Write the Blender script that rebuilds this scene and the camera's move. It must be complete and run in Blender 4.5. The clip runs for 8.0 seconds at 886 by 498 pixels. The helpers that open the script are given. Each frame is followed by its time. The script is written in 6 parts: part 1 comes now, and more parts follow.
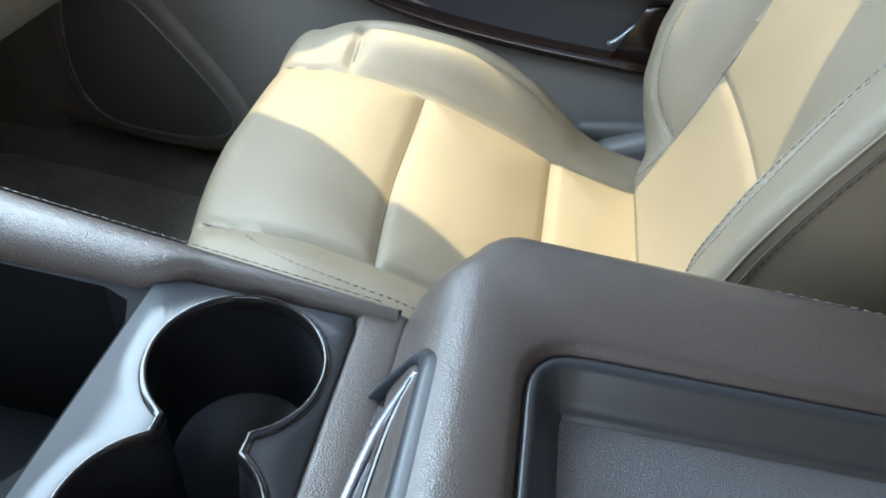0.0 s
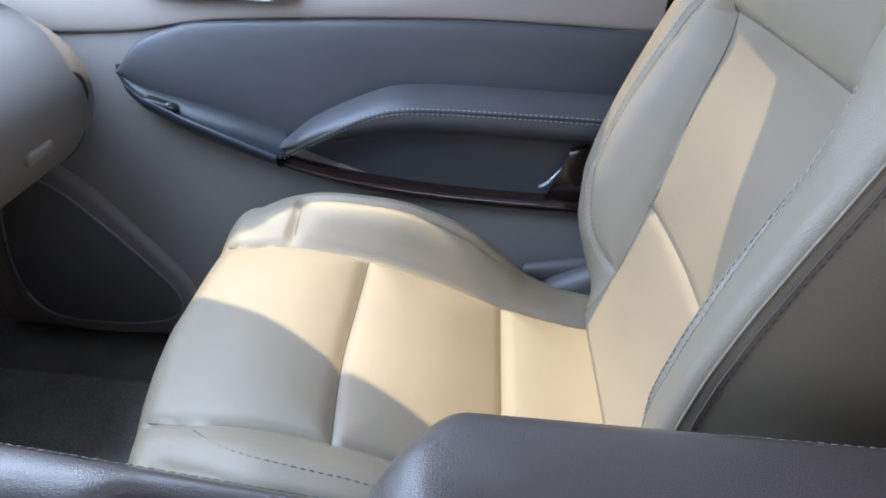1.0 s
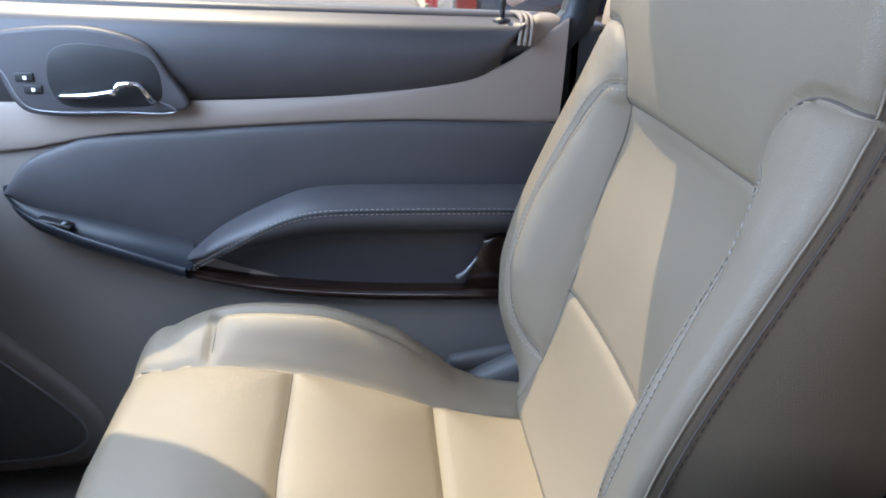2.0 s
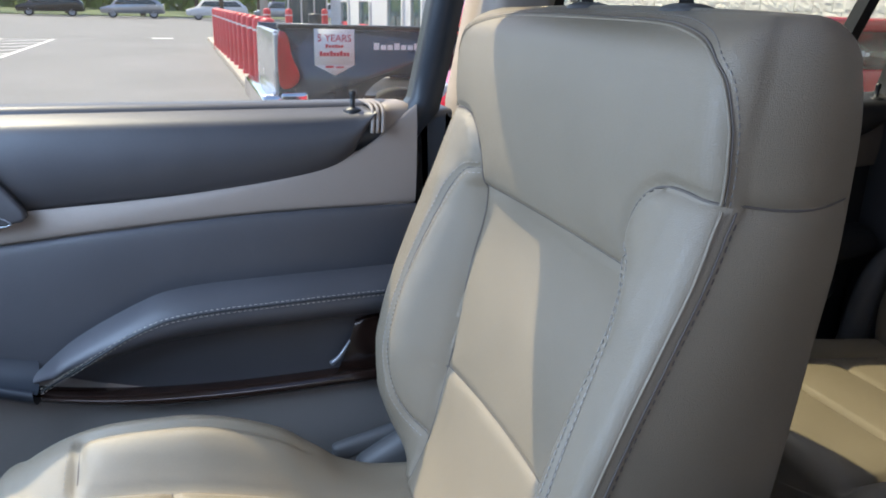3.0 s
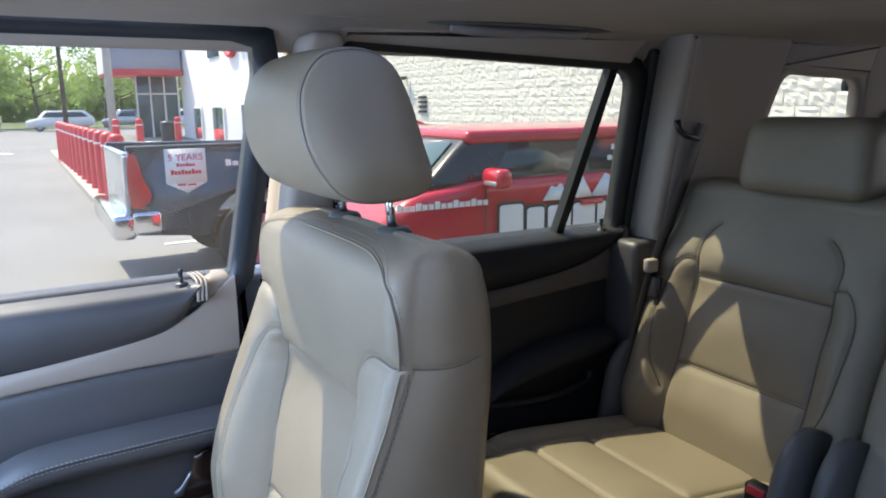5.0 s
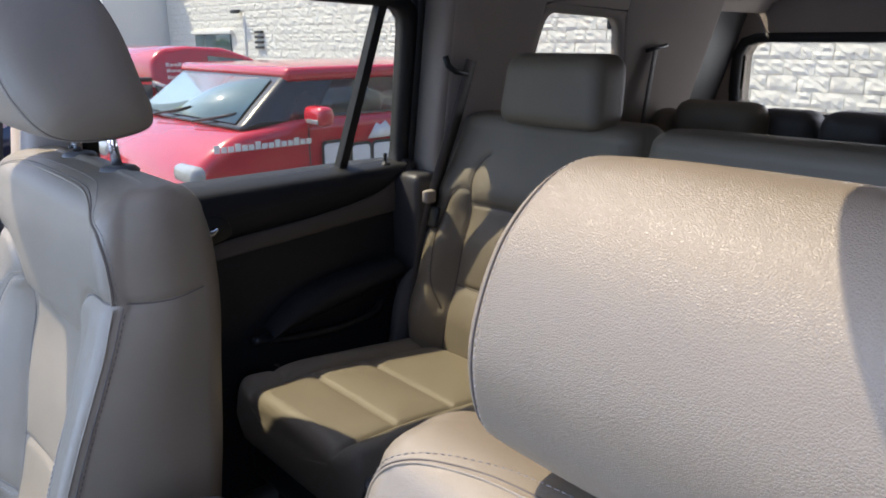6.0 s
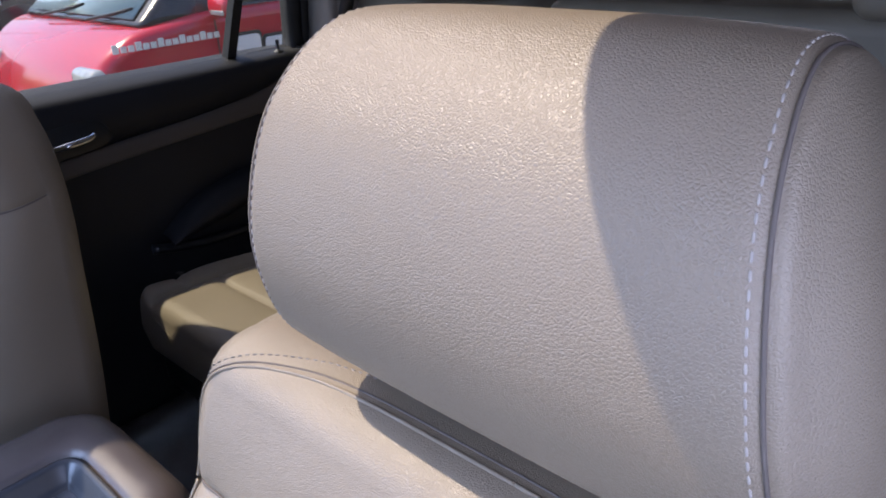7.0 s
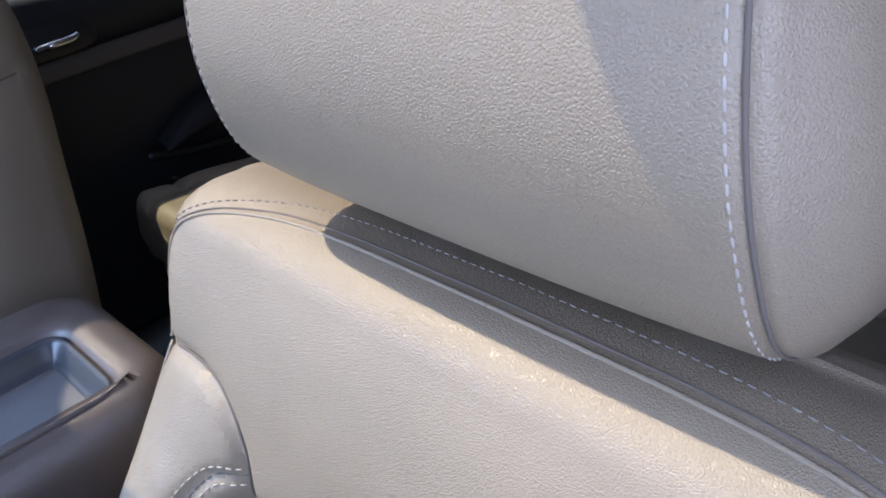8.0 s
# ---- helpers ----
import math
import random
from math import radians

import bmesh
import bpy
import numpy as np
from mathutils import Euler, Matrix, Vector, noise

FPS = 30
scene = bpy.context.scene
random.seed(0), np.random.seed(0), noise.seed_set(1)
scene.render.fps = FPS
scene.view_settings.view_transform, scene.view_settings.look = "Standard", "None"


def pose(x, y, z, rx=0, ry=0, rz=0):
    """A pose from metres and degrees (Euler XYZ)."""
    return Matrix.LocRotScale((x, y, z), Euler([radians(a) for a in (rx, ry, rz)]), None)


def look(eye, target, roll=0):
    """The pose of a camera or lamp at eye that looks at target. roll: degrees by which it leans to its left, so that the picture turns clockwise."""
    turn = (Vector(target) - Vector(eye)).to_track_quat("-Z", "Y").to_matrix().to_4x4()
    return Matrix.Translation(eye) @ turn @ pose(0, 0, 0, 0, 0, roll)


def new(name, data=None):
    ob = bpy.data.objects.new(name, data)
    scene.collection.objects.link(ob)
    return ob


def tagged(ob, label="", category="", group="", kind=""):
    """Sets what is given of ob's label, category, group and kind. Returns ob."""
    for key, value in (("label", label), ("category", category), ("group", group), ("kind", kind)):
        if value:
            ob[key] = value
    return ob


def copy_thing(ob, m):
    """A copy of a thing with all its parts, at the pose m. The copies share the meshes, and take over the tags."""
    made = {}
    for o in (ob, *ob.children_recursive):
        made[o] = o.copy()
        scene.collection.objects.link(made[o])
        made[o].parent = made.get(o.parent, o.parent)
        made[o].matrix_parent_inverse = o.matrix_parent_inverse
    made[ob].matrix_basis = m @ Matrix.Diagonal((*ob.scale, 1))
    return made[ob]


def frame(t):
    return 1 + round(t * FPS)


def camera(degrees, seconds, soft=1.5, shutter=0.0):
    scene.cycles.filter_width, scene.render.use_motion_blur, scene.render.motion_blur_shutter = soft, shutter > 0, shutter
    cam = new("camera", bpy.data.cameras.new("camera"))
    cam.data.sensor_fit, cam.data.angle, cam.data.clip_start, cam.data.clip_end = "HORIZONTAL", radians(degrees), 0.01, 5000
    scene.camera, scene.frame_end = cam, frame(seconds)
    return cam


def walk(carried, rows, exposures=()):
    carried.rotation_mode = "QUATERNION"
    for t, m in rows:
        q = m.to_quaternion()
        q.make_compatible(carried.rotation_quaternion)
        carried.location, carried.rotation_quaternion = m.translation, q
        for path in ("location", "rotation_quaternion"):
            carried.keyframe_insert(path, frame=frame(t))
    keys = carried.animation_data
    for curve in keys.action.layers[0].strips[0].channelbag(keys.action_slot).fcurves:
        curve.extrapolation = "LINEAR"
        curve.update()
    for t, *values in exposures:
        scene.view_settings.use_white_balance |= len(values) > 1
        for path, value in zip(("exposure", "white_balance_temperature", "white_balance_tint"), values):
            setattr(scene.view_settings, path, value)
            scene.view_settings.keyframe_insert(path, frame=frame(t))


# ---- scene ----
cam = camera(63.3, 8.0, soft=1.9)
PATH = [
    (0, (-0.353, -0.204, 1.31), (-0.439, 1.286, -0.02), 10.1),
    (0.5, (-0.342, -0.194, 1.334), (-0.56, 1.429, 0.186), 2.9),
    (1, (-0.341, -0.189, 1.327), (-0.387, 1.536, 0.316), 4.0),
    (1.5, (-0.342, -0.162, 1.331), (-0.179, 1.614, 0.427), 4.1),
    (1.7, (-0.345, -0.171, 1.34), (-0.157, 1.624, 0.48), 3.3),
    (2.8, (-0.412, -0.165, 1.364), (0.026, 1.658, 0.667), 1.8),
    (3, (-0.403, -0.164, 1.38), (0.243, 1.617, 0.738), 1.7),
    (3.5, (-0.475, -0.192, 1.423), (0.508, 1.484, 0.952), 2.8),
    (4, (-0.434, -0.311, 1.512), (0.553, 1.387, 1.134), 1.3),
    (4.2, (-0.413, -0.347, 1.532), (0.549, 1.369, 1.169), 0.0),
    (5.3, (-0.395, -0.485, 1.54), (0.637, 1.171, 1.1), -1.4),
    (5.5, (-0.372, -0.514, 1.54), (0.743, 1.079, 1.072), -0.9),
    (6, (-0.304, -0.582, 1.539), (0.983, 0.841, 0.975), -0.3),
    (6.5, (-0.26, -0.61, 1.534), (1.074, 0.699, 0.821), -1.8),
    (7, (-0.218, -0.61, 1.515), (1.095, 0.637, 0.666), -3.0),
    (7.5, (-0.193, -0.608, 1.482), (1.074, 0.616, 0.536), -3.8),
    (8, (-0.204, -0.621, 1.451), (1.012, 0.595, 0.429), -4.7),
]
EXPOSURES = [(0.0, 1.32, 6500, 4), (0.5, 1.22, 5950, 12), (1.5, 0.97, 5950, 16), (3.0, 0.78, 5700, 13), (3.5, 0.95, 5480, 11), (5.5, 1.11, 5550, 15), (6.0, 0.88, 5450, 20), (7.0, 0.79, 5360, 26), (7.5, 0.77, 5420, 30), (8.0, 0.96, 5330, 20)]
walk(cam, [(t, look(eye, target, roll)) for t, eye, target, roll in PATH], EXPOSURES)

# ---- world, sun, exposure ----
SUN_DIR = Vector((-0.32, 0.58, 1.0)).normalized()          # towards the sun
world = bpy.data.worlds.new("sky")
scene.world = world
world.use_nodes = True
wn = world.node_tree.nodes
sky = wn.new("ShaderNodeTexSky")
sky.sky_type = "NISHITA"
sky.sun_disc = False
sky.sun_elevation = math.asin(SUN_DIR.z)
sky.sun_rotation = math.atan2(SUN_DIR.x, SUN_DIR.y)
sky.air_density, sky.dust_density = 1.0, 2.0
wn["Background"].inputs["Strength"].default_value = 0.15
world.node_tree.links.new(sky.outputs[0], wn["Background"].inputs["Color"])

sun = new("sun", bpy.data.lights.new("sun", "SUN"))
sun.data.energy, sun.data.angle, sun.data.color = 4.0, radians(0.6), (1.0, 0.84, 0.51)
sun.matrix_world = look((0, 0, 30), Vector((0, 0, 30)) - SUN_DIR)

def opening_fill(nm, eye, target, sx, sy, watts, tint=(0.62, 0.80, 1.0)):
    """An area lamp added at an opening of the cabin, standing in for daylight."""
    l = new(nm, bpy.data.lights.new(nm, "AREA"))
    l.data.shape, l.data.size, l.data.size_y, l.data.energy, l.data.color = "RECTANGLE", sx, sy, watts, tint
    l.matrix_world = look(eye, target)
    return l


# Added fill lamps; the sky also lights the cabin through these openings.
opening_fill("daylight_windscreen", (-1.08, 0.36, 1.42), (-0.63, 0.35, 0.53), 0.80, 0.75, 12.6)
opening_fill("daylight_tailgate", (2.47, 0.03, 1.39), (1.5, 0.25, 1.25), 1.4, 0.24, 1.8, tint=(1.0, 0.96, 0.88))
opening_fill("daylight_driver_door", (-0.20, -0.74, 1.45), (0.0, 0.0, 1.10), 0.7, 0.34, 1.7, (0.80, 0.86, 1.0))

# ---- materials ----
def material(name, color, rough=0.5, metal=0.0, vary=0.12, scale=6.0, grain=0.0, grain_scale=400.0, bump=0.0, spec=0.5,
             coat=0.0, cells=0.0, cells_scale=300.0, stain=0.0, rough_vary=0.08, random_tint=0.0):
    """A plain surface: base colour with mottling at two scales, fine relief, uneven gloss."""
    m = bpy.data.materials.new(name)
    m.use_nodes = True
    nt = m.node_tree
    n, link = nt.nodes, nt.links.new
    b = n["Principled BSDF"]
    b.inputs["Metallic"].default_value = metal
    b.inputs["Specular IOR Level"].default_value = spec
    b.inputs["Coat Weight"].default_value = coat
    tc = n.new("ShaderNodeTexCoord")
    big = n.new("ShaderNodeTexNoise")
    big.inputs["Scale"].default_value, big.inputs["Detail"].default_value = scale, 5.0
    link(tc.outputs["Object"], big.inputs["Vector"])
    fine = n.new("ShaderNodeTexNoise")
    fine.inputs["Scale"].default_value, fine.inputs["Detail"].default_value = grain_scale, 3.0
    link(tc.outputs["Object"], fine.inputs["Vector"])
    ramp = n.new("ShaderNodeMapRange")
    ramp.inputs["From Min"].default_value, ramp.inputs["From Max"].default_value = 0.3, 0.7
    ramp.inputs["To Min"].default_value, ramp.inputs["To Max"].default_value = 1 - vary, 1 + vary
    link(big.outputs["Fac"], ramp.inputs["Value"])
    fr = n.new("ShaderNodeMapRange")
    fr.inputs["From Min"].default_value, fr.inputs["From Max"].default_value = 0.3, 0.7
    fr.inputs["To Min"].default_value, fr.inputs["To Max"].default_value = 1 - grain, 1 + grain
    link(fine.outputs["Fac"], fr.inputs["Value"])
    mul = n.new("ShaderNodeMath")
    mul.operation = "MULTIPLY"
    link(ramp.outputs[0], mul.inputs[0])
    link(fr.outputs[0], mul.inputs[1])
    last = mul.outputs[0]
    if random_tint:
        oi = n.new("ShaderNodeObjectInfo")
        rr = n.new("ShaderNodeMapRange")
        rr.inputs["To Min"].default_value, rr.inputs["To Max"].default_value = 1 - random_tint, 1 + random_tint
        link(oi.outputs["Random"], rr.inputs["Value"])
        m2 = n.new("ShaderNodeMath")
        m2.operation = "MULTIPLY"
        link(last, m2.inputs[0])
        link(rr.outputs[0], m2.inputs[1])
        last = m2.outputs[0]
    col = n.new("ShaderNodeVectorMath")
    col.operation = "SCALE"
    col.inputs[0].default_value = color
    link(last, col.inputs["Scale"])
    out = col.outputs[0]
    if stain:
        st = n.new("ShaderNodeTexNoise")
        st.inputs["Scale"].default_value, st.inputs["Detail"].default_value = scale * 0.35, 8.0
        link(tc.outputs["Object"], st.inputs["Vector"])
        sr = n.new("ShaderNodeMapRange")
        sr.inputs["From Min"].default_value, sr.inputs["From Max"].default_value = 0.52, 0.75
        sr.inputs["To Min"].default_value, sr.inputs["To Max"].default_value = 0.0, stain
        link(st.outputs["Fac"], sr.inputs["Value"])
        mx = n.new("ShaderNodeMix")
        mx.data_type = "RGBA"
        mx.inputs[7].default_value = tuple(0.45 * c for c in color) + (1,)
        link(sr.outputs[0], mx.inputs[0])
        link(out, mx.inputs[6])
        out = mx.outputs[2]
    link(out, b.inputs["Base Color"])
    rg = n.new("ShaderNodeMapRange")
    rg.inputs["To Min"].default_value, rg.inputs["To Max"].default_value = max(0.02, rough - rough_vary), min(1, rough + rough_vary)
    link(big.outputs["Fac"], rg.inputs["Value"])
    link(rg.outputs[0], b.inputs["Roughness"])
    height = None
    if cells:
        v = n.new("ShaderNodeTexVoronoi")
        v.feature = "DISTANCE_TO_EDGE"
        v.inputs["Scale"].default_value = cells_scale
        warp = n.new("ShaderNodeVectorMath")
        warp.operation = "MULTIPLY_ADD"
        warp.inputs[1].default_value = (0.0005, 0.0005, 0.0005)
        link(fine.outputs["Color"], warp.inputs[0])
        link(tc.outputs["Object"], warp.inputs[2])
        link(warp.outputs[0], v.inputs["Vector"])
        cl = n.new("ShaderNodeMapRange")
        cl.inputs["From Max"].default_value = 0.3
        cl.interpolation_type = "SMOOTHSTEP"
        link(v.outputs["Distance"], cl.inputs["Value"])
        height = cl.outputs[0]
        bp = n.new("ShaderNodeBump")
        bp.inputs["Strength"].default_value, bp.inputs["Distance"].default_value = cells, 0.0006
        link(height, bp.inputs["Height"])
        link(bp.outputs[0], b.inputs["Normal"])
    if bump:
        bp2 = n.new("ShaderNodeBump")
        bp2.inputs["Strength"].default_value, bp2.inputs["Distance"].default_value = bump, 0.001
        link(fine.outputs["Fac"], bp2.inputs["Height"])
        if height is not None:
            link(bp.outputs[0], bp2.inputs["Normal"])
        link(bp2.outputs[0], b.inputs["Normal"])
    return m


def glass_material(name, tint, veil=0.03):
    """A thin pane: clear, tinted, with a little gloss and a film that imitates milky glare."""
    m = bpy.data.materials.new(name)
    m.use_nodes = True
    nt = m.node_tree
    n, link = nt.nodes, nt.links.new
    n.remove(n["Principled BSDF"])
    clear = n.new("ShaderNodeBsdfTransparent")
    clear.inputs["Color"].default_value = (*tint, 1)
    # Translucent film stands in for the hazy veil over the view outside.
    film = n.new("ShaderNodeBsdfTranslucent")
    film.inputs["Color"].default_value = (0.8, 0.8, 0.78, 1)
    gloss = n.new("ShaderNodeBsdfGlossy")
    gloss.inputs["Roughness"].default_value = 0.02
    noise = n.new("ShaderNodeTexNoise")
    noise.inputs["Scale"].default_value, noise.inputs["Detail"].default_value = 5.0, 6.0
    tc = n.new("ShaderNodeTexCoord")
    link(tc.outputs["Object"], noise.inputs["Vector"])
    amount = n.new("ShaderNodeMapRange")
    amount.inputs["To Min"].default_value, amount.inputs["To Max"].default_value = 0.4 * veil, 1.6 * veil
    link(noise.outputs["Fac"], amount.inputs["Value"])
    a, b = n.new("ShaderNodeMixShader"), n.new("ShaderNodeMixShader")
    link(amount.outputs[0], a.inputs[0])
    link(clear.outputs[0], a.inputs[1])
    link(film.outputs[0], a.inputs[2])
    b.inputs[0].default_value = 0.035
    link(a.outputs[0], b.inputs[1])
    link(gloss.outputs[0], b.inputs[2])
    link(b.outputs[0], n["Material Output"].inputs["Surface"])
    return m


LEATHER = material("taupe_leather", (0.234, 0.191, 0.134), 0.405, vary=0.06, scale=9, grain=0.04, grain_scale=900, cells=0.38, cells_scale=720, spec=0.6, rough_vary=0.05)
# The front seats' leather, darkened so the colour carries the rear cabin's shade.
LEATHER_REAR_SHADED = material("second_row_leather", (0.207, 0.176, 0.129), 0.45, vary=0.06, scale=9, grain=0.05, grain_scale=900, cells=0.3, cells_scale=620, spec=0.4)
THREAD = material("pale_thread", (0.37, 0.335, 0.295), 0.8, vary=0.08, scale=60)
DARK_THREAD = material("grey_thread", (0.2, 0.18, 0.165), 0.8, vary=0.08, scale=60)
SEAM = material("seam_fold", (0.12, 0.10, 0.085), 0.8)
LID_LEATHER = material("dark_brown_leather", (0.068, 0.053, 0.046), 0.36, vary=0.12, scale=7, grain=0.08, grain_scale=900, cells=0.28, cells_scale=760, spec=0.8)
DARK_TRIM = material("charcoal_soft_trim", (0.062, 0.060, 0.066), 0.45, vary=0.1, scale=8, bump=0.12, grain=0.08, grain_scale=1200, spec=0.5)
TAUPE_TRIM = material("taupe_plastic_trim", (0.29, 0.245, 0.215), 0.55, vary=0.05, scale=5, bump=0.1, grain=0.05, grain_scale=1300)
LOWER_TRIM = material("lower_door_plastic", (0.24, 0.215, 0.20), 0.55, vary=0.06, scale=5, bump=0.15, grain=0.06, grain_scale=1300)
HEADLINER = material("headliner_cloth", (0.36, 0.315, 0.275), 0.95, vary=0.05, scale=4, bump=0.2, grain=0.08, grain_scale=1500, spec=0.1)
DASH_TRIM = material("lower_dashboard_trim", (0.155, 0.140, 0.126), 0.5, vary=0.08, scale=6, bump=0.12, grain=0.06, grain_scale=1200)
DOOR_FRAME = material("dark_navy_door_frame", (0.026, 0.031, 0.040), 0.38, vary=0.08, scale=10, bump=0.06, grain_scale=1200)
BLACK = material("black_plastic", (0.016, 0.017, 0.019), 0.4, vary=0.1, scale=10, bump=0.1, grain_scale=1200)
RUBBER = material("black_rubber", (0.012, 0.012, 0.013), 0.6, vary=0.1, scale=10)
GLOSS = material("piano_black", (0.012, 0.011, 0.011), 0.1, vary=0.1, scale=10, coat=0.4, rough_vary=0.03)
WOOD = material("dark_wood_trim", (0.022, 0.012, 0.009), 0.16, vary=0.35, scale=22, grain=0.3, grain_scale=90, coat=0.6, rough_vary=0.04)
CHROME = material("chrome", (0.75, 0.75, 0.76), 0.1, metal=1.0, vary=0.04, rough_vary=0.04)
SATIN = material("satin_silver_plastic", (0.32, 0.33, 0.36), 0.28, metal=0.55, vary=0.06, scale=8, bump=0.04, grain_scale=900)
DECK = material("charcoal_deck", (0.055, 0.058, 0.064), 0.32, metal=0.2, vary=0.06, scale=8, bump=0.04, grain_scale=900)
LEDGE = material("satin_black_ledge", (0.026, 0.029, 0.036), 0.36, spec=0.45, vary=0.06, scale=8, bump=0.04, grain_scale=900)
PINK_RIM = material("pink_red_rim", (0.55, 0.27, 0.30), 0.5, vary=0.1)
# Lighter than CARPET: the colour makes up for light missing in the footwell.
LIFTED_MAT = material("grey_mat_pile", (0.38, 0.37, 0.33), 1.0, vary=0.15, scale=14, bump=0.8, grain=0.3, grain_scale=500, spec=0.1)
CAVITY = material("deep_black_plastic", (0.010, 0.011, 0.013), 0.75, vary=0.1, spec=0.15)
# Front door's charcoal and taupe darkened: the rear door's shade is in the colour.
SHADED_REAR_TRIM = material("dark_rear_door_trim", (0.020, 0.020, 0.023), 0.5, vary=0.1, scale=8, bump=0.12, grain_scale=1200, spec=0.35)
SHADED_REAR_TAUPE = material("rear_door_taupe_band", (0.10, 0.088, 0.08), 0.55, vary=0.05, scale=5, bump=0.1, grain_scale=1300)
CARPET = material("grey_carpet", (0.30, 0.29, 0.26), 1.0, vary=0.15, scale=14, bump=0.8, grain=0.3, grain_scale=500, spec=0.1)
MESH_MAT = material("woven_tray_mat", (0.12, 0.12, 0.125), 0.36, vary=0.06, scale=8, cells=0.6, cells_scale=800)
MESH_MAT_DARK = material("speaker_mesh", (0.17, 0.165, 0.16), 0.6, vary=0.06, scale=8, cells=0.9, cells_scale=500)
SATIN_DARK = material("charcoal_satin_plastic", (0.035, 0.038, 0.043), 0.35, vary=0.06, scale=8, bump=0.05, grain_scale=900)
BELT = material("woven_belt", (0.12, 0.108, 0.1), 0.7, vary=0.06, bump=0.5, grain=0.15, grain_scale=900)
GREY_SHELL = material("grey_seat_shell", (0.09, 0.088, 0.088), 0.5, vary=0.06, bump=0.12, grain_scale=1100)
GLASS = glass_material("window_glass", (0.982, 0.988, 0.984), 0.012)
TINTED = glass_material("tinted_glass", (0.89, 0.895, 0.84), 0.006)
DARK_TINT = glass_material("privacy_glass", (0.5, 0.51, 0.5), 0.006)
ROOF_GLASS = glass_material("sunroof_glass", (0.93, 0.925, 0.92), 0.006)
ASPHALT = material("asphalt", (0.20, 0.197, 0.195), 0.9, vary=0.10, scale=0.35, grain=0.25, grain_scale=60, bump=0.4, stain=0.35)
DARK_WALL = material("dark_rendered_wall", (0.05, 0.048, 0.045), 0.9, vary=0.12, scale=1.5, grain=0.15, grain_scale=60, bump=0.3)
CONCRETE = material("kerb_concrete", (0.42, 0.38, 0.32), 0.9, vary=0.12, scale=1.5, grain=0.15, grain_scale=60, bump=0.3)
LINE_PAINT = material("white_line_paint", (0.75, 0.74, 0.70), 0.8, vary=0.15, scale=5, stain=0.3)
RED_PAINT = material("red_bollard_paint", (0.52, 0.03, 0.035), 0.4, vary=0.08, scale=3)
WHITE_PAINT = material("white_band_paint", (0.75, 0.73, 0.72), 0.5, vary=0.06)
RED_CAR = material("red_car_paint", (0.50, 0.014, 0.03), 0.22, vary=0.04, scale=2, coat=0.8, rough_vary=0.05)
NAVY_CAR = material("dark_blue_car_paint", (0.018, 0.024, 0.045), 0.22, vary=0.06, scale=2, coat=0.8, rough_vary=0.05)
BLACK_CAR = material("black_wrap", (0.012, 0.012, 0.014), 0.25, vary=0.05, scale=2, coat=0.5)
SILVER = material("silver_car_paint", (0.5, 0.51, 0.53), 0.25, metal=0.6, vary=0.05, scale=2)
TYRE = material("tyre_rubber", (0.02, 0.02, 0.021), 0.85, vary=0.15, scale=12)
RIM = material("alloy_rim", (0.45, 0.45, 0.47), 0.3, metal=0.8, vary=0.06)
BLOCK = material("white_painted_block", (0.76, 0.74, 0.68), 0.8, vary=0.05, scale=1.2, grain=0.06, grain_scale=40, bump=0.6, random_tint=0.03)
MORTAR = material("painted_mortar", (0.72, 0.70, 0.645), 0.9, vary=0.06, scale=2)
WHITE_WALL = material("white_facade_panel", (0.78, 0.77, 0.74), 0.7, vary=0.04, scale=0.6)
CANOPY = material("grey_blue_canopy_panel", (0.30, 0.31, 0.36), 0.5, vary=0.05, scale=0.6)
DARK_GLASS = material("dark_shop_glass", (0.05, 0.09, 0.10), 0.08, vary=0.2, scale=0.8, coat=0.3)
SIGN_RED = material("sign_red", (0.55, 0.035, 0.05), 0.45, vary=0.05)
SIGN_WHITE = material("sign_white", (0.8, 0.8, 0.79), 0.5, vary=0.04)
LAMP_RED = material("tail_lamp_red", (0.45, 0.015, 0.015), 0.12, vary=0.1, scale=15, coat=0.6)
LAMP_CLEAR = material("headlamp_lens", (0.34, 0.36, 0.37), 0.1, vary=0.2, scale=20, coat=0.8)
AMBER = material("amber_lens", (0.7, 0.28, 0.02), 0.2, vary=0.1)
STEEL = material("galvanised_pole", (0.40, 0.41, 0.42), 0.5, metal=0.5, vary=0.1, scale=3)
BARK = material("bark", (0.10, 0.075, 0.055), 0.95, vary=0.25, scale=4, bump=0.8, grain=0.2, grain_scale=30)
LEAF = material("green_leaves", (0.19, 0.27, 0.08), 0.6, vary=0.35, scale=1.3, grain=0.2, grain_scale=12)
lt = LEAF.node_tree
thin = lt.nodes.new("ShaderNodeBsdfTranslucent")
thin.inputs["Color"].default_value = (0.34, 0.46, 0.10, 1)
# Unseen wall, added to block low sky light from the driver's side.
leaf_mix = lt.nodes.new("ShaderNodeMixShader")
leaf_mix.inputs[0].default_value = 0.5
lt.links.new(lt.nodes["Principled BSDF"].outputs[0], leaf_mix.inputs[1])
lt.links.new(thin.outputs[0], leaf_mix.inputs[2])
lt.links.new(leaf_mix.outputs[0], lt.nodes["Material Output"].inputs["Surface"])
GRASS = material("mown_grass", (0.10, 0.13, 0.045), 0.95, vary=0.25, scale=1.5, grain=0.3, grain_scale=20)

# ---- builders ----
HOME = {}                                                  # a thing's or part's own origin in the world


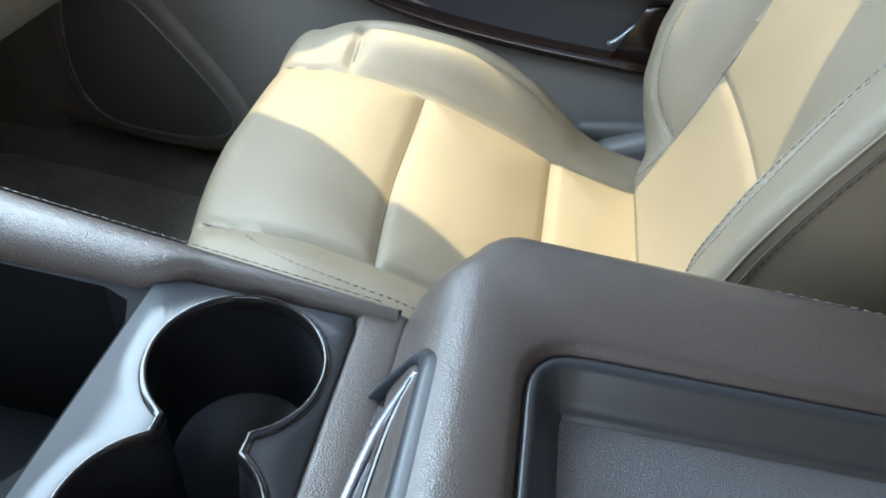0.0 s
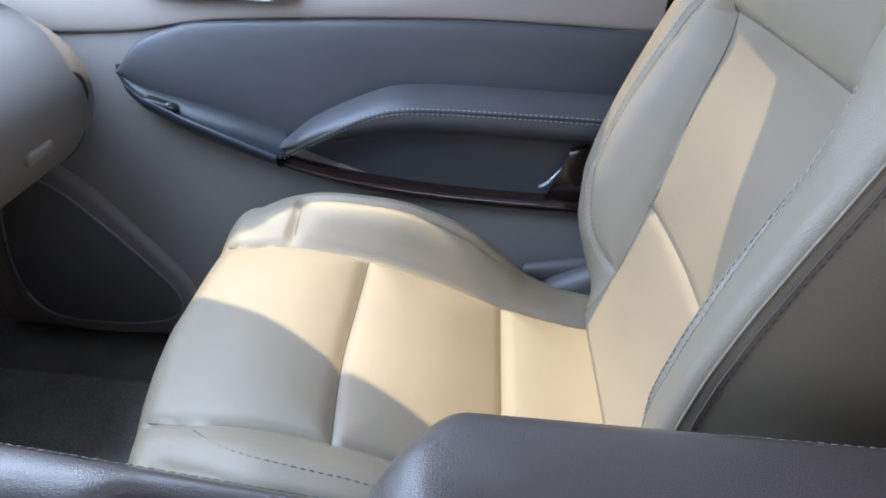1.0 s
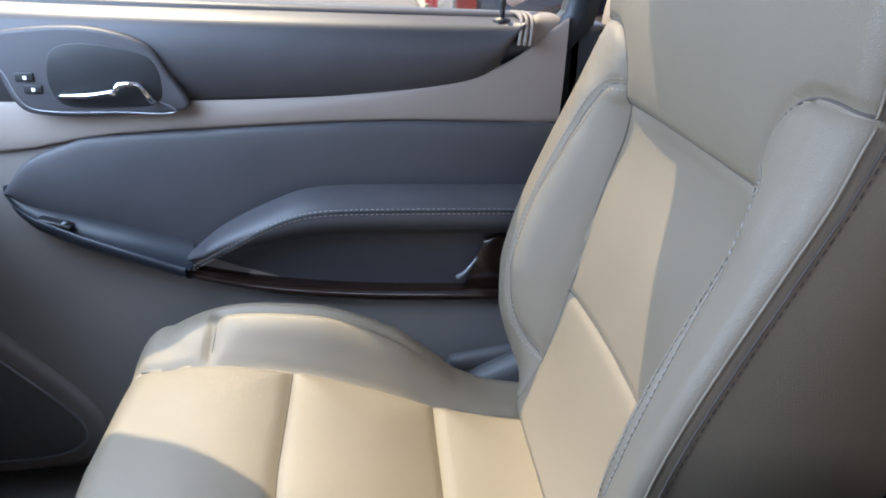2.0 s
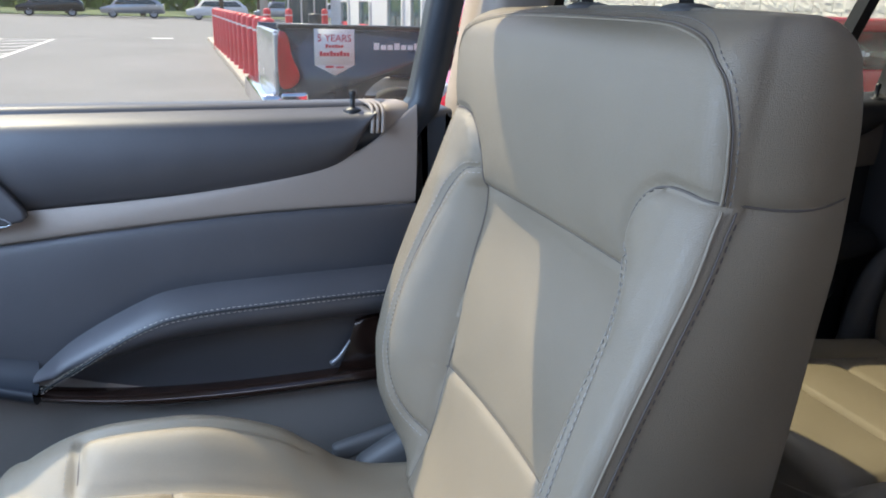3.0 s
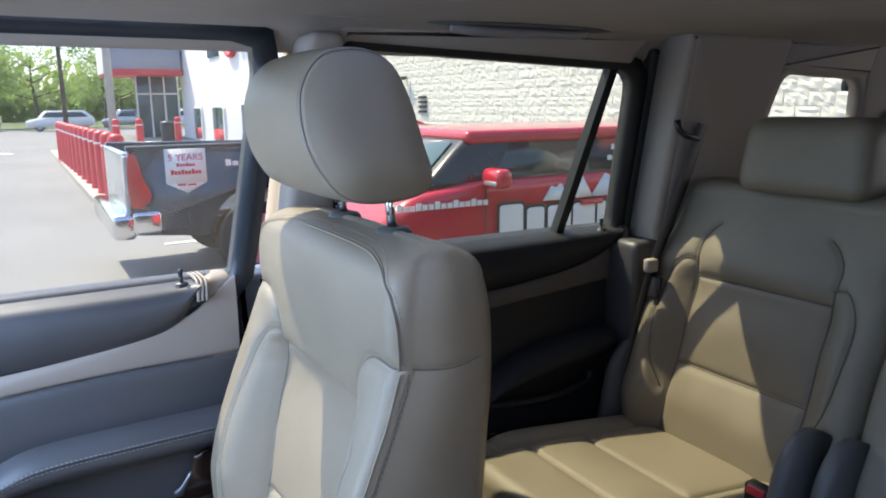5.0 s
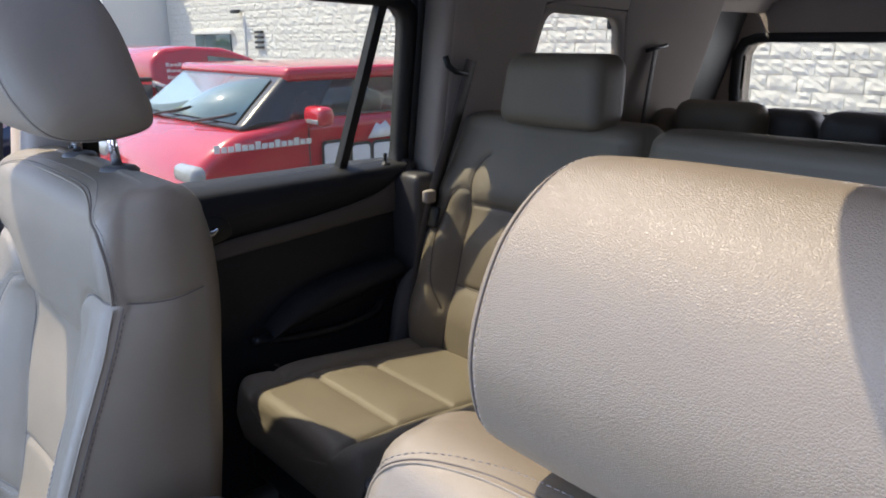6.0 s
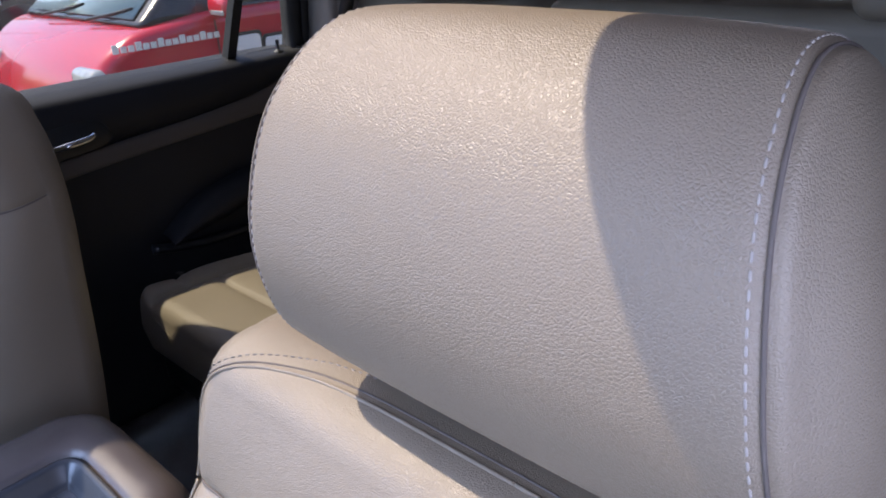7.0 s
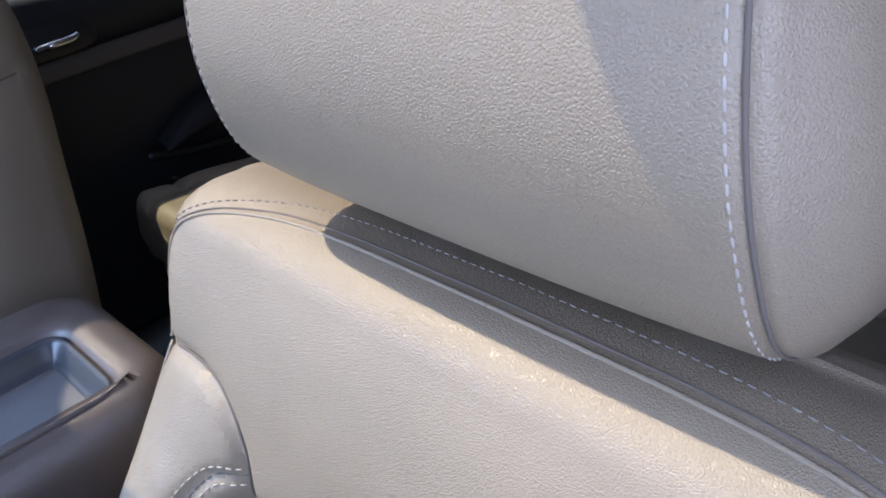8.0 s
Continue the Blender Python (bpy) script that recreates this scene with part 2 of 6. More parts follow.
def thing(name, at, label, category, group="", kind=""):
    ob = new(name)
    ob.location = at
    ob.empty_display_size = 0.05
    HOME[ob.name] = Vector(at)
    return tagged(ob, label, category, group, kind)


def part(name, shape, mat, parent=None, label="", smooth=True, category="", kind="", group=""):
    """One mesh object from (vertices, faces) or a bmesh, in world metres, under its thing."""
    me = bpy.data.meshes.new(name)
    if isinstance(shape, bmesh.types.BMesh):
        shape.to_mesh(me)
        shape.free()
    else:
        v, f = shape
        me.from_pydata([tuple(map(float, p)) for p in v], [], [tuple(map(int, q)) for q in f])
    home = HOME[parent.name] if parent else Vector((0, 0, 0))
    me.transform(Matrix.Translation(-home))
    if smooth:
        me.shade_smooth()
    me.materials.append(mat)
    ob = new(name, me)
    if parent:
        ob.parent = parent
    HOME[ob.name] = home
    return tagged(ob, label, category, kind=kind, group=group)


def spline(pts, n):
    """A Catmull-Rom curve through a few points, n samples."""
    p = np.array(pts, float)
    q = np.vstack([2 * p[0] - p[1], p, 2 * p[-1] - p[-2]])
    s = np.linspace(0, len(p) - 1 - 1e-9, n)
    i = s.astype(int)
    t = (s - i)[:, None]
    a, b, c, d = q[i], q[i + 1], q[i + 2], q[i + 3]
    return 0.5 * (2 * b + (c - a) * t + (2 * a - 5 * b + 4 * c - d) * t**2 + (3 * b - a - 3 * c + d) * t**3)


def ring(pts, n):
    """A closed Catmull-Rom curve through a few points, n samples, evenly spaced."""
    p = np.array(pts, float)
    m = len(p)
    s = np.linspace(0, m, n * 4, endpoint=False)
    i = s.astype(int)
    t = (s - i)[:, None]
    a, b, c, d = p[(i - 1) % m], p[i % m], p[(i + 1) % m], p[(i + 2) % m]
    out = 0.5 * (2 * b + (c - a) * t + (2 * a - 5 * b + 4 * c - d) * t**2 + (3 * b - a - 3 * c + d) * t**3)
    far = np.r_[0, np.cumsum(np.linalg.norm(np.diff(np.vstack([out, out[:1]]), axis=0), axis=1))]
    want = np.linspace(0, far[-1], n, endpoint=False)
    full = np.vstack([out, out[:1]])
    return np.stack([np.interp(want, far, full[:, k]) for k in range(p.shape[1])], 1)


def lerp(x, pairs):
    """A smooth curve through (x, value) pairs that does not overshoot."""
    xs, ys = (np.array(q, float) for q in zip(*pairs))
    gap = np.diff(xs)
    rise = np.diff(ys) / gap
    m = np.r_[rise[0], np.zeros(len(xs) - 2), rise[-1]]
    ok = rise[:-1] * rise[1:] > 0
    m[1:-1][ok] = 2 * rise[:-1][ok] * rise[1:][ok] / (rise[:-1][ok] + rise[1:][ok])
    x = np.clip(x, xs[0], xs[-1])
    k = np.clip(np.searchsorted(xs, x, side="right") - 1, 0, len(xs) - 2)
    t = (x - xs[k]) / gap[k]
    return ys[k] * (1 + 2 * t) * (1 - t) ** 2 + m[k] * gap[k] * t * (1 - t) ** 2 + ys[k + 1] * t * t * (3 - 2 * t) - m[k + 1] * gap[k] * t * t * (1 - t)


def grid(p, wrap_u=False, wrap_v=False):
    """Vertices and quads of a grid of points p[nu][nv]."""
    p = np.asarray(p, float)
    nu, nv = p.shape[:2]
    f = []
    for i in range(nu if wrap_u else nu - 1):
        a, b = i * nv, ((i + 1) % nu) * nv
        for j in range(nv if wrap_v else nv - 1):
            k = (j + 1) % nv
            f.append((a + j, a + k, b + k, b + j))
    return p.reshape(-1, 3), f


def join(*shapes):
    v, f, n = [], [], 0
    for sv, sf in shapes:
        v.append(np.asarray(sv, float).reshape(-1, 3))
        f += [tuple(k + n for k in q) for q in sf]
        n += len(v[-1])
    return np.vstack(v), f


def tube(pts, r, n=8, closed=False, caps=True):
    """A round bar along a line."""
    p = np.array(pts, float)
    m = len(p)
    tan = (np.roll(p, -1, 0) - np.roll(p, 1, 0)) if closed else np.gradient(p, axis=0)
    tan /= np.linalg.norm(tan, axis=1)[:, None] + 1e-12
    up = np.array([0.0, 0.0, 1.0]) if abs(tan[0][2]) < 0.9 else np.array([1.0, 0.0, 0.0])
    rows = []
    for i in range(m):
        up = up - tan[i] * (up @ tan[i])
        up /= np.linalg.norm(up) + 1e-12
        side = np.cross(tan[i], up)
        a = np.linspace(0, 2 * np.pi, n, endpoint=False)[:, None]
        rr = r[i] if np.ndim(r) else r
        rows.append(p[i] + rr * (np.cos(a) * up + np.sin(a) * side))
    v, f = grid(np.array(rows), wrap_u=closed, wrap_v=True)
    if caps and not closed:
        f += [tuple(range(n))[::-1], tuple((m - 1) * n + k for k in range(n))]
    return v, f


def stitches(pts, length=0.0045, gap=0.0028, r=0.0007, lift=0.0):
    """A row of thread dashes along a line."""
    p = np.array(pts, float)
    far = np.r_[0, np.cumsum(np.linalg.norm(np.diff(p, axis=0), axis=1))]
    out, s = [], 0.0
    at = lambda d: np.array([np.interp(d, far, p[:, k]) for k in range(3)])  # noqa: E731
    while s + length < far[-1]:
        a, b = at(s), at(s + length)
        mid = at(s + length / 2)
        out.append(tube([a, a + (mid - a) * 0.3, mid, b + (mid - b) * 0.3, b], np.array([0.35, 1, 1.1, 1, 0.35]) * r, 5))
        s += length + gap
    return join(*out)


def rbox(c, s, bevel=0.01, seg=3, turn=None):
    """A box with rounded edges."""
    bm = bmesh.new()
    bmesh.ops.create_cube(bm, size=1.0, matrix=Matrix.Diagonal((*s, 1)))
    if bevel:
        bmesh.ops.bevel(bm, geom=bm.edges[:], offset=min(bevel, 0.49 * min(s)), segments=seg, affect="EDGES", profile=0.5)
    m = Matrix.Translation(c)
    if turn is not None:
        m = m @ turn
    bmesh.ops.transform(bm, matrix=m, verts=bm.verts)
    return bm


def plate(outline, depth, axis, at, bevel=0.004, seg=2):
    """A flat plate from a closed outline; axis: the one it faces, x, y or z; at: its back's place on it; depth may be negative."""
    bm = bmesh.new()
    put = {"x": lambda a, b: (at, a, b), "y": lambda a, b: (a, at, b), "z": lambda a, b: (a, b, at)}[axis]
    face = bm.faces.new([bm.verts.new(put(a, b)) for a, b in outline])
    out = bmesh.ops.extrude_face_region(bm, geom=[face])
    top = [e for e in out["geom"] if isinstance(e, bmesh.types.BMVert)]
    move = [0, 0, 0]
    move["xyz".index(axis)] = depth
    bmesh.ops.translate(bm, verts=top, vec=move)
    if bevel:
        rim = [e for e in bm.edges if all(v in top for v in e.verts)]
        bmesh.ops.bevel(bm, geom=rim, offset=bevel, segments=seg, affect="EDGES", profile=0.5)
    bmesh.ops.recalc_face_normals(bm, faces=bm.faces[:])
    return bm


def round_rect(x0, x1, z0, z1, r, n=6):
    pts = []
    for cx, cz, a0 in ((x1 - r, z1 - r, 0), (x0 + r, z1 - r, 90), (x0 + r, z0 + r, 180), (x1 - r, z0 + r, 270)):
        for k in range(n + 1):
            a = radians(a0 + 90 * k / n)
            pts.append((cx + r * math.cos(a), cz + r * math.sin(a)))
    return pts


def wall_with_hole(outer, hole, y0, y1, axis="y"):
    """A slab between two outlines of equal point counts: a frame with its reveal."""
    put = {"x": lambda a, b, d: (d, a, b), "y": lambda a, b, d: (a, d, b), "z": lambda a, b, d: (a, b, d)}[axis]
    rows = [[put(a, b, y0) for a, b in outer], [put(a, b, y0) for a, b in hole], [put(a, b, y1) for a, b in hole], [put(a, b, y1) for a, b in outer]]
    return grid(np.array(rows), wrap_u=True, wrap_v=True)


def band(lower, upper, prof, n=90, m=18):
    """A trim strip between a lower and an upper line, given by (x, z) points with rising x, raised by prof(across, x)."""
    lo, up = spline(lower, n), spline(upper, n)
    v = np.linspace(0, 1, m)
    v = 0.5 - 0.5 * np.cos(np.pi * v)
    rows = []
    for a, b in zip(lo, up):
        xz = a + (b - a) * v[:, None]
        y = prof(v, xz[:, 0], xz[:, 1])
        rows.append(np.stack([xz[:, 0], y, xz[:, 1]], 1))
    return grid(np.array(rows))


def seam_distance(a, b, lines):
    """The distance from points (a, b) to the nearest of some polylines."""
    best = np.full(np.shape(a), 1e3)
    for line in lines:
        p = np.asarray(line, float)
        for (x0, y0), (x1, y1) in zip(p[:-1], p[1:]):
            dx, dy = x1 - x0, y1 - y0
            t = np.clip(((a - x0) * dx + (b - y0) * dy) / (dx * dx + dy * dy + 1e-12), 0, 1)
            best = np.minimum(best, np.hypot(a - x0 - t * dx, b - y0 - t * dy))
    return best


def upholstery(h, width, face, back, radius, cap, seams=(), side_seams=(), nf=120, ns=22, nb=24, bottom_cap=0.02, puff=0.004, groove=0.0045, bulge=0.008, roll=1.0):
    """A padded body as rings along its length h. width(h), face(u, h) outward, back(h), radius of the front edges. Returns rings of (h, u, f) and the place in the ring."""
    t = np.linspace(-1, 1, nf)
    t = np.sign(t) * (1 - (1 - np.abs(t)) ** 1.35)
    rows, tops = [], []
    top, low = h[-1], h[0]
    specs = [(low, bottom_cap * q, 1.0) for q in (1.0, 0.3)] + [(x, 0.0, 1.0) for x in h[1:]]
    specs += [(top + cap * math.sin(radians(p)), cap * (1 - math.cos(radians(p))), 1.0) for p in (12, 24, 36, 48, 60, 72, 82, 90)]
    specs += [(top + cap + 0.004 * (1 - q * q), cap, q) for q in (0.93, 0.82, 0.65, 0.45, 0.25, 0.08)]
    for hh, inset, q in specs:
        hb = min(hh, top)
        w = width(hb) - inset
        r = min(radius(hb) if callable(radius) else radius, 0.4 * w)
        r = max(0.006, r - inset * (roll - 1))
        u = t * w
        over = np.clip((np.abs(u) - (w - r)) / r, 0, 1)
        f = face(u / w * width(hb), hb) - inset * roll
        if q == 1.0 and seams:
            d = seam_distance(u, np.full_like(u, hh), seams)
            f = f - groove * np.exp(-((d / 0.0045) ** 2)) + puff * (1 - np.exp(-d / 0.03))
        f = f - r * (1 - np.sqrt(1 - over**2))
        b = back(hb) + inset
        rb = 0.025 - 0.73 * inset * (roll - 1)
        s = np.linspace(0, 1, ns + 2)[1:-1]
        sf = f[-1] + (b + rb - f[-1]) * s
        su = w + bulge * np.sin(np.pi * s)
        if q == 1.0 and side_seams:
            d = seam_distance(sf, np.full_like(sf, hh), side_seams)
            su = su - 0.6 * groove * np.exp(-((d / 0.005) ** 2))
        tb = np.linspace(1, -1, nb)
        bu = tb * w
        over = np.clip((np.abs(bu) - (w - rb)) / rb, 0, 1)
        bf = b + rb * (1 - np.sqrt(1 - over**2))
        ring_u = np.r_[u, su, bu, -su[::-1]]
        ring_f = np.r_[f, sf, bf, sf[::-1]]
        mid = 0.5 * (f[nf // 2] + b)
        ring_u, ring_f = ring_u * q, mid + (ring_f - mid) * q
        rows.append(np.stack([np.full_like(ring_u, hh), ring_u, ring_f], 1))
    kind = np.r_[np.zeros(nf), np.ones(ns), np.full(nb, 2), np.full(ns, 3)].astype(int)
    return np.array(rows), kind


def split_body(rows, kind, place, region):
    """Cuts a body of rings into its panels: a dict of name to (vertices, faces)."""
    nu, nv = rows.shape[:2]
    world_p = place(rows.reshape(-1, 3)).reshape(-1, 3)
    out = {}
    for i in range(nu - 1):
        for j in range(nv):
            k = (j + 1) % nv
            c = 0.25 * (rows[i, j] + rows[i, k] + rows[i + 1, k] + rows[i + 1, j])
            name = region(c[0], c[1], c[2], kind[j], i)
            out.setdefault(name, []).append((i * nv + j, i * nv + k, (i + 1) * nv + k, (i + 1) * nv + j))
    out[region(rows[0, 0, 0], 0, rows[0, 0, 2], 2, 0)].append(tuple(range(nv))[::-1])
    out[region(rows[-1, 0, 0], 0, rows[-1, 0, 2], 0, nu - 1)].append(tuple((nu - 1) * nv + k for k in range(nv)))
    made = {}
    for name, faces in out.items():
        used = sorted({k for q in faces for k in q})
        at = {k: n for n, k in enumerate(used)}
        made[name] = (world_p[used], [tuple(at[k] for k in q) for q in faces])
    return made

# ---- cabin shell ----
def lean(shape, y0=1.25, k=0.30):
    """Tips the upper body side inward above the belt line."""
    v, f = shape
    v = np.array(v, float)
    v[:, 1] -= np.sign(v[:, 1]) * np.clip(v[:, 2] - y0, 0, None) * k
    return v, f


def resample(pts, n):
    """A closed outline with n evenly spaced points."""
    p = np.array(list(pts) + [pts[0]], float)
    far = np.r_[0, np.cumsum(np.hypot(*np.diff(p, axis=0).T))]
    d = np.linspace(0, far[-1], n, endpoint=False)
    return list(zip(np.interp(d, far, p[:, 0]), np.interp(d, far, p[:, 1])))


def polar(pts, cx, cy2, n):
    """A closed outline sampled at even angles about a point inside it."""
    p = np.array(list(pts), float) - (cx, cy2)
    q = np.roll(p, -1, 0)
    out = []
    for a in np.linspace(0, 2 * np.pi, n, endpoint=False):
        d = np.array([math.cos(a), math.sin(a)])
        det = d[0] * (p[:, 1] - q[:, 1]) - d[1] * (p[:, 0] - q[:, 0])
        det = np.where(np.abs(det) < 1e-12, 1e-12, det)
        t = (p[:, 0] * (p[:, 1] - q[:, 1]) - p[:, 1] * (p[:, 0] - q[:, 0])) / det
        s = (d[0] * p[:, 1] - d[1] * p[:, 0]) / det
        ok = (t > 0) & (s > -1e-6) & (s < 1 + 1e-6)
        out.append(tuple(d * t[ok].max() + (cx, cy2)))
    return out


def rounded(pts, r=0.04, k=5):
    """A closed outline whose corners are rounded."""
    out, n = [], len(pts)
    for i in range(n):
        a, b, c = (np.array(pts[(i + d) % n], float) for d in (-1, 0, 1))
        u, v = a - b, c - b
        lu, lv = np.linalg.norm(u), np.linalg.norm(v)
        q = min(r, 0.45 * lu, 0.45 * lv)
        p0, p1 = b + u / lu * q, b + v / lv * q
        for s in np.linspace(0, 1, k):
            out.append(tuple((1 - s) ** 2 * p0 + 2 * s * (1 - s) * b + s * s * p1))
    return out


def grown(pts, d):
    """An outline moved outward from its middle by about d."""
    p = np.array(pts, float)
    t = np.roll(p, -1, 0) - np.roll(p, 1, 0)
    nrm = np.stack([t[:, 1], -t[:, 0]], 1) / (np.linalg.norm(t, axis=1)[:, None] + 1e-12)
    if ((p - p.mean(0)) * nrm).sum() < 0:
        nrm = -nrm
    return [tuple(q) for q in p + nrm * d]


part("floor", rbox((0.5, 0, 0.47), (4.4, 1.78, 0.06), 0.01), CARPET, label="dark grey carpeted car floor", category="floor", kind="structure")
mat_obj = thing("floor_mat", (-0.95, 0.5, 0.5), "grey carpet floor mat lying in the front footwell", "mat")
part("carpet", rbox((-0.95, 0.47, 0.508), (0.5, 0.44, 0.014), 0.006), LIFTED_MAT, mat_obj)
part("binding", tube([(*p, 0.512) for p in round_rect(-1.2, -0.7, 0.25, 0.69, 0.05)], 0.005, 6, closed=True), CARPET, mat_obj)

# headliner with the sunroof opening
outer = polar(round_rect(-0.75, 2.55, -0.66, 0.66, 0.04), -0.1, 0.0, 180)
hole = polar(round_rect(-0.335, 0.13, -0.378, 0.385, 0.06), -0.1, 0.0, 180)
part("ceiling", wall_with_hole(outer, hole, 1.672, 1.715, "z"), HEADLINER, label="beige cloth headliner with an open sunroof", category="ceiling", kind="structure", smooth=False)
part("roof_skin", wall_with_hole(polar(round_rect(-0.85, 2.65, -0.78, 0.78, 0.1), -0.1, 0.0, 180), hole, 1.72, 1.75, "z"), NAVY_CAR, label="outer roof panel of the vehicle", category="roof", kind="structure", smooth=False)
part("sunroof_pane", rbox((-0.1025, 0.0035, 1.735), (0.46, 0.755, 0.005), 0), ROOF_GLASS, label="tinted sunroof pane", category="window", kind="structure", smooth=False)
part("sunroof_trim", tube([(*p, 1.676) for p in round_rect(-0.335, 0.13, -0.378, 0.385, 0.06)], 0.009, 8, closed=True), HEADLINER, label="trim ring of the sunroof opening", category="trim", kind="structure")


def roof_cove(side):
    """The rounded trim from the headliner down to the window tops."""
    prof = spline([(0.62, 1.6725), (0.655, 1.667), (0.685, 1.652), (0.698, 1.632), (0.712, 1.622), (0.735, 1.625)], 18)
    rows = [[(x, side * y, z) for y, z in prof] for x in np.linspace(-0.75, 2.5, 40)]
    back_p = [(0.742, 1.66), (0.738, 1.718), (0.62, 1.718)]
    rows = [r + [(r[0][0], side * y, z) for y, z in back_p] for r in rows]
    return grid(np.array(rows), wrap_v=True)


for side, nm in ((1, "trim_right"), (-1, "trim_left")):
    part(nm, roof_cove(side), HEADLINER, label="beige roof rail trim above the door windows", category="trim", kind="structure")

# body side: window frames, pillars, lower body
FRONT_WIN = rounded([(-1.36, 1.225), (-0.103, 1.225), (-0.062, 1.636), (-0.56, 1.636)], 0.035)
REAR_WIN = rounded([(0.105, 1.225), (0.808, 1.225), (0.754, 1.604), (0.085, 1.630)], 0.045)
QUARTER_WIN = rounded([(1.105, 1.36), (1.545, 1.36), (1.435, 1.588), (1.122, 1.60)], 0.04)


def side_frame(nm, hole_pts, width, y, depth, mat, label, category="window frame"):
    hole_r = resample(hole_pts, 80)
    return part(nm, lean(wall_with_hole(grown(hole_r, width), hole_r, y, y + depth)), mat, label=label, category=category, kind="structure")


for s in (1, -1):
    tag = "right" if s > 0 else "left"
    for nm, win, wd in (("front", FRONT_WIN, 0.038), ("rear", REAR_WIN, 0.03)):
        side_frame(f"window_frame_{nm}_{tag}", win, wd, s * 0.80, s * 0.045, DOOR_FRAME if nm == "front" else RUBBER, "dark frame and seal round the door window")
    side_frame(f"window_frame_quarter_{tag}", QUARTER_WIN, 0.03, s * 0.715, s * 0.03, HEADLINER, "beige trim round the rear quarter window")
    # panes
    for nm, win, mat in (("window_1", FRONT_WIN, GLASS), ("window_2", REAR_WIN, TINTED), ("window_3", QUARTER_WIN, TINTED)):
        deep = 0.745 if nm == "window_3" else 0.835
        # Unseen left rear panes get an added dark tint to cut cabin light.
        mat = DARK_TINT if s < 0 and nm != "window_1" else mat
        pane = part(nm, lean(wall_with_hole(grown(resample(win, 60), 0.012), [(sum(p[0] for p in win) / len(win), sum(p[1] for p in win) / len(win))] * 60, s * deep, s * (deep + 0.004))), mat,
                    label="clear side window pane", category="window", kind="structure", smooth=False)
    # body outside, below the belt and above the windows
    part(f"body_side_{tag}", rbox((0.75, s * 0.965, 0.84), (3.8, 0.10, 0.76), 0.03), NAVY_CAR, label="painted lower body side of the vehicle", category="car body", kind="structure")
    part(f"body_rail_{tag}", lean((np.array([(x, s * y, z) for x in (-0.8, 2.6) for y, z in ((0.80, 1.68), (0.84, 1.68), (0.84, 1.78), (0.78, 1.78))]),
         [(0, 1, 5, 4), (1, 2, 6, 5), (2, 3, 7, 6), (3, 0, 4, 7), (3, 2, 1, 0), (4, 5, 6, 7)])), NAVY_CAR, label="painted roof rail of the vehicle", category="car body", kind="structure", smooth=False)


def pillar(nm, outline, y, depth, mat, label):
    """A trim panel of the body side with rounded edges, from an (x, z) outline."""
    bm = plate(outline, depth, "y", y, bevel=0.014, seg=3)
    bmesh.ops.bisect_plane(bm, geom=bm.verts[:] + bm.edges[:] + bm.faces[:], plane_co=(0, 0, 1.25), plane_no=(0, 0, 1))
    for v in bm.verts:
        v.co.y -= math.copysign(max(v.co.z - 1.25, 0) * 0.30, v.co.y)
    return part(nm, bm, mat, label=label, category="pillar trim", kind="structure")


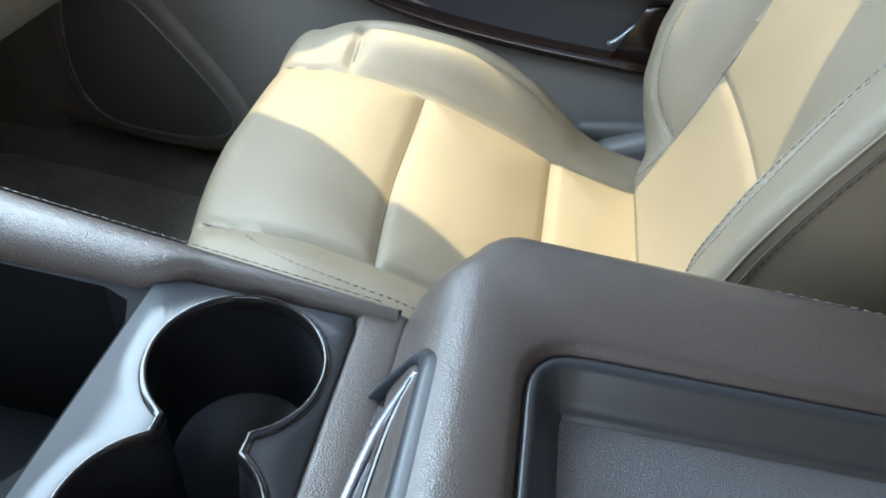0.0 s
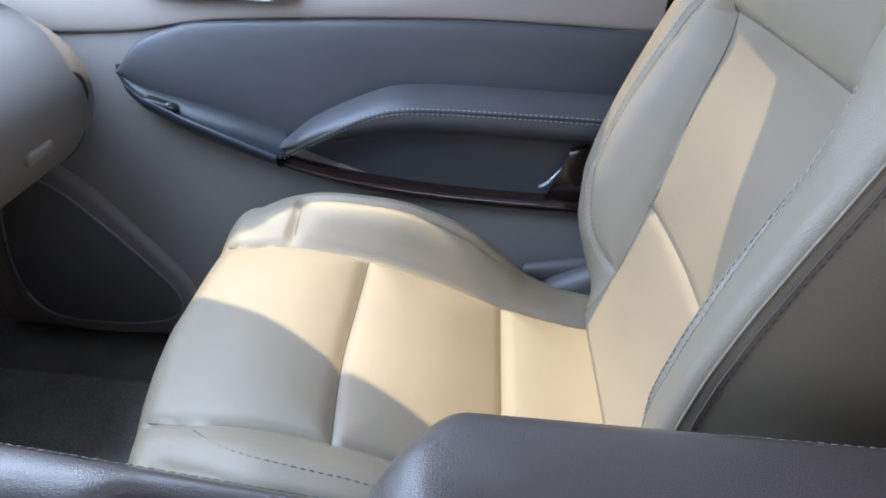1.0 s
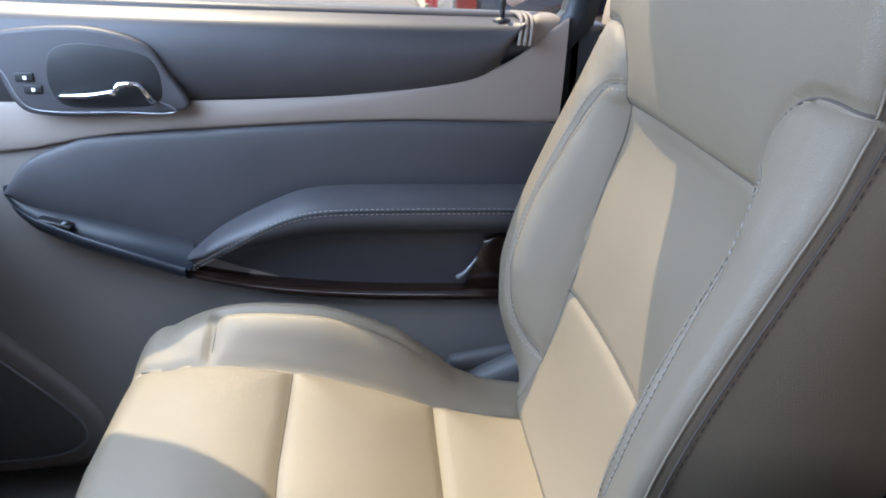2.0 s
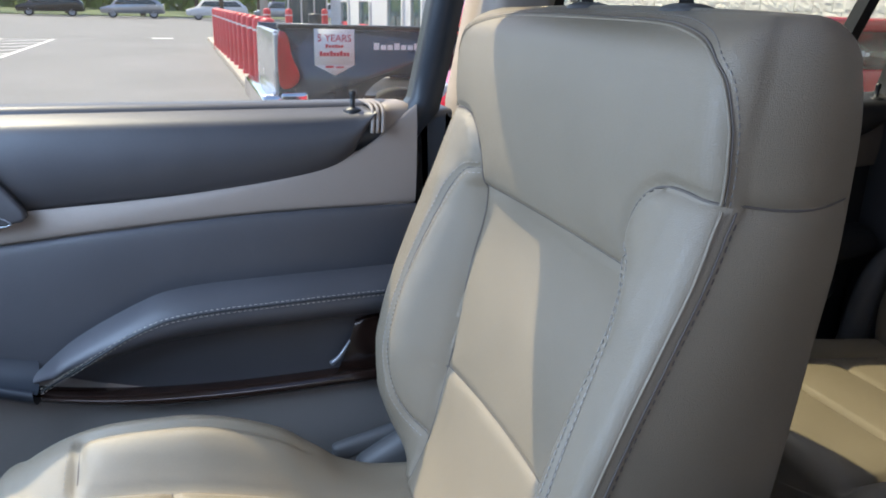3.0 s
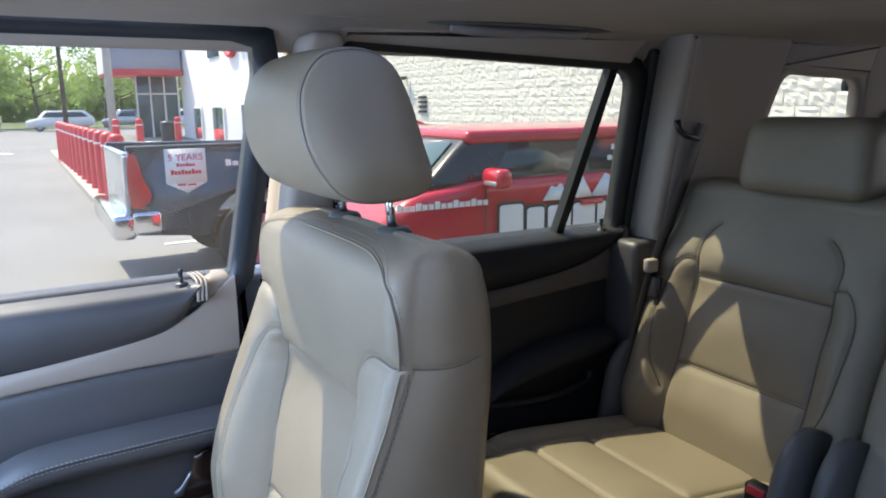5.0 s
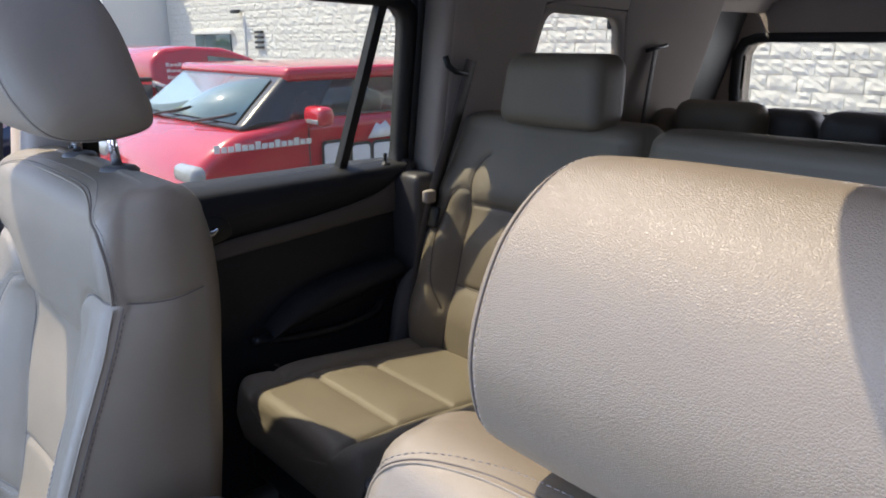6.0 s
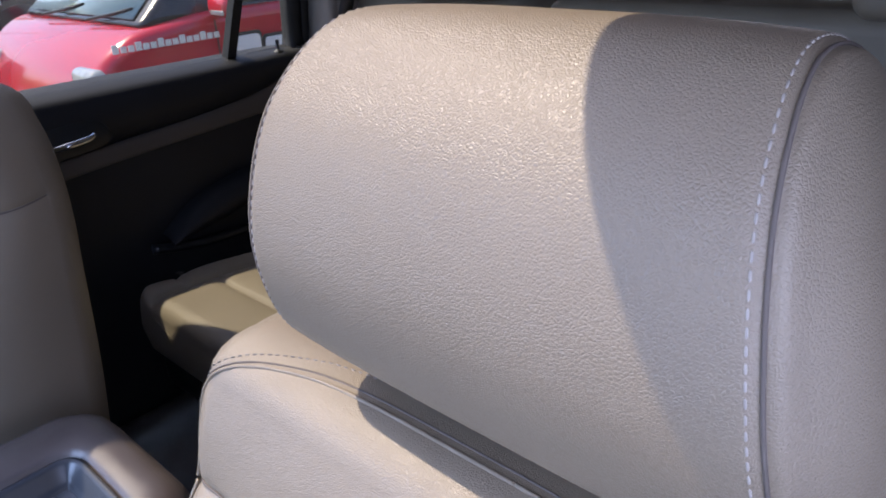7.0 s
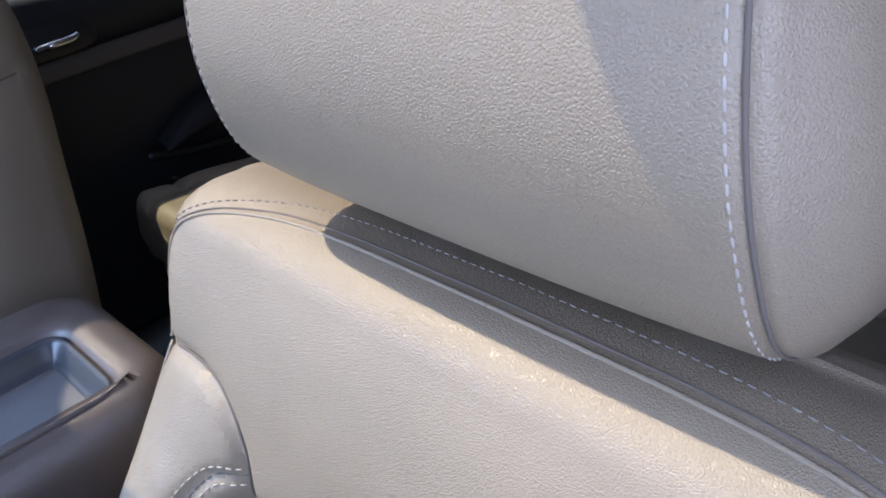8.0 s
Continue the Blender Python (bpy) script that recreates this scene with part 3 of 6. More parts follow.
for s in (1, -1):
    tag = "right" if s > 0 else "left"
    pillar(f"pillar_b_{tag}", rounded([(-0.045, 0.55), (0.07, 0.55), (0.055, 1.65), (-0.005, 1.65), (-0.035, 1.25)], 0.02), s * 0.86, -s * 0.115, HEADLINER, "beige centre pillar trim")
    pillar(f"pillar_b_lower_{tag}", rounded([(-0.055, 0.52), (0.085, 0.52), (0.082, 1.16), (-0.045, 1.16)], 0.02), s * 0.86, -s * 0.118, DARK_TRIM, "charcoal lower centre pillar trim")
    pillar(f"door_seal_front_{tag}", rounded([(-0.104, 0.56), (-0.050, 0.56), (-0.040, 1.24), (-0.096, 1.24)], 0.004), s * 0.865, -s * 0.062, DOOR_FRAME, "dark blue-grey seal at the front door edge")
    pillar(f"pillar_c_{tag}", rounded([(0.862, 1.215), (1.097, 1.215), (1.114, 1.676), (0.795, 1.676)], 0.02), s * 0.755, -s * 0.045, HEADLINER, "beige rear pillar trim behind the rear door")
    pillar(f"pillar_c_lower_{tag}", rounded([(0.78, 0.55), (2.5, 0.55), (2.5, 1.225), (0.78, 1.225)], 0.02), s * 0.84, -s * 0.13, DARK_TRIM, "charcoal lower quarter trim beside the rear rows")
    pillar(f"pillar_d_{tag}", rounded([(1.62, 1.20), (1.97, 1.20), (1.97, 1.676), (1.445, 1.676), (1.445, 1.60), (1.553, 1.37)], 0.02), s * 0.755, -s * 0.045, HEADLINER, "beige trim panel beside the luggage space")
    pillar(f"luggage_side_{tag}", rounded([(1.90, 1.18), (2.53, 1.18), (2.53, 1.68), (1.90, 1.68)], 0.02), s * 0.945, -s * 0.05, GREY_SHELL, "dark grey trim beside the tailgate window")
    pillar(f"door_seal_{tag}", rounded([(0.83, 1.21), (0.866, 1.21), (0.800, 1.65), (0.772, 1.65)], 0.01), s * 0.865, -s * 0.07, RUBBER, "black rubber seal at the rear door edge")
    pillar(f"pillar_c_edge_{tag}", rounded([(0.848, 1.212), (0.90, 1.212), (0.835, 1.676), (0.785, 1.676)], 0.01), s * 0.793, -s * 0.08, HEADLINER, "beige edge of the rear pillar trim")
    pillar(f"rear_door_header_{tag}", rounded([(0.07, 1.640), (0.72, 1.616), (0.765, 1.676), (0.06, 1.676)], 0.006), s * 0.83, -s * 0.038, HEADLINER, "beige trim above the rear door window")
    pillar(f"quarter_header_{tag}", rounded([(1.10, 1.606), (1.46, 1.594), (1.46, 1.676), (1.10, 1.676)], 0.01), s * 0.755, -s * 0.045, HEADLINER, "beige trim above the quarter window")
    pillar(f"quarter_sill_{tag}", rounded([(1.08, 1.215), (1.63, 1.215), (1.565, 1.357), (1.10, 1.357)], 0.02), s * 0.755, -s * 0.045, HEADLINER, "beige trim under the quarter window")
    pillar(f"pillar_a_{tag}", rounded([(-1.62, 1.14), (-1.38, 1.14), (-0.57, 1.655), (-0.86, 1.66)], 0.02), s * 0.87, -s * 0.10, HEADLINER, "beige windscreen pillar trim")

# tailgate with its window, and the windscreen
rear_hole = resample(round_rect(-0.72, 0.785, 1.262, 1.516, 0.05), 80)
part("wall_rear", wall_with_hole(resample(round_rect(-0.92, 0.92, 0.45, 1.74, 0.04), 80), rear_hole, 2.52, 2.60, "x"), HEADLINER, label="inner trim of the tailgate", category="tailgate", kind="structure", smooth=False)
part("window_frame_rear", wall_with_hole(grown(rear_hole, 0.035), rear_hole, 2.50, 2.545, "x"), RUBBER, label="black frame of the rear window", category="window frame", kind="structure")
part("window_4", rbox((2.56, 0.03, 1.39), (0.004, 1.53, 0.28), 0), TINTED, label="rear window pane", category="window", kind="structure", smooth=False)
part("windscreen", grid(np.array([[(-1.42 + 0.70 * q, y, 1.10 + 0.57 * q) for y in np.linspace(-0.78, 0.78, 9)] for q in np.linspace(0, 1, 5)])), GLASS, label="windscreen of the vehicle", category="windscreen", kind="structure")
part("kick_panel", rbox((-1.30, 0.82, 0.80), (0.34, 0.06, 0.72), 0.02), LOWER_TRIM, label="dark plastic kick panel in the footwell", category="trim", kind="structure")
part("firewall", rbox((-1.42, 0, 0.80), (0.08, 1.7, 0.66), 0.02), CARPET, label="carpeted bulkhead ahead of the footwell", category="bulkhead", kind="structure")

# ---- dashboard ----
dash = thing("dashboard", (-1.0, 0, 0.9), "taupe and charcoal dashboard with a closed glove box", "dashboard")
prof = spline([(-1.40, 1.12), (-1.15, 1.16), (-0.97, 1.148), (-0.88, 1.118)], 16)
low = spline([(-0.88, 1.118), (-0.83, 1.09), (-0.80, 1.05), (-0.80, 1.00), (-0.83, 0.95), (-0.90, 0.92), (-1.02, 0.90), (-1.38, 0.88)], 32)


def dash_sheet(line, y0, y1):
    ys = np.linspace(y0, y1, 30)
    rows = []
    for y in ys:
        e = np.clip((abs(y) - 0.60) / 0.14, 0, 1) ** 2
        rows.append([(x - 0.10 * e * (1 if z < 1.2 else 0), y, z - 0.03 * e) for x, z in line])
    return grid(np.array(rows))


part("upper_pad", dash_sheet(prof, -0.76, 0.76), DARK_TRIM, dash, "charcoal padded dashboard top")
part("lower_panel", dash_sheet(low, -0.76, 0.76), DASH_TRIM, dash, "grey-taupe lower dashboard")
gb = [(-0.868, y, z) for y, z in round_rect(0.17, 0.62, 0.945, 1.06, 0.03)]
gx = lambda z: np.interp(z, [0.92, 0.95, 1.0, 1.05, 1.09], [-0.90, -0.83, -0.80, -0.80, -0.83])  # noqa: E731
part("glovebox_gap", tube([(float(gx(z)) - 0.001, y, z) for _, y, z in gb], 0.003, 6, closed=True), BLACK, dash)
part("glovebox_latch", rbox((float(gx(1.0)) + 0.001, 0.50, 1.0), (0.010, 0.05, 0.016), 0.005), DASH_TRIM, dash)

# ---- seats ----
def mirror_lines(lines):
    return list(lines) + [[(-a, b) for a, b in line] for line in lines]


def headrest(parent, cy, z0, tip, mat=LEATHER, thread=THREAD):
    """A padded headrest: a side outline drawn across to splayed seams, closed by domed side panels."""
    out = [(-0.085, 0.006), (-0.116, 0.045), (-0.128, 0.088), (-0.124, 0.134), (-0.096, 0.170), (-0.048, 0.1785), (-0.009, 0.164), (0.013, 0.123), (0.028, 0.062), (0.0355, 0.029), (0.0255, 0.0065), (-0.03, -0.003)]
    line = ring(out, 96)
    mid = line.mean(0)
    edge = 0.1165 - 0.015 * (line[:, 1] - 0.09) / 0.09                  # where the seam runs, by height

    def loop(a, q):
        """Points of the outline, scaled by q about its middle, at a across."""
        p = mid + (line - mid) * np.reshape(q, (-1, 1))
        return tip(np.stack([p[:, 0], cy + a * np.ones(len(line)), p[:, 1] + z0], 1))

    fr = np.linspace(-1, 1, 91)
    fr = np.sign(fr) * (1 - (1 - np.abs(fr)) ** 1.6)
    groove = lambda d: 0.030 * np.exp(-((d / 0.0032) ** 2))  # noqa: E731
    swell = lambda f: 1.032 - 0.032 * abs(f) ** 3.2  # noqa: E731
    body = part("headrest", grid(np.array([loop(f * edge, swell(f) - groove((1 - abs(f)) * edge)) for f in fr]), wrap_v=True), mat, parent)
    for s in (-1, 1):
        rows = []
        for w in np.r_[np.linspace(0, 0.12, 9), np.linspace(0.15, 0.98, 20)]:
            q = 1 - w
            rows.append(loop(s * (edge + (edge.mean() - edge) * w**2 + 0.026 * (1 - q**3.2)), q + 0.012 * math.sin(min(1, w / 0.12) * math.pi) - groove(w * 0.085)))
        v, f = grid(np.array(rows), wrap_v=True)
        n = len(line)
        f.append(tuple((len(rows) - 1) * n + k for k in range(n)))
        part("side_panel", (v, f), mat, body)
        near = loop(s * (edge - 0.0040), 0.9985)
        part("stitching", stitches(np.vstack([near, near[:1]]), 0.0032, 0.0018, 0.00045), thread, body, "row of pale thread stitches")
        part("seam", tube(loop(s * edge, 0.974), 0.0008, 5, closed=True), SEAM, body)
    return body


def front_seat(cy, label, slide=(0.0, 0.0, 0.0), recline=0.0, hinge=(0.0, 0.0, 0.0), nod=(0.0, 0.0, 0.0)):
    """A front seat. slide moves the cushion; recline tips the backrest by an angle after hinge moves it; nod moves the headrest alone."""
    seat = thing("front_seat", (-0.25 + slide[0], cy, 0.5), label, "car seat", "front seats")
    ca, sa = math.cos(recline), math.sin(recline)

    def tip(p):
        p = np.array(p, float)
        x, z = p[:, 0] + 0.05, p[:, 2] - 1.516
        return np.stack([x * ca + z * sa - 0.05 + hinge[0], p[:, 1] + hinge[1], -x * sa + z * ca + 1.516 + hinge[2]], 1)

    S1 = [(-0.15, 1.182), (0.15, 1.182)]
    S3 = [(-0.14, 0.957), (0.14, 0.957)]
    S2 = [tuple(p) for p in spline([(0.15, 1.182), (0.149, 1.10), (0.142, 1.02), (0.138, 0.957), (0.134, 0.88), (0.134, 0.80)], 16)]
    S4 = [tuple(p) for p in spline([(0.15, 1.182), (0.152, 1.222), (0.168, 1.25), (0.195, 1.263), (0.243, 1.262)], 14)]
    S5 = [tuple(p) for p in spline([(0.151, 1.203), (0.172, 1.197), (0.189, 1.165), (0.198, 1.11), (0.204, 1.04), (0.203, 0.965), (0.190, 0.912), (0.166, 0.880), (0.136, 0.866)], 26)]
    S8 = [tuple(p) for p in spline([(0.2449, 1.262), (0.2444, 1.29), (0.2415, 1.318), (0.231, 1.343), (0.207, 1.361), (0.165, 1.3705), (0.11, 1.3742), (0.0, 1.375)], 28)]
    seams = [S1, S3] + mirror_lines([S2, S4, S5])
    width = lambda h: lerp(h, [(0.80, 0.225), (0.88, 0.243), (0.96, 0.250), (1.20, 0.250), (1.27, 0.247), (1.31, 0.2475), (1.33, 0.247), (1.345, 0.245)])  # noqa: E731
    ridge = lambda h: lerp(h, [(0.80, 0.150), (0.85, 0.172), (0.90, 0.185), (0.95, 0.186), (1.0, 0.178), (1.05, 0.164), (1.10, 0.146), (1.15, 0.126), (1.20, 0.105), (1.24, 0.092), (1.262, 0.086), (1.29, 0.0865), (1.31, 0.0858), (1.33, 0.0838), (1.345, 0.081)])  # noqa: E731
    pad = lambda h: lerp(h, [(0.80, 0.178), (0.86, 0.150), (0.957, 0.124), (1.05, 0.104), (1.165, 0.076), (1.178, 0.076), (1.19, 0.082), (1.22, 0.086), (1.27, 0.0885), (1.31, 0.0868), (1.33, 0.0842), (1.345, 0.081)])  # noqa: E731
    rear = lambda h: lerp(h, [(0.80, 0.0), (0.95, -0.022), (1.05, -0.034), (1.15, -0.042), (1.26, -0.050), (1.30, -0.048), (1.345, -0.040)])  # noqa: E731
    inner = lambda h: lerp(h, [(0.80, 0.132), (0.90, 0.132), (0.957, 0.136), (1.05, 0.144), (1.182, 0.148)])  # noqa: E731
    round_off = lambda h: lerp(h, [(0.80, 0.016), (1.20, 0.016), (1.262, 0.020), (1.29, 0.0225), (1.345, 0.026)])  # noqa: E731
    CAP, ROLL = 0.036, 1.83

    def face(u, h):
        t = np.clip((np.abs(u) - inner(h)) / (0.208 - inner(h)), 0, 1)
        t = np.sin(0.5 * np.pi * t) ** 1.15
        if h > 1.182:
            cut = np.clip((h - 1.182) / 0.07, 0, 1)
            t = t * (1 - cut) + cut * np.clip((np.abs(u) - 0.15) / 0.09, 0, 1)
        hollow = 0.008 * (1 - (u / 0.15) ** 2).clip(0) * float(np.interp(h, [0.85, 0.95, 1.17, 1.19], [0.3, 1, 1, 0]))
        lip = 0.0
        if 1.15 < h < 1.264:
            bound = lerp(h, [(1.15, 0.15), (1.182, 0.15), (1.222, 0.152), (1.25, 0.168), (1.263, 0.20)])
            d = np.minimum(np.abs(u) - bound, 1.2635 - h).clip(0)
            lip = 0.005 * (1 - np.exp(-d / 0.006)) * float(np.interp(h, [1.15, 1.19], [0, 1])) * np.clip((0.242 - np.abs(u)) / 0.03, 0, 1)
        return (1 - t) * pad(h) + t * ridge(h) - hollow + lip

    hs = np.r_[np.arange(0.80, 1.345, 0.0046), 1.345]
    rows, kind = upholstery(hs, width, face, rear, round_off, CAP, seams, side_seams=[[(0.10, 1.262), (0.02, 1.258), (-0.06, 1.262)]], nf=150, ns=26, groove=0.0038, bulge=0.010, roll=ROLL)

    def region(h, u, f, k, i):
        a = abs(u)
        if k == 2:
            return "back_panel"
        if k in (1, 3):
            return ("side_panel" if k == 1 else "side_panel_inner") if h < 1.26 else "shoulder_panel"
        if h > 1.262 or (h > 1.182 and a < 0.15 + max(0, h - 1.215) * 0.9):
            return "shoulder_panel"
        if a < inner(h) + 0.002 and h < 1.182:
            return "insert_upper" if h > 0.957 else "insert_lower"
        return "bolster" if u > 0 else "bolster_inner"

    place = lambda p: tip(np.stack([-p[:, 2], cy + p[:, 1], p[:, 0]], 1))  # noqa: E731
    names = {"side_panel_inner": "side_panel", "bolster_inner": "bolster", "insert_upper": "insert", "insert_lower": "insert"}
    for nm, shape in split_body(rows, kind, place, region).items():
        part(names.get(nm, nm), shape, LEATHER, seat)

    def on_face(line, off=0.0, lift=0.0006, grooved=True):
        out = []
        flat = spline(line, max(60, 14 * len(line)))
        run = np.gradient(flat, axis=0)
        turn = np.stack([run[:, 1], -run[:, 0]], 1) / (np.linalg.norm(run, axis=1)[:, None] + 1e-12)
        away = np.sign((turn * (flat - (0.0, 1.08))).sum(1))
        for (u1, _), (u2, h) in zip(flat, flat + turn * (off * away)[:, None]):
            hb = min(h, 1.345)
            inset = CAP * (1 - math.sqrt(max(0, 1 - (max(0, h - 1.345) / CAP) ** 2)))
            w, r = width(hb) - inset, max(0.006, round_off(hb) - inset * (ROLL - 1))
            f = float(face(np.array([u2 / w * width(hb)]), hb)[0]) - inset * ROLL
            bend = math.asin(float(np.clip((abs(u1) - (w - r)) / r, 0, 1)))
            if bend > 0:
                bend = min(max(bend + (abs(u2) - abs(u1)) / r, 0), 1.8)
                u2 = math.copysign(w - r + r * math.sin(bend), u2)
                f = float(face(np.array([(w - r) / w * width(hb)]), hb)[0]) - inset * ROLL - r * (1 - math.cos(bend))
            d = abs(off)
            f += lift + (0.004 * (1 - math.exp(-d / 0.03)) - 0.0038 * math.exp(-((d / 0.0045) ** 2)) if grooved else 0.004)
            out.append((-f, cy + u2, h))
        return tip(out)

    def on_edge(s, h0, h1, along, back):
        """A line down the outer edge of the backrest, so far round it and so far behind it."""
        out = []
        for h in np.linspace(h0, h1, 90):
            w, r = float(width(h)), float(round_off(h))
            f = float(face(np.array([w - r]), h)[0]) + 0.003
            out.append((-(f - r * (1 - math.cos(along))) + back, cy + s * (w - r * (1 - math.sin(along)) + (0.0012 if back else 0.0)), h))
        return tip(out)

    for s in (1, -1):
        m = lambda line: [(s * a, b) for a, b in line]  # noqa: E731
        for off in (0.006, -0.006):
            part("stitching", stitches(on_face(m(S5), off), 0.0042, 0.0024, 0.00055), THREAD, seat, "double row of pale stitches")
        part("stitching", stitches(on_edge(s, 1.25, 0.86, 1.5, 0.0055), 0.0046, 0.0030, 0.00055), SEAM, seat, "row of dark stitches")
        part("stitching", stitches(on_face(m(S8), 0.0042, 0.0, False), 0.0034, 0.0022, 0.0005), DARK_THREAD, seat)
        part("piping", tube(on_edge(s, 1.258, 0.83, 1.1, 0.0), 0.0013, 6), LEATHER, seat)
        part("seam", tube(on_edge(s, 1.258, 0.83, 1.5, 0.0016), 0.0007, 5), SEAM, seat)
        part("piping", tube(on_face(m(S8), -0.0018, -0.0001, False), 0.0013, 6), LEATHER, seat)
        part("seam", tube(on_face(m(S8), 0.0004, 0.0, False), 0.0007, 5), SEAM, seat)
        for line, lift, thick in ((S2, 0.0003, 0.0008), (S4, 0.0012, 0.0011), (S5, 0.0003, 0.0008)):
            part("seam", tube(on_face(m(line), 0.0, lift), thick, 5), SEAM, seat)
        w0, r0 = float(width(1.262)), float(round_off(1.262))
        f0, f1 = float(face(np.array([w0]), 1.262)[0]) - r0 + 0.004, float(rear(1.262)) + 0.025
        across = [(-(f0 + (f1 - f0) * q), cy + s * (w0 + 0.010 * math.sin(math.pi * q) - 0.0020), 1.262 - 0.004 * math.sin(math.pi * q)) for q in np.linspace(0, 1, 30)]
        part("seam", tube(tip(across), 0.0009, 5), SEAM, seat)
    for line in (S1, S3):
        part("seam", tube(on_face(line, 0.0, 0.0003), 0.0008, 5), SEAM, seat)

    # cushion
    cc = cy - 0.043
    cpad = lambda h: lerp(h, [(0.12, 0.795), (0.20, 0.802), (0.28, 0.818), (0.36, 0.846), (0.45, 0.870), (0.54, 0.882), (0.60, 0.876)])  # noqa: E731
    camp = lambda h: lerp(h, [(0.12, 0.0), (0.20, -0.004), (0.25, 0.004), (0.28, 0.022), (0.325, 0.042), (0.40, 0.048), (0.47, 0.041), (0.53, 0.031), (0.57, 0.020), (0.60, 0.008)])  # noqa: E731

    def cface(u, h):
        t = np.clip((np.abs(u) - 0.148) / 0.055, 0, 1)
        t = t * t * (3 - 2 * t)
        fall = np.clip((np.abs(u) - 0.215) / 0.05, 0, 1) ** 2 * 0.02
        return cpad(h) + t * camp(h) * np.where(u > 0, 1.0, 0.30) - fall - 0.006 * (1 - (u / 0.15) ** 2).clip(0)

    cseams = [[(-0.15, 0.45), (0.15, 0.45)], [(-0.15, 0.282), (0.15, 0.282)], [(0.15, 0.545), (0.212, 0.540)]]
    cseams += mirror_lines([[(0.15, 0.14), (0.151, 0.45), (0.148, 0.62)]]) + [[(0.206, 0.30), (0.211, 0.40), (0.212, 0.540)], [(-0.225, 0.20), (-0.225, 0.52), (-0.20, 0.60)]]
    rows, kind = upholstery(np.r_[np.arange(0.13, 0.60, 0.0055), 0.60], lambda h: lerp(h, [(0.12, 0.235), (0.2, 0.25), (0.3, 0.262), (0.55, 0.262), (0.60, 0.252)]), cface, lambda h: 0.70, 0.042, 0.034, cseams, puff=0.010, groove=0.005)

    def cregion(h, u, f, k, i):
        if k == 2:
            return "cushion_base"
        if k in (1, 3):
            return "cushion_side" if k == 1 else "cushion_side_b"
        if abs(u) < 0.15:
            return "cushion_front" if h > 0.45 else ("cushion_middle" if h > 0.282 else "cushion_rear")
        return "cushion_bolster" if u > 0 else "cushion_bolster_inner"

    cplace = lambda p: np.stack([-p[:, 0] + 0.055 * np.clip(-p[:, 1] / 0.25, 0, 1) ** 1.5 * np.clip((p[:, 0] - 0.3) / 0.3, 0, 1), cc + p[:, 1], p[:, 2]], 1) + slide  # noqa: E731
    cn = {"cushion_side_b": "cushion_side", "cushion_bolster_inner": "cushion_bolster", "cushion_front": "cushion_panel", "cushion_middle": "cushion_panel", "cushion_rear": "cushion_panel"}
    for nm, shape in split_body(rows, kind, cplace, cregion).items():
        part(cn.get(nm, nm), shape, LEATHER, seat)

    def on_cushion(line, n=60):
        out = []
        for u, h in spline(line, n):
            hb = min(h, 0.60)
            f = float(cface(np.array([u]), hb)[0]) + 0.0060
            out.append((-h + 0.055 * min(1, max(0, -u / 0.25)) ** 1.5 * min(1, max(0, (h - 0.3) / 0.3)), cc + u, f))
        return np.array(out) + slide

    for line in (cseams[0], cseams[1], [(0.15, 0.545), (0.212, 0.540)], cseams[3], cseams[4], cseams[5]):
        part("seam", tube(np.array(on_cushion(line)) - (0, 0, 0.0104), 0.0008, 5), SEAM, seat)
    part("stitching", stitches(on_cushion([(0.156, 0.555), (0.18, 0.554), (0.21, 0.549)]), 0.0036, 0.0026, 0.0005), DARK_THREAD, seat)
    part("stitching", stitches(on_cushion([(-0.165, 0.575), (-0.19, 0.54), (-0.2, 0.48), (-0.2, 0.30)]), 0.0042, 0.003, 0.0006), DARK_THREAD, seat)
    dx, dz = slide[0], slide[2]
    part("seat_base", rbox((-0.33 + dx, cc, 0.635 + dz), (0.42, 0.46, 0.13), 0.03), GREY_SHELL, seat, "dark grey plastic seat base")
    for s in (-1, 1):
        part("seat_rail", rbox((-0.30 + dx, cc + s * 0.18, 0.535), (0.56, 0.05, 0.07), 0.01), BLACK, seat)
    part("recliner_cover", rbox((-0.13 + dx, cc + 0.262, 0.78 + dz), (0.17, 0.04, 0.10), 0.018, turn=Matrix.Rotation(radians(-28), 4, "Y")), GREY_SHELL, seat, "grey plastic recliner cover")
    part("recliner_lever", rbox((-0.19 + dx, cc + 0.285, 0.80 + dz), (0.12, 0.02, 0.028), 0.009, turn=Matrix.Rotation(radians(-12), 4, "Y")), GREY_SHELL, seat)

    # headrest and its posts
    low = (lambda p: tip(p) + nod)
    for s in (-1, 1):
        y = cy + s * 0.08
        part("grommet", tip_shape(lathe((-0.002, y, 1.377), [(0.0, 0.0), (0.024, 0.0), (0.0245, 0.003), (0.020, 0.008), (0.010, 0.0105), (0.0075, 0.009), (0.0, 0.009)]), tip), GREY_SHELL, seat, "dark plastic post collar")
        part("headrest_post", tube(tip([(-0.002, y, 1.37), (-0.006, y, 1.41), (-0.012, y, 1.465)]), 0.0062, 14), CHROME, seat, "chrome headrest post")
        if s > 0 and not recline:
            for n in range(4):
                part("post_notch", tube(tip([(-0.0118 - 0.0006 * n, y, 1.392 + 0.0085 * n), (-0.012 - 0.0006 * n, y, 1.396 + 0.0085 * n)]), 0.0036, 8), BLACK, seat)
    headrest(seat, cy + 0.009, 1.426, low)
    return seat


def tip_shape(shape, move):
    return move(shape[0]), shape[1]


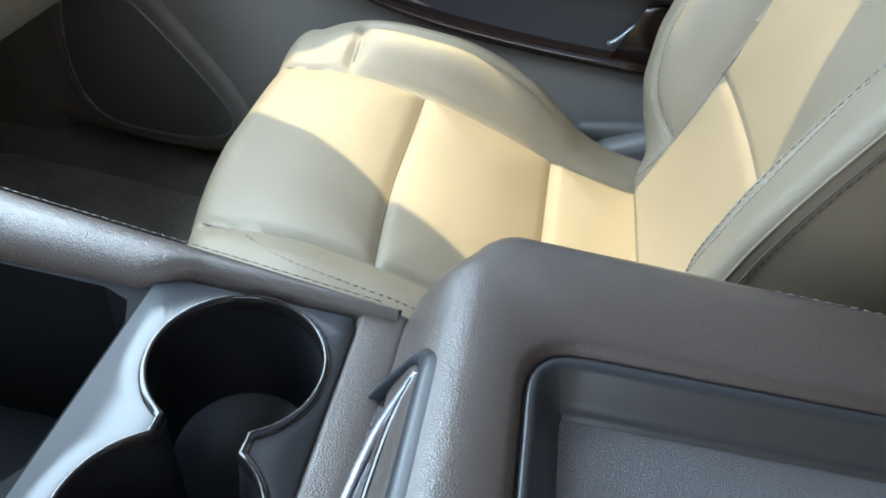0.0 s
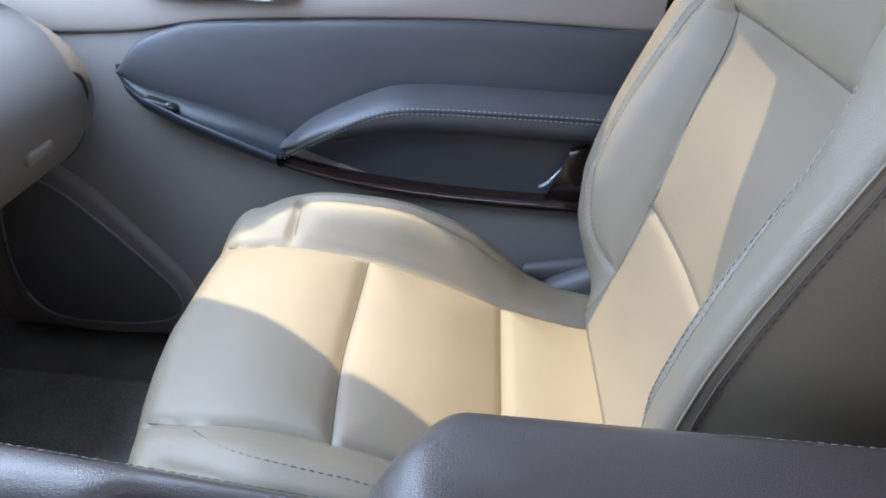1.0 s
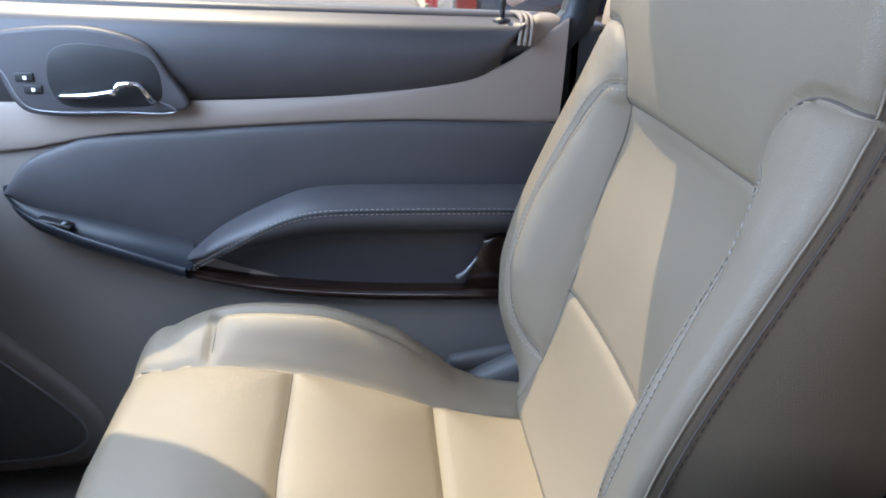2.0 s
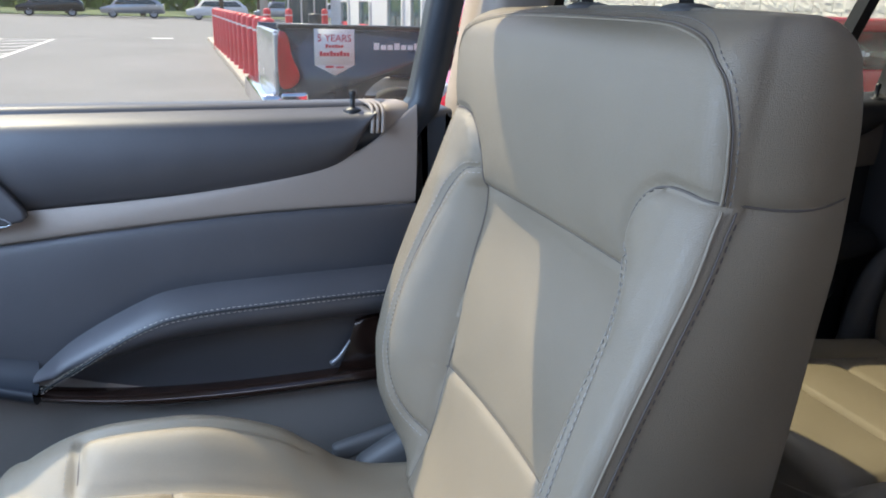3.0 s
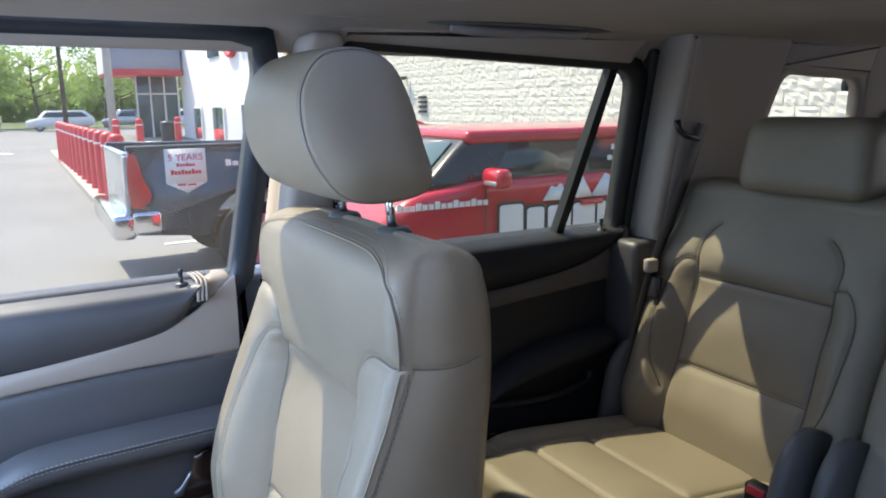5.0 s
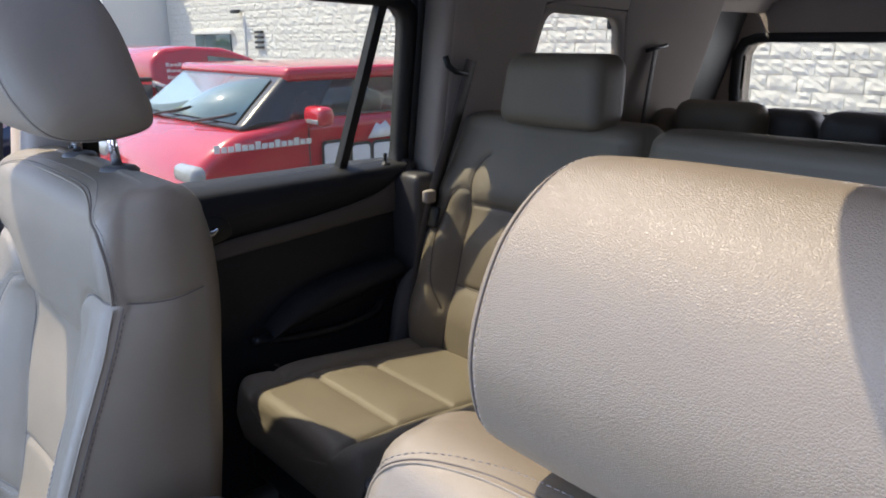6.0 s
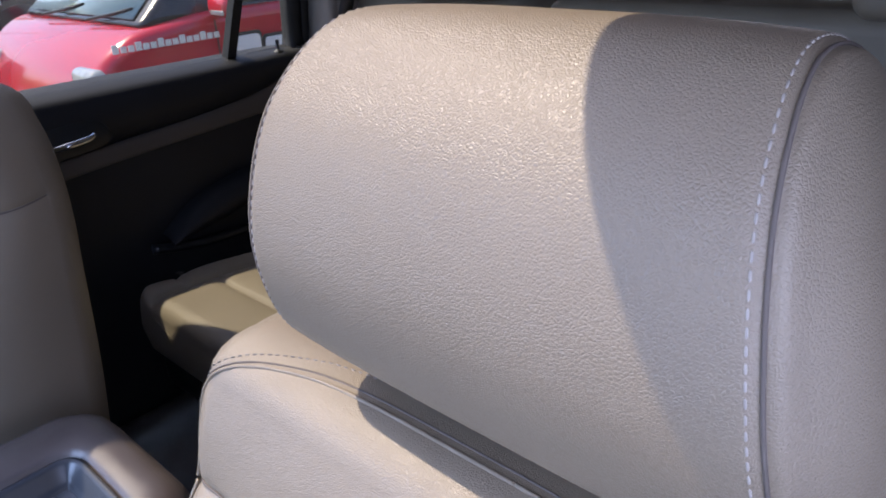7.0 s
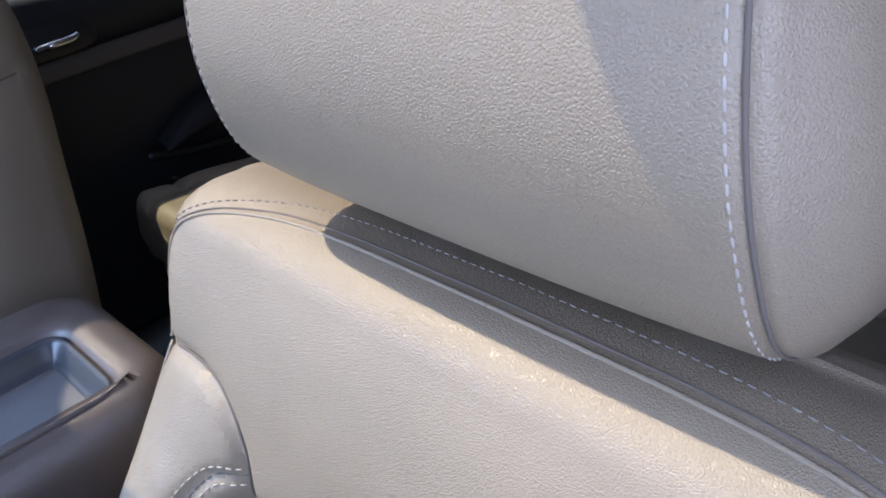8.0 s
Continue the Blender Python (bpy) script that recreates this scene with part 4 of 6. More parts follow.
def lathe(c, prof, n=28, squash=1.0):
    """A turned shape about an upright axis, from (radius, height) points."""
    a = np.linspace(0, 2 * np.pi, n, endpoint=False)
    rows = [[(c[0] + r * squash * math.cos(t), c[1] + r * math.sin(t), c[2] + z) for t in a] for r, z in prof]
    return grid(np.array(rows), wrap_v=True)


front_seat(0.443, "taupe leather front seat with its headrest raised on chrome posts")
front_seat(-0.458, "taupe leather front seat, reclined, headrest pushed down, partly sunlit", slide=(-0.08, 0.0, -0.05), recline=0.235, hinge=(0.0835, 0.007, -0.112), nod=(-0.009, -0.0043, -0.018))


def block_headrest(parent, cy):
    """A low square headrest that narrows towards its top."""
    bm = rbox((0.885, cy, 1.434), (0.115, 0.264, 0.146), 0.034, 5)
    for v in bm.verts:
        up = (v.co.z - 1.36) / 0.146
        v.co.y = cy + (v.co.y - cy) * (1.02 - 0.09 * up)
        v.co.x += 0.02 * up
    body = part("headrest", bm, LEATHER_REAR_SHADED, parent)
    for s in (-1, 1):
        part("headrest_post", tube([(0.90, cy + s * 0.07, 1.34), (0.90, cy + s * 0.07, 1.38)], 0.006, 8), CHROME, body)
    return body


def rear_back(nm, cy, half, label, insert, group, taper=0.94):
    """A second-row backrest with a stitched insert."""
    seat = thing(nm, (0.85, cy, 0.62), label, "car seat", group)
    pad = lambda h: lerp(h, [(0.80, -0.735), (0.90, -0.748), (0.986, -0.782), (1.08, -0.806), (1.165, -0.832), (1.19, -0.832), (1.27, -0.858), (1.34, -0.882)])  # noqa: E731
    ridge = lambda h: pad(h) + lerp(h, [(0.80, 0.03), (0.95, 0.042), (1.10, 0.036), (1.20, 0.016), (1.26, 0.002), (1.34, 0)])  # noqa: E731
    ui = insert

    def face(u, h):
        t = np.clip((np.abs(u) - ui + 0.004) / 0.06, 0, 1)
        t = t * t * (3 - 2 * t)
        return (1 - t) * pad(h) + t * ridge(h)

    S = [[(-ui, 1.172), (ui, 1.172)], [(-ui, 0.986), (ui, 0.986)]]
    arc = [tuple(p) for p in spline([(ui, 1.20), (ui + 0.03, 1.205), (ui + 0.055, 1.17), (ui + 0.062, 1.10), (ui + 0.05, 1.0), (ui + 0.015, 0.93)], 16)]
    S += mirror_lines([[(ui, 1.172), (ui, 1.0), (ui, 0.82)], arc, [tuple(p) for p in spline([(ui, 1.172), (ui + 0.006, 1.235), (ui - 0.012, 1.27), (ui - 0.03, 1.285)], 8)]])
    hs = np.r_[np.arange(0.80, 1.34, 0.0065), 1.34]
    rows, kind = upholstery(hs, lambda h: half * lerp(h, [(0.8, 0.92), (0.9, 0.98), (1.0, 1.0), (1.2, 1.0), (1.34, taper)]), face, lambda h: pad(h) - 0.135, 0.04, 0.03, S, puff=0.006)

    def region(h, u, f, k, i):
        if k == 2:
            return "back_panel"
        if k in (1, 3):
            return "side_panel" if k == 1 else "side_panel_b"
        if abs(u) < ui and h < 1.172:
            return "insert_a" if h > 0.986 else "insert_b"
        return "top_panel" if h > 1.205 else ("bolster_a" if u > 0 else "bolster_b")

    for key, shape in split_body(rows, kind, lambda p: np.stack([-p[:, 2], cy + p[:, 1], p[:, 0]], 1), region).items():
        part({"side_panel_b": "side_panel", "insert_a": "insert", "insert_b": "insert", "bolster_a": "bolster", "bolster_b": "bolster"}.get(key, key), shape, LEATHER_REAR_SHADED, seat)
    for line in S:
        part("seam", tube([(-float(face(np.array([u]), h)[0]) + 0.0022, cy + u, h) for u, h in spline(line, 40)], 0.0014, 5), SEAM, seat)
    return seat


rear_seat = rear_back("captain_chair", 0.427, 0.260, "taupe leather second-row seat, cushion and back in dappled sun", 0.15, "second row seats")
block_headrest(rear_seat, 0.376)
bench = rear_back("back_bench", -0.245, 0.41, "wide taupe leather second-row bench in shade", 0.26, "second row seats", 0.995)
block_headrest(bench, -0.47)


def rear_cushion(seat, cy, half, seam_u):
    """The cushion of a second-row seat, with its frame and feet."""
    pad = lambda h: lerp(h, [(-0.74, 0.832), (-0.54, 0.858), (-0.40, 0.874), (-0.29, 0.878)])  # noqa: E731
    face = lambda u, h: pad(h) + 0.012 * np.clip((np.abs(u) - seam_u) / 0.05, 0, 1) - 0.016 * np.clip((np.abs(u) - half + 0.06) / 0.06, 0, 1) ** 2  # noqa: E731
    S = [[(-seam_u, -0.40), (seam_u, -0.40)], [(-seam_u, -0.54), (seam_u, -0.54)], [(seam_u, -0.345), (half, -0.345)]] + mirror_lines([[(seam_u, -0.72), (seam_u, -0.27)]])
    rows, kind = upholstery(np.r_[np.arange(-0.74, -0.29, 0.0065), -0.29], lambda h: half, face, lambda h: 0.745, 0.035, 0.03, S, puff=0.009)

    def region(h, u, f, k, i):
        if k == 2:
            return "cushion_base"
        if k in (1, 3):
            return "cushion_side" if k == 1 else "cushion_side_b"
        return "cushion_panel" if abs(u) < seam_u else ("cushion_bolster" if u > 0 else "cushion_bolster_b")

    for key, shape in split_body(rows, kind, lambda p: np.stack([-p[:, 0], cy + p[:, 1], p[:, 2]], 1), region).items():
        part({"cushion_side_b": "cushion_side", "cushion_bolster_b": "cushion_bolster"}.get(key, key), shape, LEATHER_REAR_SHADED, seat)
    for d in (0.0, 0.006):
        part("stitching", stitches([(0.345 + d - 0.003, cy + u, float(pad(-0.345)) + 0.0235 - 0.016 * max(0, (u - half + 0.06) / 0.06) ** 2) for u in np.linspace(seam_u + 0.01, half - 0.03, 12)], 0.005, 0.003, 0.0006), THREAD, seat)
    part("seat_frame", rbox((0.48, cy, 0.70), (0.40, 2 * half - 0.03, 0.08), 0.02), BLACK, seat, "black plastic seat frame")
    part("seat_leg", rbox((0.34, cy + half * 0.6, 0.58), (0.06, 0.05, 0.18), 0.01), BLACK, seat)
    part("seat_leg", rbox((0.34, cy - half * 0.6, 0.58), (0.06, 0.05, 0.18), 0.01), BLACK, seat)
    part("piping", tube([(0.262, cy + u, 0.80) for u in np.linspace(-half + 0.03, half - 0.03, 20)], 0.004, 6), LEATHER_REAR_SHADED, seat)
    return seat


rear_cushion(rear_seat, 0.468, 0.215, 0.145)
rear_cushion(bench, -0.27, 0.40, 0.30)


def recliner(t, cy, x):
    """The hinge cover between the second-row seats."""
    outline = [(x - 0.06, 0.74), (x + 0.09, 0.74), (x + 0.10, 0.90), (x + 0.085, 0.965), (x + 0.045, 0.995), (x, 0.985), (x - 0.035, 0.94), (x - 0.055, 0.85)]
    t = part("hinge_cover", plate([tuple(p) for p in ring(outline, 40)], 0.036, "y", cy, bevel=0.012, seg=3), GREY_SHELL, t, "grey plastic hinge cover")
    part("slot", plate([(x + 0.02, 0.76), (x + 0.035, 0.76), (x + 0.055, 0.95), (x + 0.042, 0.95)], 0.039, "y", cy, bevel=0.001), BLACK, t)
    part("bolt", lathe((x - 0.01, cy + 0.018, 0.86), [(0.0, 0.006), (0.008, 0.004), (0.009, 0.0)], 14), BLACK, t)
    return t


recliner(rear_seat, 0.195, 0.66)
recliner(bench, 0.135, 0.68)
recliner(rear_seat, 0.695, 0.755)
tray = thing("seat_side_tray", (0.45, 0.22, 0.8), "dark plastic side tray beside the second-row cushion", "tray")
part("tray_body", rbox((0.46, 0.225, 0.80), (0.40, 0.055, 0.10), 0.02), BLACK, tray)
part("tray_rim", tube([(*p, 0.852) for p in round_rect(0.27, 0.655, 0.202, 0.248, 0.02)], 0.006, 6, closed=True), GREY_SHELL, tray)
buckle = thing("belt_buckle", (0.63, 0.255, 0.87), "black seat belt buckle with a red button", "belt buckle")
part("body", rbox((0.63, 0.25, 0.86), (0.025, 0.05, 0.07), 0.006), BLACK, buckle)
part("button", rbox((0.617, 0.25, 0.885), (0.006, 0.034, 0.016), 0.002), SIGN_RED, buckle, "red release button")

# third row
for y, w, z in ((0.652, 0.045, 1.312), (0.475, 0.143, 1.345)):
    t = thing("third_row_headrest", (1.78, y, 1.25), "grey leather third-row headrest", "headrest", "third row headrests")
    part("pad", rbox((1.78, y, z - 0.06), (0.11, 2 * w, 0.14), 0.05, 5), LEATHER_REAR_SHADED, t)
    part("post", tube([(1.79, y, 1.15), (1.79, y, z - 0.10)], 0.006, 8), CHROME, t)
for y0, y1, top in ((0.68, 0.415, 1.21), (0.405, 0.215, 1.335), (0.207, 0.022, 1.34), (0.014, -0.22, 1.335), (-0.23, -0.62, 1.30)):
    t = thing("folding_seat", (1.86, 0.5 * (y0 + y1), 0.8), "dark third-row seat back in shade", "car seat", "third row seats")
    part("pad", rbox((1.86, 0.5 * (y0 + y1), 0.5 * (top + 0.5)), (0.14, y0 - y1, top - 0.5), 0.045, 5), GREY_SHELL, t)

# seat belts of the second row
def belt(nm, pts, w, label, group="seat belts"):
    t = thing(nm, pts[-1], label, "seat belt", group)
    p = spline(pts, 40)
    rows = []
    for k, q in enumerate(p):
        d = p[min(k + 1, 39)] - p[max(k - 1, 0)]
        s = np.cross(d, (0.25, -1.0, 0.1))
        s /= np.linalg.norm(s)
        nrm = np.cross(s, d / np.linalg.norm(d))
        rows.append([q + s * w / 2, q + nrm * 0.0012, q - s * w / 2, q - nrm * 0.0012])
    part("webbing", grid(np.array(rows), wrap_v=True), BELT, t)
    return t


b1 = belt("seat_belt", [(0.885, 0.632, 1.49), (0.86, 0.648, 1.38), (0.80, 0.672, 1.18), (0.765, 0.69, 1.0), (0.745, 0.70, 0.80)], 0.046, "grey seat belt hanging from the rear pillar")
part("belt_guide", tube([(0.806, 0.634, 1.500), (0.810, 0.630, 1.480), (0.83, 0.627, 1.466), (0.865, 0.625, 1.460)], 0.007, 8), BLACK, b1, "black curved belt guide")
part("belt_stop", rbox((0.772, 0.655, 1.185), (0.03, 0.022, 0.03), 0.006), HEADLINER, b1, "beige belt stop button")
part("tongue", rbox((0.782, 0.650, 1.135), (0.010, 0.03, 0.05), 0.004, turn=Matrix.Rotation(radians(14), 4, "Y")), BLACK, b1, "black belt tongue")
b2 = belt("seat_belt", [(1.625, 0.617, 1.505), (1.63, 0.632, 1.40), (1.635, 0.655, 1.24)], 0.05, "pale grey seat belt hanging by the quarter window")
part("belt_guide", tube([(1.585, 0.622, 1.500), (1.625, 0.612, 1.508), (1.675, 0.612, 1.514)], 0.006, 8), BLACK, b2)
hook = thing("coat_hook", (1.51, 0.70, 1.57), "black hook at the quarter window", "hook")
part("hook_body", rbox((1.50, 0.69, 1.575), (0.022, 0.02, 0.03), 0.006), BLACK, hook)

# grab handle above the rear door
grab = thing("grab_handle", (0.40, 0.64, 1.655), "beige grab handle folded under the roof rail", "grab handle")
part("handle_bar", tube(spline([(0.25, 0.640, 1.6665), (0.29, 0.626, 1.661), (0.40, 0.618, 1.659), (0.51, 0.626, 1.661), (0.55, 0.640, 1.6665)], 24), 0.0085, 10), LOWER_TRIM, grab)
# A flat dark plate paints the shade of the hollow; nothing is cut in.
part("recess", plate([tuple(p) for p in ring([(0.20, 0.625), (0.28, 0.590), (0.40, 0.578), (0.52, 0.590), (0.60, 0.625), (0.52, 0.652), (0.28, 0.652)], 40)], -0.002, "z", 1.671, bevel=0.001), GREY_SHELL, grab, "shaded handle recess")

# ---- front passenger door ----
def over(v, depth, y0, soft=0.12):
    """A cushion profile across a strip: rises from its edges."""
    return y0 - depth * (1 - np.abs(2 * v - 1) ** (1 / soft * 0.4))


door = thing("front_door", (-0.6, 0.82, 0.5), "front passenger door trim in charcoal and taupe with wood inlay", "car door")
part("door_shell", rbox((-0.64, 0.865, 0.86), (1.10, 0.09, 0.72), 0.02), LOWER_TRIM, door, "dark taupe lower door panel")
part("door_skin", band([(-1.19, 0.55), (-0.64, 0.54), (-0.10, 0.55)], [(-1.19, 1.20), (-0.64, 1.21), (-0.10, 1.21)],
     lambda v, x, z: np.interp(z, [0.5, 0.62, 0.85, 1.0, 1.2, 1.25], [0.80, 0.785, 0.795, 0.80, 0.805, 0.81]), 60, 40), LOWER_TRIM, door)
# upper pad, rolled over the sill
part("upper_pad", band([(-1.19, 1.10), (-0.90, 1.115), (-0.70, 1.122), (-0.40, 1.137), (-0.27, 1.147), (-0.20, 1.172), (-0.162, 1.235)], [(-1.19, 1.255), (-0.90, 1.252), (-0.70, 1.25), (-0.40, 1.25), (-0.27, 1.25), (-0.20, 1.249), (-0.162, 1.246)],
     lambda v, x, z: 0.803 - 0.026 * np.sin(np.pi * np.clip(v, 0, 1)) ** 0.7 + 0.055 * np.clip((v - 0.80) / 0.2, 0, 1) ** 2, 70, 30), DARK_TRIM, door, "charcoal padded door top")
part("sill", rbox((-0.66, 0.845, 1.235), (1.08, 0.05, 0.03), 0.012), DARK_TRIM, door)
part("taupe_strip", band([(-1.19, 1.02), (-0.95, 1.045), (-0.82, 1.058), (-0.69, 1.082), (-0.38, 1.106), (-0.10, 1.11)], [(-1.19, 1.11), (-0.90, 1.12), (-0.69, 1.125), (-0.38, 1.142), (-0.20, 1.18), (-0.10, 1.25)],
     lambda v, x, z: 0.797 - 0.006 * np.sin(np.pi * v) ** 0.4, 70, 14), TAUPE_TRIM, door, "taupe band across the door")
part("door_end_cap", rbox((-0.125, 0.835, 1.17), (0.06, 0.075, 0.16), 0.02), TAUPE_TRIM, door)
# dark spear with the armrest
part("spear", band([(-0.845, 1.0), (-0.80, 0.968), (-0.70, 0.938), (-0.61, 0.912), (-0.45, 0.862), (-0.30, 0.85), (-0.10, 0.85)], [(-0.845, 1.004), (-0.815, 1.042), (-0.76, 1.068), (-0.69, 1.082), (-0.38, 1.105), (-0.25, 1.109), (-0.10, 1.109)],
     lambda v, x, z: 0.792 - 0.012 * np.sin(np.pi * v) ** 0.35, 80, 22), DARK_TRIM, door, "charcoal moulded door insert")
def switch_ledge():
    """A scooped shelf with a rounded rim, from the tip of the insert to the armrest."""
    at = [-0.847, -0.825, -0.80, -0.74, -0.68, -0.606]
    section = [(0.0, -0.030), (0.62, -0.026), (0.93, -0.014), (1.0, -0.006), (0.99, -0.001), (0.95, 0.0012), (0.90, 0.0), (0.82, -0.006), (0.66, -0.012), (0.44, -0.012), (0.24, -0.004), (0.10, 0.012), (0.02, 0.034), (-0.10, 0.050)]
    rows = []
    for x in np.linspace(at[0], at[-1], 60):
        rim = float(np.interp(x, at, [1.003, 0.988, 0.9765, 0.958, 0.9405, 0.9175]))
        out = float(np.interp(x, at, [0.004, 0.024, 0.036, 0.050, 0.058, 0.064]))
        tall = float(np.interp(x, at, [0.15, 0.55, 0.8, 1.0, 1.0, 1.0]))
        rows.append([(x, 0.788 - out * d, rim + dz * tall) for d, dz in spline(section, 52)])
    return grid(np.array(rows))


part("switch_ledge", switch_ledge(), LEDGE, door, "satin black scooped switch ledge")
sw = part("window_switch", rbox((-0.778, 0.764, 0.967), (0.045, 0.018, 0.010), 0.004, turn=Matrix.Rotation(radians(14), 4, "Y")), BLACK, door, "small black window switch")
part("switch_mark", rbox((-0.765, 0.759, 0.9695), (0.006, 0.008, 0.002), 0.001), SATIN, sw)
part("armrest", band([(-0.615, 0.905), (-0.56, 0.925), (-0.48, 0.945), (-0.40, 0.955), (-0.25, 0.957), (-0.10, 0.957)], [(-0.612, 0.918), (-0.56, 0.965), (-0.48, 1.008), (-0.42, 1.024), (-0.30, 1.028), (-0.10, 1.030)],
     lambda v, x, z: 0.790 - np.interp(x, [-0.615, -0.58, -0.50, -0.10], [0.02, 0.055, 0.066, 0.066]) * np.sin(np.pi * np.clip(v * 0.92 + 0.04, 0, 1)) ** 0.45, 70, 26), DARK_TRIM, door, "padded charcoal armrest")
for k, dz in enumerate((0.0, -0.007)):
    line = spline([(-0.60, 0.741, 0.915 + dz), (-0.55, 0.727, 0.948 + dz), (-0.48, 0.7225, 0.988 + dz), (-0.42, 0.7225, 1.003 + dz), (-0.30, 0.7225, 1.007 + dz), (-0.11, 0.7225, 1.009 + dz)], 70)
    part("stitching", stitches(line, 0.0042, 0.0026, 0.00045), THREAD, door, "pale armrest stitches")
part("seam", tube(spline([(-0.60, 0.7405, 0.9115), (-0.55, 0.7262, 0.9445), (-0.48, 0.7218, 0.9845), (-0.42, 0.7218, 0.9995), (-0.30, 0.7218, 1.0035), (-0.11, 0.7218, 1.0055)], 60), 0.0011, 6), BLACK, door)
# map pocket with wood edging
part("pocket_back", band([(-0.54, 0.875), (-0.44, 0.868), (-0.235, 0.872)], [(-0.50, 0.925), (-0.42, 0.945), (-0.20, 0.948)], lambda v, x, z: 0.788 + 0 * v, 30, 8), TAUPE_TRIM, door, "taupe map pocket liner")
part("wood_trim", band([(-0.745, 0.925), (-0.66, 0.893), (-0.55, 0.862), (-0.45, 0.845), (-0.30, 0.838), (-0.10, 0.838)], [(-0.745, 0.931), (-0.66, 0.908), (-0.55, 0.884), (-0.45, 0.872), (-0.30, 0.866), (-0.10, 0.868)],
     lambda v, x, z: 0.788 - 0.022 * np.sin(np.pi * v) ** 0.5, 70, 14), WOOD, door, "glossy dark wood trim")
part("pocket_end", band([(-0.225, 0.862), (-0.19, 0.862), (-0.10, 0.862)], [(-0.195, 0.945), (-0.17, 0.95), (-0.10, 0.952)], lambda v, x, z: 0.774 - 0.008 * np.sin(np.pi * v) ** 0.5, 20, 12), WOOD, door)
part("chrome_accent", tube(spline([(-0.232, 0.768, 0.883), (-0.222, 0.764, 0.893), (-0.214, 0.763, 0.905), (-0.205, 0.765, 0.918)], 12), np.linspace(0.0042, 0.0015, 12), 8), SATIN, door, "small chrome accent")
# inner handle
bezel = [(-0.835, 1.205), (-0.815, 1.165), (-0.800, 1.126), (-0.772, 1.112), (-0.69, 1.113), (-0.605, 1.121), (-0.590, 1.131), (-0.612, 1.168), (-0.64, 1.205), (-0.72, 1.222)]
cup = [(-0.757, 1.165), (-0.752, 1.138), (-0.734, 1.124), (-0.680, 1.124), (-0.632, 1.129), (-0.620, 1.150), (-0.634, 1.188), (-0.70, 1.203), (-0.745, 1.196)]
part("handle_bezel", plate([tuple(p) for p in ring(bezel, 64)], -0.014, "y", 0.780, bevel=0.005, seg=3), DARK_TRIM, door, "charcoal handle bezel")
part("bezel_edge", tube([(x, 0.7665, z) for x, z in ring([(-0.826, 1.198), (-0.807, 1.164), (-0.793, 1.130), (-0.768, 1.118), (-0.69, 1.1185), (-0.61, 1.126)], 60)[:44]], 0.0011, 6), SATIN, door)
part("handle_cup", plate([tuple(p) for p in ring(cup, 48)], -0.0148, "y", 0.780, bevel=0.002), BLACK, door, "dark handle recess")
part("door_handle", join(tube(spline([(-0.745, 0.762, 1.1385), (-0.705, 0.752, 1.142), (-0.672, 0.749, 1.1475)], 14), np.linspace(0.0032, 0.0046, 14), 10),
     tube([(-0.674, 0.750, 1.1475), (-0.670, 0.749, 1.153), (-0.667, 0.749, 1.1565), (-0.655, 0.750, 1.1575), (-0.646, 0.751, 1.157), (-0.639, 0.753, 1.147), (-0.630, 0.759, 1.133)], 0.0042, 10)), CHROME, door, "chrome inner door handle")
for k in (0, 1):
    part("lock_button", rbox((-0.783 + 0.008 * k, 0.7655, 1.160 - 0.0145 * k), (0.022, 0.004, 0.011), 0.0015), BLACK, door)
    part("lock_mark", rbox((-0.782 + 0.008 * k, 0.7632, 1.1595 - 0.0145 * k), (0.0045, 0.0012, 0.0045), 0.0005), SIGN_WHITE, door, "small white lock mark")
# speaker
spk = [tuple(p) for p in ring([(-1.07, 0.65), (-1.065, 0.77), (-1.03, 0.822), (-0.965, 0.808), (-0.85, 0.697), (-0.795, 0.622), (-0.825, 0.578), (-0.93, 0.562), (-1.03, 0.575)], 60)]
part("speaker_pod", plate(grown(spk, 0.030), -0.020, "y", 0.798, bevel=0.016, seg=4), LOWER_TRIM, door)
part("speaker_grille", plate(spk, -0.0235, "y", 0.798, bevel=0.003), MESH_MAT_DARK, door, "dark perforated speaker grille")
part("speaker_ring", tube([(x, 0.7745, z) for x, z in spk], 0.0022, 6, closed=True), SATIN, door, "thin silver speaker ring")
part("lower_pocket", rbox((-0.46, 0.785, 0.585), (0.55, 0.04, 0.09), 0.02), LOWER_TRIM, door)
pin = part("lock_pin", lathe((-0.188, 0.806, 1.236), [(0.0, 0.033), (0.0042, 0.032), (0.0048, 0.028), (0.0038, 0.022), (0.0038, 0.010), (0.009, 0.009), (0.0135, 0.006), (0.014, 0.0)], 16), BLACK, door, "black door lock pin")
for k in range(3):
    part("piping", tube(spline([(-0.168 + 0.007 * k, 0.775, 1.215), (-0.165 + 0.007 * k, 0.785, 1.243), (-0.166 + 0.007 * k, 0.81, 1.250), (-0.168 + 0.007 * k, 0.85, 1.249)], 12), 0.0028, 6), TAUPE_TRIM, door)

